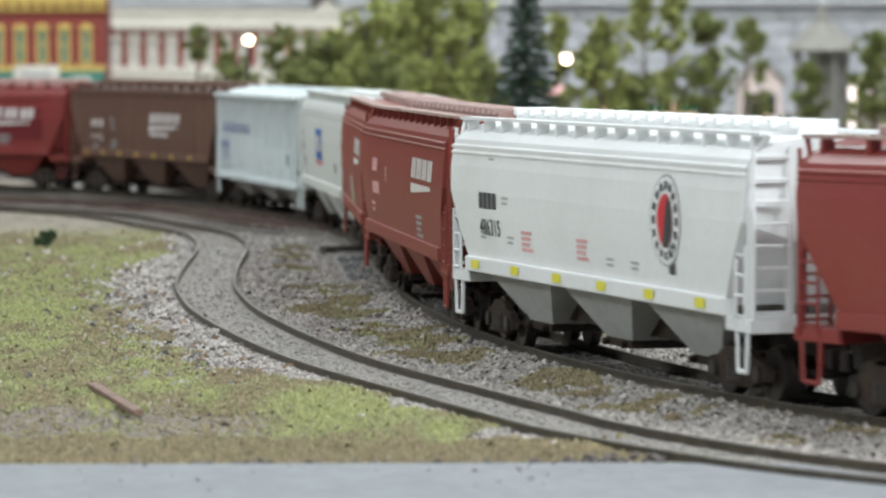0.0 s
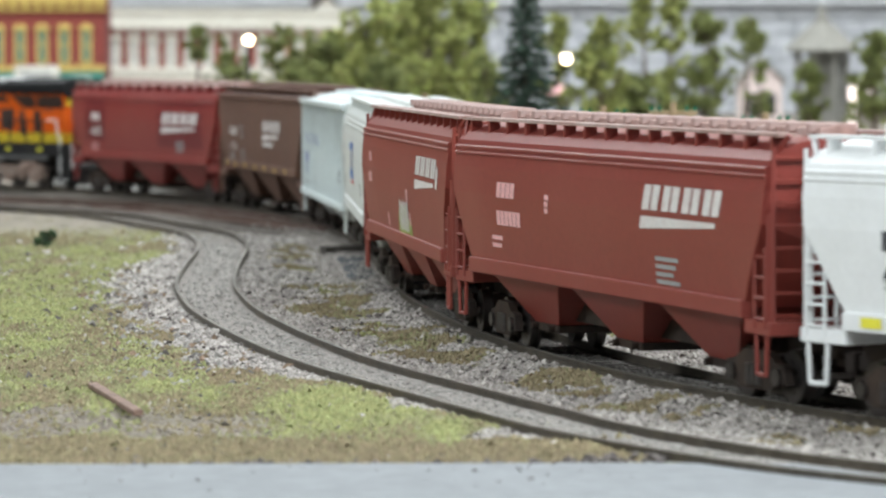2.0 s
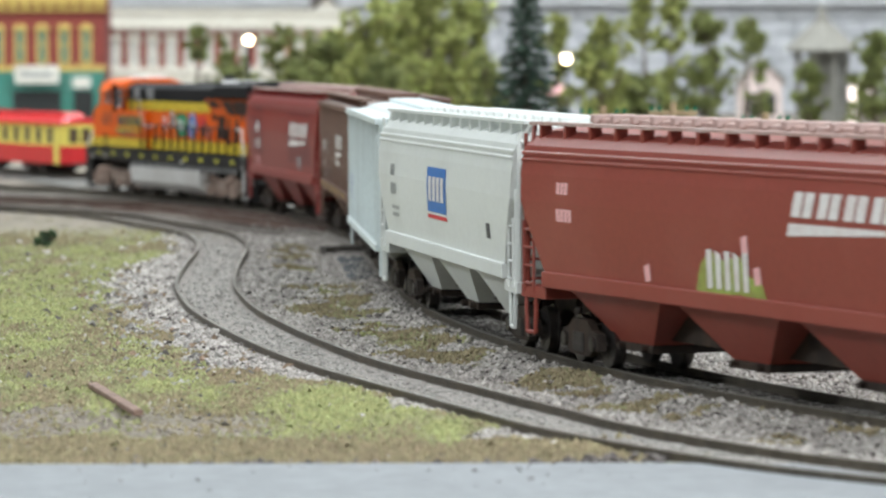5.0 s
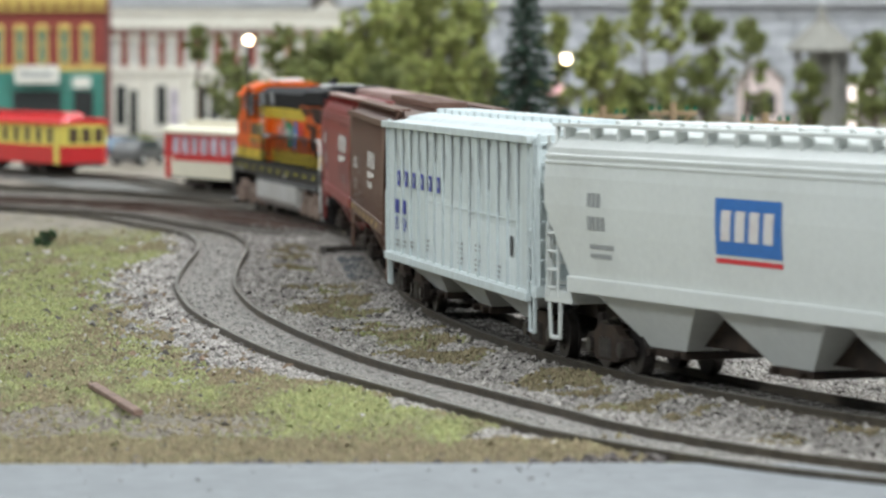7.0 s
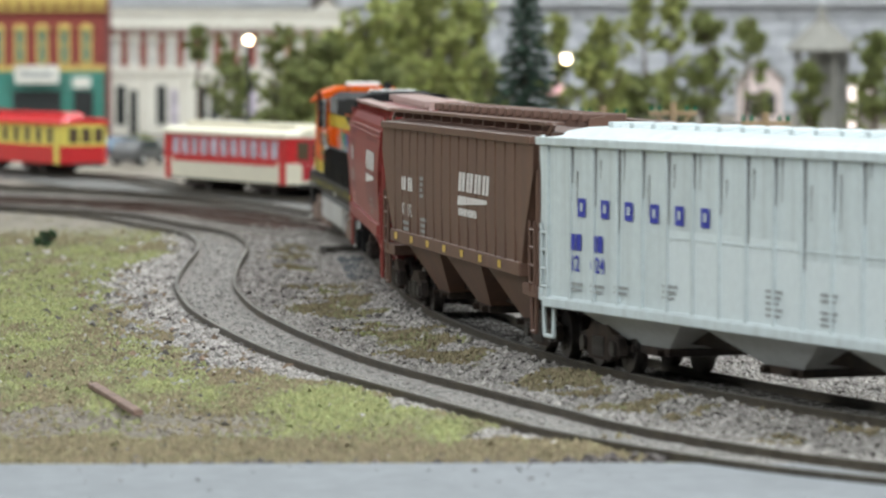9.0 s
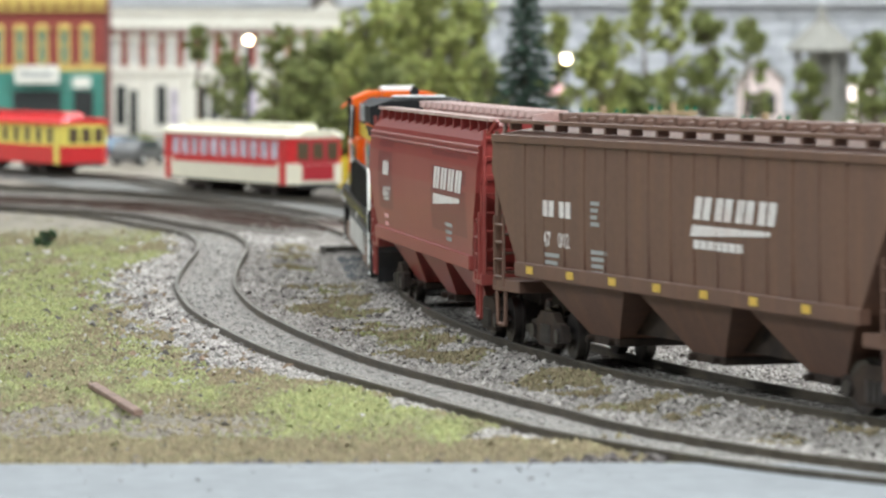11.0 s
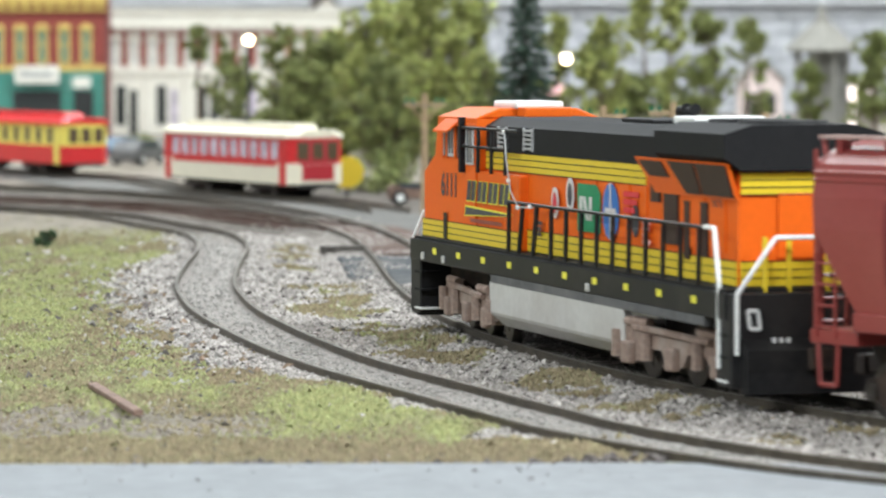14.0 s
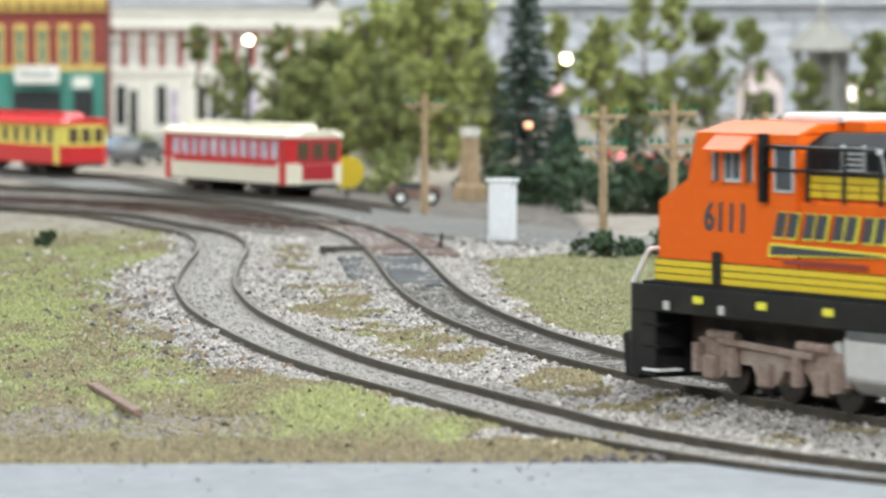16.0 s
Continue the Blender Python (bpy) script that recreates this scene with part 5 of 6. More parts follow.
        for y in (12.5, -12.5):
            b = bm_new()
            for (y0, z0), (y1, z1) in (((-1.3, 15), (-0.8, 18.6)), ((-0.8, 18.6), (1.3, 18.6)), ((1.3, 18.6), (0.8, 15)), ((0.8, 15), (-1.3, 15))):
                beam(b, (xe, y + y0, z0), (xe, y + y1, z1), 0.4, 6)
            part("grab_iron", b, "white_rail", pilot, "white painted grab iron")
        for y in (5.5, 7.0, 8.5):
            part("hose_end", beam(bm_new(), (xe, y, 10.2), (xe + sg * 0.6, y, 13.2), 0.45, 6), "white_rail", pilot, "pale hose end")
        b = box(bm_new(), sg * (L - 4), sg * (L + 6.0), -1.8, 1.8, 7.8, 10.8, 0.4)
        box(b, sg * (L + 3.4), sg * (L + 6.6), -2.6, 2.6, 7.0, 11.4, 0.5)
        part("coupler", b, "truck", pilot)
        for y in (17.2, -17.2) if sg < 0 else ():
            x = L - 6.5
            b = beam(bm_new(), (sg * x, y, 5), (sg * x, y, 22), 0.5, 6)
            beam(b, (sg * x, y, 22), (sg * (x - 3), y, 32.6), 0.5, 6)
            beam(b, (sg * (x - 3), y, 32.6), (sg * (x - 9), y, 32.6), 0.5, 6)
            part("step_handrail", b, "white_rail", loco, "white bent step handrail")
        b = bm_new()
        xe = L + 1.0 + fw
        top = 27.0 if sg > 0 else 31.0
        for s2 in (1, -1):
            beam(b, (sg * xe, s2 * 16, 8), (sg * xe, s2 * 16, 20), 0.5, 6)
            beam(b, (sg * xe, s2 * 16, 20), (sg * (xe - fw), s2 * (14 if sg > 0 else 8), top), 0.5, 6)
        beam(b, (sg * (xe - fw), 14 if sg > 0 else 8, top), (sg * (xe - fw), -14 if sg > 0 else -8, top), 0.5, 6)
        part("end_handrail", b, "white_rail", loco, "white end handrail")
    b = bm_new()
    for z in (9, 5.5):
        for y in (-8, -4, 4, 8):
            beam(b, (-L - 0.6, y, z - 1.6), (-L - 0.6, y, z), 0.45, 5)
    part("air_hoses", b, "white_rail", loco)
    # walkway handrails
    for sg in (1, -1):
        b = bm_new()
        beam(b, (36, sg * 17.0, 32.4), (-106, sg * 17.0, 32.4), 0.42, 6)
        rail = part("handrail", b, "black", loco, "black walkway handrail")
        for k in range(13):
            x = 35 - 11.6 * k
            lean = 3.0 if k in (1, 2) else 0.0
            part("stanchion", beam(bm_new(), (x + lean, sg * 17.2, 20.4), (x, sg * 17.0, 32.4), 0.55, 6), "black", rail)
    b = bm_new()
    for x in (64, 52, 40):
        beam(b, (x, 16.6, 38.4), (x, 16.4, 49), 0.5, 6)
        beam(b, (x, -16.6, 38.4), (x, -16.4, 49), 0.5, 6)
    beam(b, (79, 16.4, 49), (30, 16.4, 49), 0.4, 6)
    part("upper_handrail", b, "black", loco)
    part("lower_handrail", beam(bm_new(), (79, 16.4, 44.5), (38, 16.4, 44.5), 0.35, 6), "black", loco)
    # loose grey cable hanging from the upper rail to the walkway
    b = bm_new()
    for q0, q1 in (((40, 16.8, 49), (36, 17.4, 42)), ((36, 17.4, 42), (32, 17.6, 35)), ((32, 17.6, 35), (26, 17.4, 31.5)), ((26, 17.4, 31.5), (14, 17.3, 31.8))):
        beam(b, q0, q1, 0.2, 5)
    cable = part("loose_cable", b, "cab_inside", loco, "thin grey cable hanging along the handrails")
    for q in ((40, 16.9, 48.6), (33.4, 17.7, 37.4), (26, 17.6, 31.4), (16, 17.5, 32.0)):
        part("clip", box(bm_new(), q[0] - 0.5, q[0] + 0.5, q[1] - 0.4, q[1] + 0.4, q[2] - 0.5, q[2] + 0.5, 0.2), "white_rail", cable)
    # markings
    y_cab, y_hood = (lambda z: 15.6), (lambda z: 13.6)
    decal(loco, letters("6111", 7.9, 0.05, 0.03), 101.6, 31.9, y_cab, "decal_dark", "dark road number", lift=0.16)
    decal(loco, block_word(4, 8.7, 5.3, 1.2, 0.3), 76.6, 31.05, y_cab, "conspicuity", "yellow edge of the word mark", lift=0.42)
    decal(loco, block_word(4, 8.0, 4.8, 1.7, 0.3), 76.35, 31.4, y_cab, "decal_dark", "dark word mark blocks", lift=0.5)
    decal(loco, quad(bm_new(), [(0, 0), (42, 1.4), (43, 2.1), (0.8, 2.8)]), 78.5, 27.4, y_cab, "conspicuity", "yellow edge of the wedge", lift=0.42)
    decal(loco, quad(bm_new(), [(0.9, 0.4), (38, 1.4), (39, 1.7), (1.4, 2.3)]), 78.5, 27.4, y_cab, "decal_dark", "dark wedge", lift=0.5)
    decal(loco, bars(1, 28, 0.9, 0.5), 73, 26.2, y_cab, "red_a", "small dark red writing", lift=0.42)
    part("dark_panel", on_side(quad(bm_new(), [(0, 0), (3.2, 0), (3.2, 6.6), (0, 6.6)]), 98, 21.0, y_cab, 0.5), "black", loco)
    for u, z, rx, rz, mt in ((8, 33.2, 3.0, 3.6, "decal_white"), (-4, 35.4, 3.2, 3.9, "decal_white"), (-34.5, 32.8, 6.0, 6.2, "logo_blue"), (-52, 31.6, 2.6, 3.6, "decal_dark")):
        decal(loco, oval(bm_new(), 0, 0, rx, rz), u, z, y_hood, mt, "oval emblem", lift=0.3)
    decal(loco, oval(bm_new(), 0, 0, 1.7, 2.6), -4, 35.4, y_hood, "decal_dark", "dark emblem centre", lift=0.4)
    decal(loco, oval(bm_new(), 0, 0, 1.6, 2.4), 8, 33.2, y_hood, "logo_red", "red emblem centre", lift=0.4)
    decal(loco, quad(bm_new(), [(0, 0), (17.5, 0), (17.5, 8.6), (15, 10.6), (0, 10.6)]), -9.5, 27.6, y_hood, "logo_green", "green square emblem", lift=0.3)
    decal(loco, quad(bm_new(), [(2.0, 2.6), (4.2, 2.6), (4.2, 7.8), (2.0, 7.8)]), -9.5, 27.6, y_hood, "decal_white", "white emblem stroke", lift=0.4)
    decal(loco, quad(bm_new(), [(7.0, 2.6), (9.2, 2.6), (6.4, 7.8), (4.2, 7.8)]), -9.5, 27.6, y_hood, "decal_white", "white emblem stroke", lift=0.4)
    decal(loco, quad(bm_new(), [(9.2, 2.6), (11.4, 2.6), (11.4, 7.8), (9.2, 7.8)]), -9.5, 27.6, y_hood, "decal_white", "white emblem stroke", lift=0.4)
    decal(loco, quad(bm_new(), [(-4.0, -0.7), (4.0, -0.7), (4.0, 0.7), (-4.0, 0.7)]), -34.5, 32.8, y_hood, "decal_white", "white cross bar", lift=0.4)
    decal(loco, quad(bm_new(), [(-0.6, -6.2), (0.6, -6.2), (0.6, 6.2), (-0.6, 6.2)]), -34.5, 32.8, y_hood, "decal_white", "white cross bar", lift=0.4)
    decal(loco, bars(3, 11, 1.2, 0.5), -44, 36.4, y_hood, "logo_red", "small red lettered panel", lift=0.45)
    decal(loco, bars(4, 5.5, 1.0, 0.4), -58, 31.0, y_hood, "decal_pink", "small pale notice", lift=0.6)
    decal(loco, bars(3, 4, 0.9, 0.4), 22, 27.6, y_hood, "decal_dark", "small dark notice", lift=0.45)
    decal(loco, letters("6111", 3.0), -103, 36.4, y_hood, "decal_dark", "small dark road number", lift=0.3)
    # the body is lifted above trucks, tank and pilots to fit the camera's view
    for ob in loco.children:
        low = ob.name.startswith("pilot")
        ob.location.z += (0.0 if low else 0.9 if ob.name.startswith(("fuel_tank", "air_")) else 1.9) * MM
    trucks, wheels = [], []
    for x in (-79, 79):
        t_, w_ = six_wheel_truck(loco, x)
        trucks.append((t_, x))
        wheels += w_
    return loco, trucks, wheels


loco, t, w = locomotive()
TRAIN.append((loco, -119.5, 79.0, t, w))


# ---- the town behind the tracks ----
def facade_frame(x, y, turn):
    """The pose of a building: its front along local x, facing local -y."""
    return at(x, y, -3.4, 0, 0, turn)


def arch_window(wall, x, z0, z1, w, trim, glass, hood=True):
    """A tall window set in a wall: glass, frame, sill and arched hood."""
    win = part("window", box(bm_new(), x - w / 2, x + w / 2, -0.4, 0.8, z0, z1), glass, wall, "tall window")
    b = bm_new()
    for xx in (x - w / 2, x + w / 2):
        box(b, xx - 1.0, xx + 1.0, -1.4, 0.4, z0, z1)
    box(b, x - w / 2, x + w / 2, -1.0, 0.2, (z0 + z1) / 2 - 0.5, (z0 + z1) / 2 + 0.5)
    part("window_frame", b, trim, win)
    part("sill", box(bm_new(), x - w / 2 - 1.6, x + w / 2 + 1.6, -2.2, 0.4, z0 - 1.6, z0, 0.2), trim, win)
    if hood:
        pts = [(x - w / 2 - 2, z1 - 1), (x + w / 2 + 2, z1 - 1), (x + w / 2 + 2, z1 + 1.5), (x + w / 4, z1 + 4), (x - w / 4, z1 + 4), (x - w / 2 - 2, z1 + 1.5)]
        part("hood", prism(bm_new(), pts, -2.4, 0.4), trim, win)
    return win


def corner_store():
    t = thing("corner_store", "two-storey red brick store with yellow cornice and teal shopfront", "building", facade_frame(-317, 3300, 3))
    wall = part("wall", box(bm_new(), -125, 43, 0, 120, 0, 121), "brick", t, "red brick wall")
    part("side_wall", box(bm_new(), 43, 45, -0.5, 120, 0, 121), "brick_side", t, "brick side wall with shade in its colour")
    b = box(bm_new(), -127, 45, -5, 0, 110, 121, 0.8)
    for k in range(17):
        box(b, -122 + k * 10, -119 + k * 10, -6.2, -4.6, 106.5, 112, 0.3)
    box(b, -127, 45, -3, 0, 104, 106.5)
    part("cornice", b, "cornice", t, "yellow bracketed cornice")
    for k in range(7):
        arch_window(wall, 28.5 - 17.8 * k, 63, 90, 7.5, "cornice", "pane")
    part("belt_course", box(bm_new(), -125, 44, -2, 0, 55.5, 60, 0.4), "cornice", t)
    front = part("shopfront", box(bm_new(), -125, 43, -3, 0, 0, 55), "teal", t, "teal painted shopfront")
    for x0, x1 in ((-110, -62), (-31, 8), (18, 34)):
        part("shop_window", box(bm_new(), x0, x1, -3.4, -2.6, 10, 40), "dark_opening", front)
    row(part("pilaster", box(bm_new(), -1.4, 1.4, -5, -3, 0, 52, 0.3), "teal", front), [at(x, 0, 0) for x in (-58, -36, 10, 16, 37, 41)])
    part("fanlight_panel", box(bm_new(), 14, 32, -4, -3, 42, 51), "cream", front)
    sg = thing("shop_sign", "white shop sign board with faint bars of writing", "sign", facade_frame(-317, 3300, 3))
    part("board", box(bm_new(), -29, 7, -12, -10, 45.5, 60, 0.5), "cream", sg)
    part("writing_bar", box(bm_new(), -24, 2, -12.4, -11.9, 51.5, 54.5), "decal_grey", sg)
    part("bracket", box(bm_new(), -29, 7, -10, -3, 51, 53), "iron", sg)


def white_trim_block():
    t = thing("commercial_block", "two-storey brick block with heavy white trim and columns", "building", facade_frame(-291, 3480, 58 - 20))
    W = 260
    wall = part("wall", box(bm_new(), 0, W, 0, 130, 0, 108), "brick", t, "red brick upper wall")
    part("shopfront", box(bm_new(), 0, W, -3, 0, 0, 52, 0.4), "cream", t, "cream ground floor")
    b = box(bm_new(), -3, W + 2, -7, 0, 92, 104, 0.8)
    box(b, -3, W + 2, -9, 0, 104, 108, 0.6)
    for k in range(26):
        box(b, k * 10, k * 10 + 4, -9, -6, 88, 94, 0.4)
    part("cornice", b, "cream", t, "cream bracketed cornice")
    part("belt_course", box(bm_new(), -2, W + 1, -5, 0, 51, 57, 0.5), "cream", t)
    for k in range(13):
        arch_window(wall, 13 + 19.3 * k, 59, 82, 9.5, "cream", "white_pane")
    row(part("pilaster", box(bm_new(), -2, 5, -4.5, -2.8, 0, 51, 0.6), "cream", t), [at(k * 42, 0, 0) for k in range(7)])
    row(part("quoin", box(bm_new(), 0, 5, -2, 0, 0, 5, 0.4), "cream", t), [at(x, 0, 58 + k * 7) for x in (-1, W - 4) for k in range(5)])
    for k in range(6):
        part("shop_window", box(bm_new(), k * 42 + 12, k * 42 + 22, -3.5, -2.6, 8, 42), "dark_opening", t)
        part("shop_door", box(bm_new(), k * 42 + 26, k * 42 + 34, -3.5, -2.6, 0, 38), "tram_glass" if k % 2 else "dark_opening", t)
    b = bm_new()
    cone(b, 0, 0, 0, 16, 7, 6, 14)
    part("urn", b, "cream", t, "cream urn at the corner", at(-3, -3, 60))


corner_store()
white_trim_block()


def gable_house(x, y, w, d, h, roof_h, turn, wall_m, roof_m, label, lift=0.0):
    t = thing("house", label, "house", at(x, y, -3.4 + lift, 0, 0, turn))
    wall = part("wall", prism(bm_new(), [(-w / 2, -lift if lift else 0), (w / 2, -lift if lift else 0), (w / 2, h), (0, h + roof_h), (-w / 2, h)], 0, d), wall_m, t)
    b = bm_new()
    for sg in (1, -1):
        pts = [(sg * (w / 2 + 4), h - 3), (0, h + roof_h + 1.0), (0, h + roof_h + 3.2), (sg * (w / 2 + 4), h - 0.8)]
        prism(b, pts, -4, d + 4)
    part("roof", b, roof_m, t)
    for x0 in (-w / 4, w / 4):
        part("window", box(bm_new(), x0 - w * 0.09, x0 + w * 0.09, -0.8, 0.3, h * 0.35, h * 0.75), "dark_opening", wall)
    return t


gable_house(-112, 3950, 48, 70, 98, 26, 8, "cream", "panel", "white gabled house with dark roof among the trees")
gable_house(268, 3420, 34, 60, 46, 16, 0, "pink_house", "shingle", "pale pink house beside the gazebo")


def gazebo():
    t = thing("gazebo", "small gazebo with grey-brown pointed roof and finial", "gazebo", at(298, 3200, -3.4))
    b = bm_new()
    bmesh.ops.create_cone(b, cap_ends=True, segments=8, radius1=31, radius2=7, depth=22, matrix=Matrix.Translation((0, 0, 82)))
    bmesh.ops.create_cone(b, cap_ends=True, segments=8, radius1=6, radius2=1.5, depth=14, matrix=Matrix.Translation((0, 0, 99.8)))
    part("roof", b, "shingle", t)
    part("finial", beam(bm_new(), (0, 0, 105), (0, 0, 130), 1.1, 8), "cabinet", t, "pale slender finial")
    part("eave_ring", cone(bm_new(), 0, 0, 68.5, 71, 25, 26, 8), "shingle", t)
    for k in range(8):
        a = radians(22.5 + 45 * k)
        part("column", beam(bm_new(), (20 * math.cos(a), 20 * math.sin(a), 6), (20 * math.cos(a), 20 * math.sin(a), 69), 2.0, 8), "shingle", t)
    part("floor_slab", cone(bm_new(), 0, 0, 0, 6, 26, 25, 8), "cream", t)
    part("core", cone(bm_new(), 6, 6, 6, 69, 10, 10, 8), "shingle", t)


gazebo()


def lamp_post(x, y, h, r, globe="globe"):
    t = thing("street_lamp", "lit globe street lamp on a thin dark post", "street lamp", at(x, y, -3.4), group="street lamps")
    part("post", beam(bm_new(), (0, 0, 0), (0, 0, h), 1.0, 8), "iron", t)
    b = bm_new()
    bmesh.ops.create_icosphere(b, subdivisions=3, radius=r, matrix=Matrix.Translation((0, 0, h + r * 0.8)))
    part("globe", b, globe, t, "glowing warm globe", smooth=True)
    part("cap", cone(bm_new(), 0, 0, h + r * 1.7, h + r * 2.1, r * 0.5, r * 0.1, 8), "iron", t)


def by_view(px, py, y):
    """x and z at depth y of the place at pixel px, py in the camera's view."""
    k = y / 7204.7
    return (px - 784) * k, EYE_Z - (py - 84.85) * k


for px, py, y, rp, g in ((441, 70, 2480, 10, "globe"), (1003, 105, 2700, 10, "globe"), (1432, 200, 2700, 10, "globe"), (936, 222, 2000, 8, "globe_orange")):
    x, z = by_view(px, py, y)
    r = rp * 0.78 * y / 7204.7
    lamp_post(x, y, z + 3.4 - r * 0.8, r, g)
x, z = by_view(1510, 165, 3330)
t = thing("porch_lamp", "bright lit porch lights on the pink house", "lamp", at(x, 3330, z))
b = bm_new()
box(b, -8, 3, -1, 1, -30, 6, 1.0)
bmesh.ops.create_icosphere(b, subdivisions=2, radius=7, matrix=Matrix.Translation((10, 0, -2)))
part("lamp_glass", b, "lit_window", t)
part("bracket", box(bm_new(), -10, 16, 1, 90, -2, 0), "iron", t)


# ---- trams ----
def tram(label, m, length, body, band, window, roof, stripes):
    t = thing("tram", label, "tram", m)
    L = length / 2
    W = 14.0
    ends = 7.0

    def ring(w, z, cut):
        return [(-L + cut, -w, z), (-L, -w + cut, z), (-L, w - cut, z), (-L + cut, w, z), (L - cut, w, z), (L, w - cut, z), (L, -w + cut, z), (L - cut, -w, z)]

    part("lower_body", loft(bm_new(), [ring(W, 6.0, ends * 0.6), ring(W, 16.0, ends * 0.6)]), body, t)
    part("upper_body", loft(bm_new(), [ring(W - 0.2, 16.0, ends * 0.6), ring(W - 0.4, 28.0, ends * 0.6)]), band, t)
    part("roof", loft(bm_new(), [ring(W + 1.2, 28.0, ends * 0.6), ring(W + 0.8, 29.6, ends * 0.6), ring(W - 3.5, 31.4, ends * 0.6)]), roof, t)
    part("clerestory", loft(bm_new(), [[(x * 0.84, y * 0.5, z) for x, y, z in ring(W, 31, 3)], [(x * 0.82, y * 0.45, z) for x, y, z in ring(W, 34.2, 3)]]), roof, t)
    n = 11
    for k in range(n):
        x = -L + 20 + (length - 40) * k / (n - 1)
        for sg in (1, -1):
            part("window", box(bm_new(), x - 4.0, x + 4.0, sg * (W - 0.9), sg * (W + 0.05), 17.6, 26.2, 0.3), window, t)
    for sg in (1, -1):
        for y in (-7.5, 0, 7.5):
            part("end_window", box(bm_new(), sg * (L - 0.6), sg * (L + 0.12), y - 2.9, y + 2.9, 17.6, 26.2, 0.3), "tram_dark", t)
        b = box(bm_new(), sg * (L - 4), sg * (L + 2.5), -9, 9, 4.5, 6.5, 0.4)
        part("bumper", b, "iron", t)
        for s2 in (1, -1):
            part("door", box(bm_new(), sg * (L - 14), sg * (L - 6), s2 * (W - 0.6), s2 * (W + 0.15), 5.5, 26.8, 0.3), stripes, t)
        u = box(bm_new(), sg * L * 0.5 - 17, sg * L * 0.5 + 17, -11, 11, 2.5, 6.4, 0.5)
        tr = part("truck", u, "truck", t)
        for xx in (-11, 11):
            part("wheel", beam(bm_new(), (sg * L * 0.5 + xx, -9.3, 4.6), (sg * L * 0.5 + xx, 9.3, 4.6), 4.6, 16), "wheel", tr)
    part("trolley_pole", beam(bm_new(), (5, 0, 34.0), (-L + 20, 0, 38), 0.5, 6), "iron", t)
    return t


def heading_pose(x, y, x2, y2):
    return at((x + x2) / 2, (y + y2) / 2, 0, 0, 0, math.degrees(math.atan2(y2 - y, x2 - x)))


c_tram = tram("cream tram with red panels, doors and window band", heading_pose(-128.7, 2065.8, -60.2, 1919.8), 168, "tram_cream", "tram_red", "tram_glass", "tram_cream", "tram_red")
for sg in (1, -1):
    part("red_panel", box(bm_new(), -66, 66, sg * 13.95, sg * 14.2, 14.4, 16.2), "tram_red", c_tram)
    part("end_face", box(bm_new(), sg * 83.7, sg * 84.06, -9.6, 9.6, 15.6, 27.8), "tram_dkred", c_tram)
    part("end_panel", box(bm_new(), sg * 83.9, sg * 84.2, -8, 8, 8.0, 15.4), "tram_dkred", c_tram)
tram("red tram with yellow window band", heading_pose(-296, 2462, -199, 2272), 214, "tram_red", "tram_yellow", "tram_dark", "tram_red", "tram_yellow")


# ---- trees and bushes ----
def foliage(rng, clumps, size, n, flat=1.0):
    """Leaf bits round many clump centres: verts and faces."""
    k = rng.integers(0, len(clumps), n)
    c = np.array(clumps)[k]
    rad = c[:, 3:4]
    d = rng.normal(0, 1, (n, 3))
    d /= np.linalg.norm(d, axis=1)[:, None]
    p = c[:, :3] + d * rad * rng.uniform(0.35, 1.05, (n, 1)) * [1, 1, flat]
    a = rng.normal(0, 1, (n, 3))
    a /= np.linalg.norm(a, axis=1)[:, None]
    b_ = np.cross(a, rng.normal(0, 1, (n, 3)))
    b_ /= np.linalg.norm(b_, axis=1)[:, None] + 1e-9
    s = size * rng.uniform(0.6, 1.5, (n, 1))
    V = np.stack([p - a * s, p + b_ * s * 0.6, p + a * s, p - b_ * s * 0.6], 1).reshape(-1, 3)
    F = np.arange(n * 4).reshape(n, 4)
    return V, F


def leaf_part(name, V, F, material, parent, label=""):
    me = bpy.data.meshes.new(name)
    me.from_pydata((V * MM).tolist(), [], F.tolist())
    me.materials.append(M[material])
    ob = new(name, me)
    ob.parent = parent
    if label:
        ob["label"] = label
    return ob


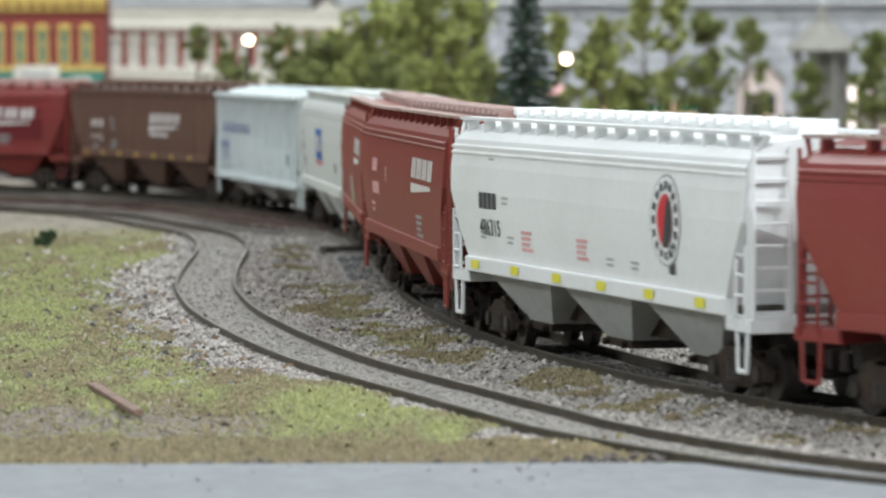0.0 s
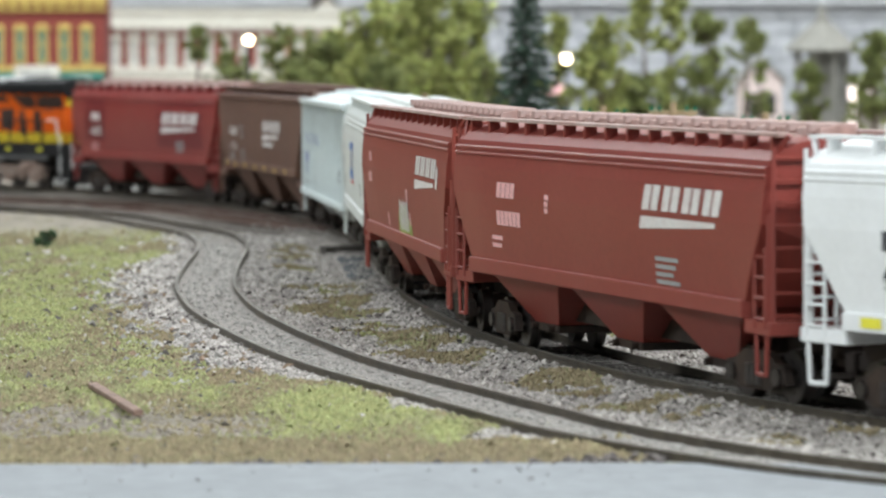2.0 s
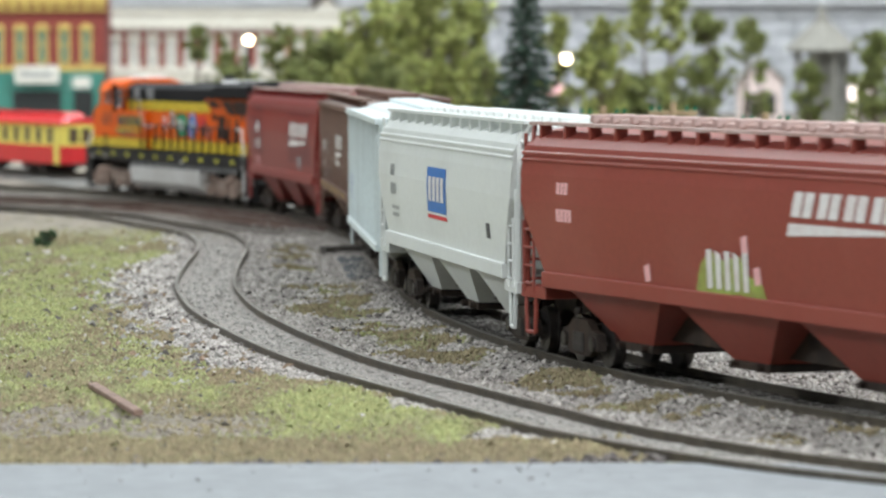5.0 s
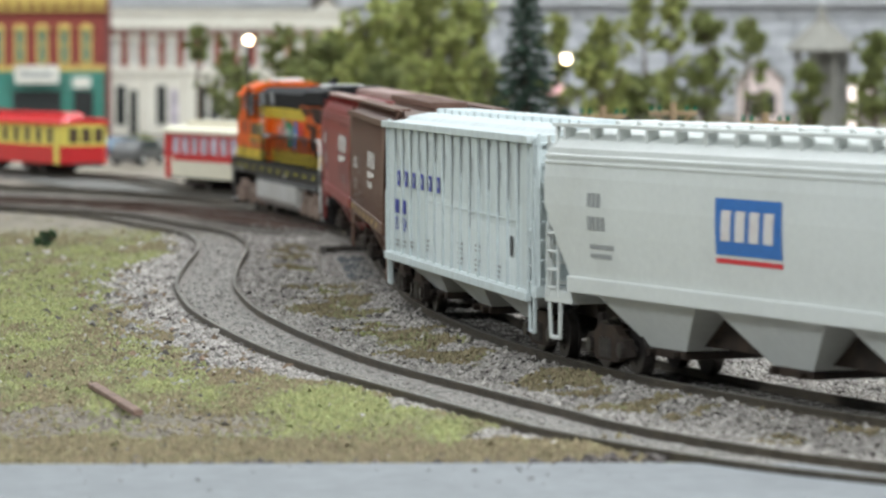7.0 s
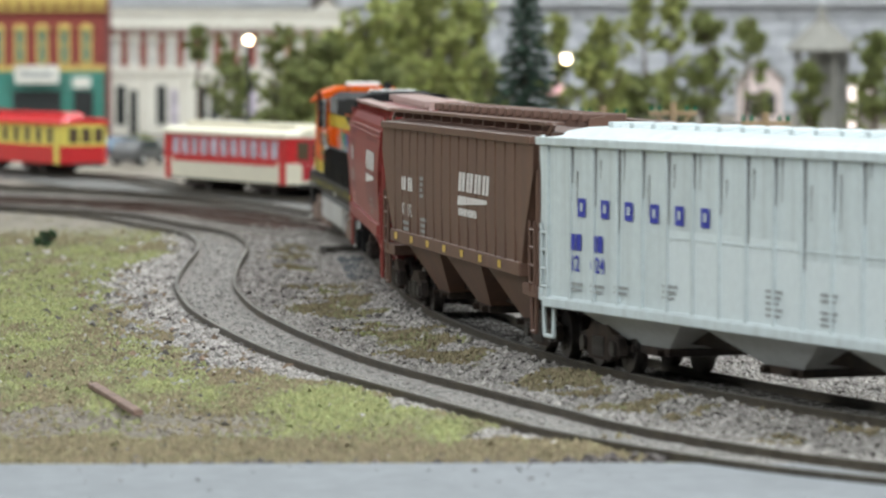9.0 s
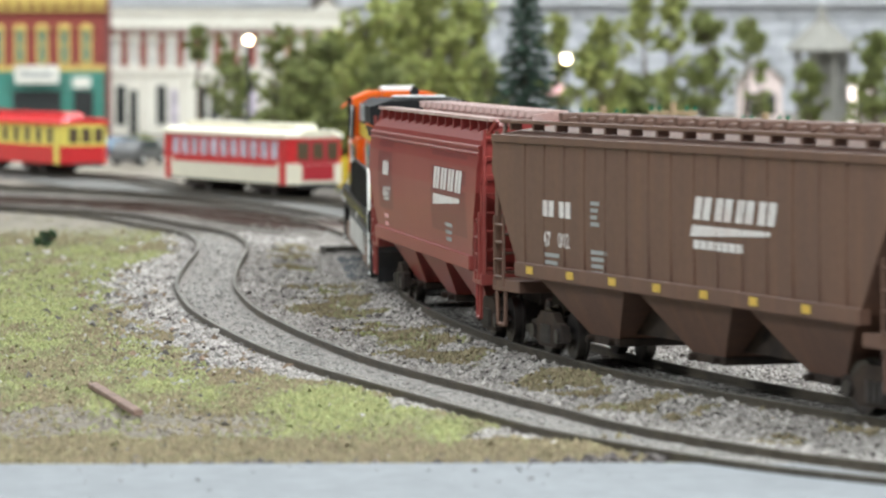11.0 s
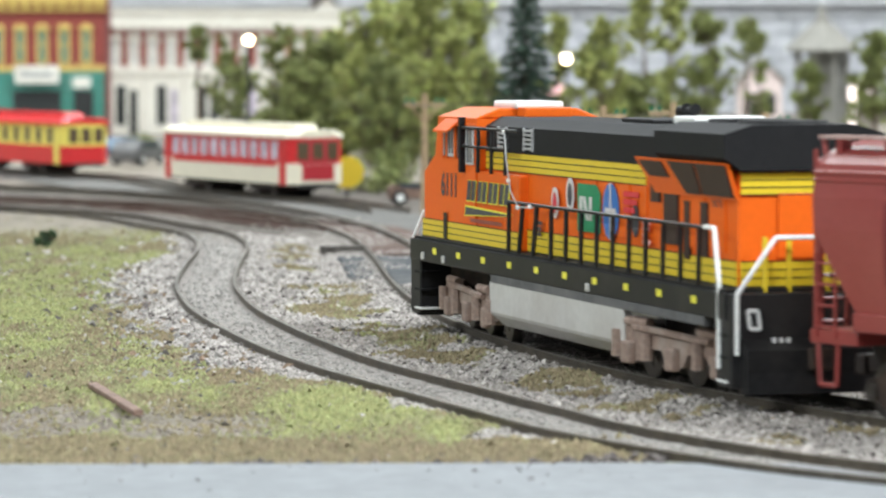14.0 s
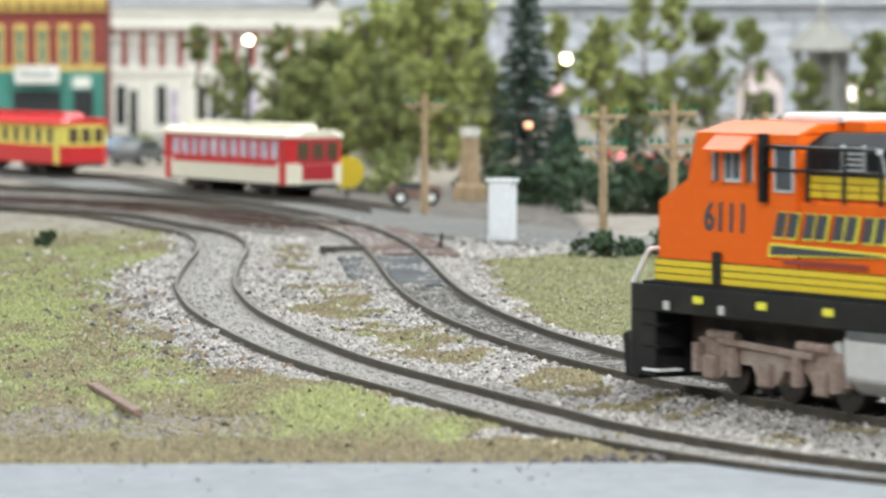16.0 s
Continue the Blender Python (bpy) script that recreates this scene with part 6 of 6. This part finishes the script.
def tree(px, y, top, base, width, material, seed, sparse=1.0, label="olive green model tree with ragged clumped foliage", lean=0.0, bare=0.25):
    """A tree whose crown spans the given pixels of the camera's view at depth y; base: where the crown begins."""
    rng = np.random.default_rng(seed)
    k = y / 7204.7
    x, zt = by_view(px, top, y)
    _, zb = by_view(px, base, y)
    w = width * k / 2
    t = thing("tree", label, "tree", at(x, y, -3.4), group="layout trees")
    H_ = zt + 3.4
    zb = max(zb + 3.4, H_ * 0.12)
    b = bm_new()
    pts = [Vector((0, 0, 0))]
    for i in range(1, 7):
        pts.append(Vector((lean * i * 2 + rng.normal(0, w * 0.05), rng.normal(0, w * 0.05), H_ * 0.9 * i / 6)))
    for i, (p, q) in enumerate(zip(pts, pts[1:])):
        m = Matrix.Translation((p + q) / 2) @ (q - p).to_track_quat("Z", "Y").to_matrix().to_4x4()
        bmesh.ops.create_cone(b, cap_ends=True, segments=7, radius1=max(2.6 * (1 - i / 6.5), 0.5), radius2=max(2.6 * (1 - (i + 1) / 6.5), 0.4), depth=(q - p).length * 1.03, matrix=m)
    clumps = []
    n_l = int(30 * sparse) + 10
    for i in range(n_l):
        f = rng.uniform(0, 1)
        z = zb + (H_ - zb) * f
        i0 = min(int(z / (H_ * 0.9) * 6), 5)
        base_p = pts[i0]
        r = w * (1.0 - 0.55 * f ** 1.5) * rng.uniform(0.3, 1.08)
        a = rng.uniform(0, 2 * math.pi)
        e = Vector((base_p.x + r * math.cos(a), r * math.sin(a) * 0.8, z))
        s = Vector((base_p.x, base_p.y, max(z - r * 0.8, 2)))
        beam(b, s, e, 0.6, 4)
        for j in range(4):
            g = rng.uniform(0.35, 1.0)
            q = s.lerp(e, g)
            tip = q + Vector((rng.normal(0, w * 0.13), rng.normal(0, w * 0.13), rng.normal(w * 0.04, w * 0.12)))
            beam(b, q, tip, 0.3, 3)
            clumps.append((tip.x, tip.y, tip.z, w * rng.uniform(0.06, 0.17)))
        clumps.append((e.x, e.y, e.z, w * rng.uniform(0.10, 0.2)))
    part("trunk", b, "bark", t)
    V, F = foliage(rng, clumps, 1.75 * y / 2700, int(4800 * sparse))
    leaf_part("crown", V, F, material, t)
    return t


tree(395, 2750, 70, 150, 100, "leaf", 11, 0.22)
tree(425, 2700, 120, 210, 92, "leaf", 12, 0.34)
tree(530, 2800, 60, 230, 120, "leaf", 13, 0.8)
tree(575, 2650, 70, 300, 162, "leaf", 14, 1.35)
tree(655, 2600, 25, 330, 170, "leaf_yellow", 15, 1.6)
tree(700, 2700, 5, 320, 175, "leaf_yellow", 16, 1.50)
tree(760, 2550, -30, 330, 202, "leaf_yellow", 17, 1.65)
tree(820, 2650, -20, 250, 162, "leaf_yellow", 18, 1.20)
tree(860, 2500, 90, 300, 121, "leaf", 19, 0.90)
tree(985, 2850, 25, 170, 80, "leaf_yellow", 20, 0.60)
tree(1065, 2600, 45, 210, 138, "leaf_yellow", 21, 1.05)
tree(1140, 2900, -10, 60, 69, "leaf_yellow", 22, 0.38)
tree(1185, 2700, -30, 190, 110, "leaf_yellow", 23, 0.6)
tree(1250, 2650, 20, 200, 114, "leaf", 24, 1.05)
tree(1320, 2800, 35, 90, 92, "leaf", 25, 0.30)
tree(1345, 2700, 115, 205, 60, "leaf", 26, 0.22)
tree(1432, 2600, 115, 215, 69, "leaf", 27, 0.75)
tree(1548, 2550, 65, 215, 114, "leaf", 28, 1.05)
tree(540, 2500, 120, 320, 140, "leaf", 35, 1.3)
tree(610, 2750, 60, 300, 160, "leaf_yellow", 36, 1.3)
tree(680, 2450, 110, 330, 150, "leaf", 37, 1.3)
tree(735, 2800, 20, 260, 170, "leaf_yellow", 38, 1.4)
tree(800, 2450, 60, 320, 140, "leaf_yellow", 39, 1.2)
tree(490, 2620, 40, 225, 96, "leaf", 40, 0.45)
tree(352, 2780, 48, 100, 60, "leaf", 44, 0.22)
tree(1120, 2650, 140, 240, 149, "leaf", 29, 0.90)


def pine(px, y, top, base, width, seed):
    rng = np.random.default_rng(seed)
    k = y / 7204.7
    x, zt = by_view(px, top, y)
    t = thing("pine_tree", "dark blue-green model pine with tiered branches", "tree", at(x, y, -3.4), group="layout trees")
    H_ = zt + 3.4
    b = bm_new()
    cone(b, 0, 0, 0, H_, 2.6, 0.4, 8)
    w = width * k / 2
    clumps = []
    for i in range(26):
        z = 7 + (H_ - 9) * (i / 25) ** 0.9
        r = w * (1.02 - (z / H_)) ** 0.8
        n = max(5, int(13 * (1 - z / H_)) + 5)
        for j in range(n):
            a = 2 * math.pi * j / n + i * 0.7 + rng.normal(0, 0.15)
            rr = r * rng.uniform(0.75, 1.1)
            beam(b, (0, 0, z), (rr * math.cos(a), rr * math.sin(a), z - rr * 0.22), 0.35, 3)
            for f in (0.35, 0.6, 0.8, 1.0):
                clumps.append((rr * f * math.cos(a), rr * f * math.sin(a), z - rr * 0.22 * f, 1.7))
    part("trunk", b, "bark", t)
    V, F = foliage(rng, clumps, 1.6, 9000, 0.6)
    leaf_part("crown", V, F, "needle", t)


pine(932, 2150, -60, 350, 170, 3)
pine(1000, 2300, 190, 330, 70, 4)


def bush(x, y, r, h, seed, material="bush", label="low dark green leafy bush"):
    rng = np.random.default_rng(seed)
    t = thing("bush", label, "bush", at(x, y, float(ground_z(np.array([x * 1.0]), np.array([y * 1.0]))[0]) - 0.4), group="bushes")
    cl = [(rng.normal(0, r * 0.5), rng.normal(0, r * 0.5), abs(rng.normal(h * 0.4, h * 0.25)), r * 0.35) for _ in range(14)]
    b = bm_new()
    for c_ in cl:
        beam(b, (0, 0, 0), c_[:3], 0.3, 4)
    part("stems", b, "bark", t)
    V, F = foliage(rng, cl, max(0.8, r * 0.09), 700)
    leaf_part("crown", V, F, material, t)


bush(-144.1, 1484.9, 4, 7, 31)
bush(59, 1402, 13, 10, 32)
bush(76, 1392, 13, 10, 33)
bush(98, 1405, 15, 10, 41)
for i, (px, py, y, r, h) in enumerate(((1010, 350, 1900, 22, 26), (1050, 340, 1950, 24, 30), (1100, 350, 1850, 24, 28), (1150, 350, 1800, 24, 26), (960, 360, 1900, 16, 18),
                                       (640, 330, 2080, 16, 14), (690, 330, 2100, 16, 20), (870, 330, 2000, 14, 26), (1230, 350, 1800, 22, 28), (1300, 350, 1800, 24, 26),
                                       (1400, 350, 1800, 24, 28), (1500, 350, 1800, 24, 26), (460, 220, 2650, 22, 26), (420, 225, 2600, 20, 20), (250, 232, 2900, 16, 10))):
    x, _ = by_view(px, py, y)
    bush(x, y, r, h, 50 + i, "leaf" if i in (5, 6, 12, 13, 14) else "bush", "low olive green leafy shrub" if i in (5, 6, 12, 13, 14) else "low dark green leafy bush")


# ---- street, poles, cabinet and small things beside it ----
STREET = through_points([(-315.1, 2634.7), (-173.2, 2291.4), (-58.2, 1909.4), (-21.4, 1814.1), (32.2, 1684.7), (76.3, 1559.4), (147.2, 1423.8), (315.2, 1257.9), (691.6, 1110.6)])
street = tagged(part("road", sweep(STREET, 0, STREET[0][-1] - 5, [(-32, -3.6), (32, -3.6), (32, -2.35), (-32, -2.35)], -34, 20), "asphalt"),
                "pale grey model street behind the tracks", "road", kind="structure")
tagged(part("road", box(bm_new(), -900, 420, 2900, 3290, -3.6, -2.2), "asphalt"), "pale grey town street before the shops", "road", kind="structure")


def utility_pole(px, top, y, arms):
    x, z = by_view(px, top, y)
    t = thing("utility_pole", "pale wooden utility pole with crossarms and green insulators", "utility pole", at(x, y, -3.4), group="utility poles")
    H_ = z + 3.4
    b = bm_new()
    cone(b, 0, 0, 0, H_, 1.9, 1.3, 10)
    part("pole", b, "pole", t)
    for dz in arms:
        arm = part("crossarm", box(bm_new(), -9, 9, -0.7, 0.7, H_ - dz - 0.8, H_ - dz + 0.8, 0.2), "pole", t)
        br = bm_new()
        for sg in (1, -1):
            beam(br, (sg * 0.8, -1, H_ - dz - 7), (sg * 6.5, -1, H_ - dz - 0.5), 0.5, 5)
        part("brace", br, "pole", arm)
        for xx in (-8, -5, 5, 8):
            part("insulator", cone(bm_new(), xx, 0, H_ - dz + 0.8, H_ - dz + 2.8, 0.7, 0.5, 8), "insulator", arm, "green glass insulator")
    return x, H_ - 3.4


heads = [utility_pole(752, 165, 1775, (5,)), utility_pole(1068, 188, 1535, (4, 16)), utility_pole(1192, 182, 1500, (4, 16)), utility_pole(1355, 200, 1460, (4, 16))]
ends = [(heads[0], 1775), (heads[1], 1535), (heads[2], 1500), (heads[3], 1460)]
for (h0, y0), (h1, y1) in zip(ends, ends[1:]):
    w_ = thing("overhead_wire", "thin dark wires strung between the poles", "wire", group="overhead wires")
    for dx in (-8, 8):
        b = bm_new()
        n = 8
        p = []
        for i in range(n + 1):
            f = i / n
            p.append((h0[0] + (h1[0] - h0[0]) * f + dx, y0 + (y1 - y0) * f, h0[1] + (h1[1] - h0[1]) * f - 4 - 8 * f * (1 - f)))
        for q0, q1 in zip(p, p[1:]):
            beam(b, q0, q1, 0.16, 4)
        part("strand", b, "wire", w_)

cab_t = thing("signal_cabinet", "light grey metal signal cabinet beside the track", "signal cabinet", at(22.5, 1535.3, -3.4, 0, 0, -20))
b = box(bm_new(), -4.6, 4.6, -3.5, 3.5, 1, 23, 0.4)
part("housing", b, "cabinet", cab_t)
part("lid", box(bm_new(), -5.4, 5.4, -4.2, 4.2, 23, 24.3, 0.4), "cabinet", cab_t)
part("door", box(bm_new(), -4.0, 4.0, -3.8, -3.4, 2.5, 21.5, 0.2), "cabinet", cab_t)
part("plinth", box(bm_new(), -5.2, 5.2, -4, 4, -0.6, 1), "wall_stone", cab_t)


def road_vehicle(px, py, y, turn, body, label, L=48, W=19, H_=15, top="glass"):
    x, z = by_view(px, py, y)
    t = thing("car", label, "car", at(x, y, -2.3, 0, 0, turn))
    prof = [(-L / 2, 3), (L / 2, 3), (L / 2, 8.5), (L * 0.28, 10), (L * 0.16, H_), (-L * 0.28, H_), (-L * 0.42, 10), (-L / 2, 9)]
    b = prism(bm_new(), prof, -W / 2, W / 2)
    bmesh.ops.bevel(b, geom=b.edges[:], offset=0.8, segments=2, affect="EDGES")
    part("body", b, body, t)
    part("side_glass", prism(bm_new(), [(L * 0.22, 10.2), (L * 0.13, H_ - 1), (-L * 0.26, H_ - 1), (-L * 0.36, 10.2)], -W / 2 - 0.2, W / 2 + 0.2), top, t)
    for xx in (-L * 0.3, L * 0.3):
        for yy in (-W / 2 + 1, W / 2 - 1):
            wh = part("wheel", beam(bm_new(), (xx, yy - 1.6, 3.6), (xx, yy + 1.6, 3.6), 3.6, 14), "black", t)
            part("hub", beam(bm_new(), (xx, yy - 1.8, 3.6), (xx, yy + 1.8, 3.6), 1.9, 10), "white_rail", wh)
    return t


# Two added car shapes stand in for a sign board and clutter.
road_vehicle(245, 300, 2560, 70, "sill_grey", "small grey car shape, added in place of clutter")
road_vehicle(215, 285, 2640, 60, "dull_blue", "small dull blue car shape, added in place of clutter", L=44)
road_vehicle(733, 352, 1880, 8, "wood_stick", "small brown vintage truck with white wheels", L=24, W=12, H_=9)
road_vehicle(1170, 300, 2180, 20, "red_toy", "red car parked beyond the street")

# yellow round sign beside the tram and a red umbrella
x, z = by_view(615, 318, 1990)
t = thing("crossing_sign", "round yellow warning disc on a post", "sign", at(x, 1990, -3.4))
b = bm_new()
beam(b, (0, -0.6, 13), (0, 0.6, 13), 8.0, 20)
part("disc", b, "yellow", t)
part("post", beam(bm_new(), (0, 0.9, 0), (0, 0.9, 13), 0.8, 6), "iron", t)
# The pink canopy at 985 is a lamp's pinkish glow drawn as a shape.
for px, py, y in ((1088, 262, 2300), (985, 150, 2850)):
    x, z = by_view(px, py, y)
    t = thing("umbrella", "small umbrella shape, the pink one for a lamp's glow", "umbrella", at(x, y, -3.4))
    part("canopy", cone(bm_new(), 0, 0, z - 3, z + 6, 10, 0.6, 10), "red_toy" if px > 1000 else "decal_pink", t)
    part("pole", beam(bm_new(), (0, 0, 0), (0, 0, z), 0.6, 6), "cabinet", t)
x, z = by_view(832, 240, 1960)
t = thing("monument", "tan stone monument column by the street", "monument", at(x, 1960, -3.4))
part("shaft", cone(bm_new(), 0, 0, 8, z + 3, 5, 4, 8), "pole", t)
part("base", box(bm_new(), -8, 8, -8, 8, 0, 8, 0.6), "pole", t)
part("capital", cone(bm_new(), 0, 0, z + 3, z + 7, 4.6, 5.2, 8), "cream", t)


# ---- stone wall behind the town ----
def stone_wall():
    t = thing("wall_back", "long grey block wall with pale coping behind the town", "wall", at(120, 4420, 0, 0, 0, 14), kind="structure")
    Y = 0
    part("core", box(bm_new(), -900, 900, Y + 3, Y + 60, -3.5, 116), "mortar", t)
    cp = box(bm_new(), -900, 900, Y - 10, Y + 62, 116, 124, 1.0)
    part("coping", cp, "wall_cap", t)
    rng = random.Random(8)
    shapes = {}
    row_z = -3
    r = 0
    pick, rest = [], bm_new()
    while row_z < 115:
        h = (15.0, 12.0, 17.0)[r % 3]
        h = min(h, 115.8 - row_z)
        x = -560 - rng.uniform(0, 30)
        while x < 560:
            w = rng.choice((26.0, 38.0, 52.0))
            pick.append((x, row_z, w, h, rng.choice((0.0, 1.0, 2.2))))
            x += w
        row_z += h
        r += 1
    base = {}
    for x, z, w, h, d in pick:
        if abs(x) < 440 and len(t.children) < 300:
            key = (w, round(h, 2), d)
            if key not in base:
                base[key] = part("stone", box(bm_new(), 0.7, w - 0.7, -d, 3.2, 0.7, h - 0.7, 0.9), "wall_stone", t, "", at(x, Y, z))
            else:
                twin(base[key], at(x, Y, z))
        else:
            box(rest, x + 0.7, x + w - 0.7, Y - d, Y + 3.2, z + 0.7, z + h - 0.7)
    ob = part("stones", rest, "wall_stone", t)
    ob["kind"] = "stuff"


stone_wall()

# ---- the room ----
def slab(name, x0, x1, y0, y1, z0, z1, material, label):
    return tagged(part(name, box(bm_new(), x0, x1, y0, y1, z0, z1), material), label, name.split("_")[0], kind="structure")


slab("floor", -3600, 3600, -2600, 6000, -1200, -1150, "carpet", "grey carpeted room floor")
slab("ceiling", -3600, 3600, -2600, 6000, 1600, 1650, "plaster", "unseen grey room ceiling, darkened to cut bounced light")
slab("wall_north", -3600, 3600, 5600, 5700, -1150, 1600, "panel", "dark brown panelled room wall")
slab("wall_south", -3600, 3600, -2600, -2500, -1150, 1600, "plaster", "unseen grey room wall, darkened to cut bounced light")
slab("wall_west", -3600, -3500, -2500, 5600, -1150, 1600, "plaster", "unseen grey room wall, darkened to cut bounced light")
slab("wall_east", 3500, 3600, -2500, 5600, -1150, 1600, "plaster", "unseen grey room wall, darkened to cut bounced light")
slab("layout_table", -1500, 2600, -80, 4700, -62, -8, "wood_stick", "wooden baseboard under the layout")

table = bpy.data.objects["layout_table"]
for lx in (-1350, 550, 2450):
    for ly in (60, 2300, 4550):
        part("table_leg", box(bm_new(), lx - 40, lx + 40, ly - 40, ly + 40, -1150, -62, 3), "wood_stick", table)


def ceiling_light(x, y):
    t = thing("ceiling_light", "added white ceiling light panel out of view, lit", "ceiling light", at(x * 1000, y * 1000, 1588), group="ceiling lights")
    b = bm_new()
    for x0, x1, y0, y1 in ((-640, 640, -340, -300), (-640, 640, 300, 340), (-640, -600, -300, 300), (600, 640, -300, 300)):
        box(b, x0, x1, y0, y1, -4, 12)
    part("frame", b, "cabinet", t)
    part("diffuser", box(bm_new(), -600, 600, -300, 300, 2, 10), "panel_light", t, "glowing white diffuser")


for lx, ly, _ in LAMPS:
    ceiling_light(lx, ly)


# sleepers under the main line, each its own piece
def sleepers():
    mesh_ob = None
    for k in range(205):
        s = -130 + 6.2 * k
        if 515 < s < 1015:
            continue
        x, y, h = place(MAIN, s)
        m = at(x, y, -2.1, 0, 0, math.degrees(h))
        if mesh_ob is None:
            mesh_ob = part("sleeper", box(bm_new(), -1.3, 1.3, -14.5, 14.5, -1.2, 0.2), "tie", main_track, "", m)
        else:
            twin(mesh_ob, m)


sleepers()


# ---- movement: one train along the main line ----
def motions():
    times = [0, 0.5, 1, 1.5, 2, 2.5, 3, 3.5, 4, 6.5, 7, 7.5, 8, 8.5, 9, 11.5, 12, 12.5, 13, 13.5, 14, 14.5, 15, 15.5, 16]
    runs = [1824, 1767.5, 1711.8, 1656.1, 1605.5, 1560.5, 1519, 1477.5, 1432, 1154.5, 1099.5, 1045.8, 990.5, 939.5, 892.5, 659.8, 589.2, 516.7, 447.9, 382.2,
            325, 274.8, 232.2, 187.1, 123.8]
    tt, rr = np.array(times, float), np.array(runs, float)
    d = np.gradient(rr, tt)

    def run(t):
        i = int(np.clip(np.searchsorted(tt, t, side="right") - 1, 0, len(tt) - 2))
        h = tt[i + 1] - tt[i]
        u = (t - tt[i]) / h
        return ((2 * u ** 3 - 3 * u ** 2 + 1) * rr[i] + (u ** 3 - 2 * u ** 2 + u) * h * d[i] + (-2 * u ** 3 + 3 * u ** 2) * rr[i + 1] +
                (u ** 3 - u ** 2) * h * d[i + 1])

    steps = [round(0.2 * k, 1) for k in range(81)]
    fine = [k / 30.0 for k in range(481)]
    for car, centre, half, trucks, wheels in TRAIN:
        rows, turns = [], {0: [], 1: []}
        for t in steps:
            s = run(t) + centre
            xa, ya, ha = place(MAIN, s - half)
            xb, yb, hb = place(MAIN, s + half)
            ang = math.atan2(yb - ya, xb - xa)
            rows.append((t, at((xa + xb) / 2, (ya + yb) / 2, 0, 0, 0, math.degrees(ang))))
            for k, h in ((0, ha), (1, hb)):
                dd = math.degrees(math.atan2(math.sin(h - ang), math.cos(h - ang)))
                turns[k].append((t, at(trucks[k][1], 0, 0, 0, 0, dd)))
        walk(car, rows)
        for k in (0, 1):
            walk(trucks[k][0], turns[k])
        r0 = wheels[0].matrix_basis.translation.z / MM
        spin = [(t, math.degrees((run(0) - run(t)) / r0)) for t in fine]
        for w_ in wheels:
            p = w_.matrix_basis.translation.copy()
            walk(w_, [(t, pose(p.x, p.y, p.z, 0, -a, 0)) for t, a in spin])


motions()
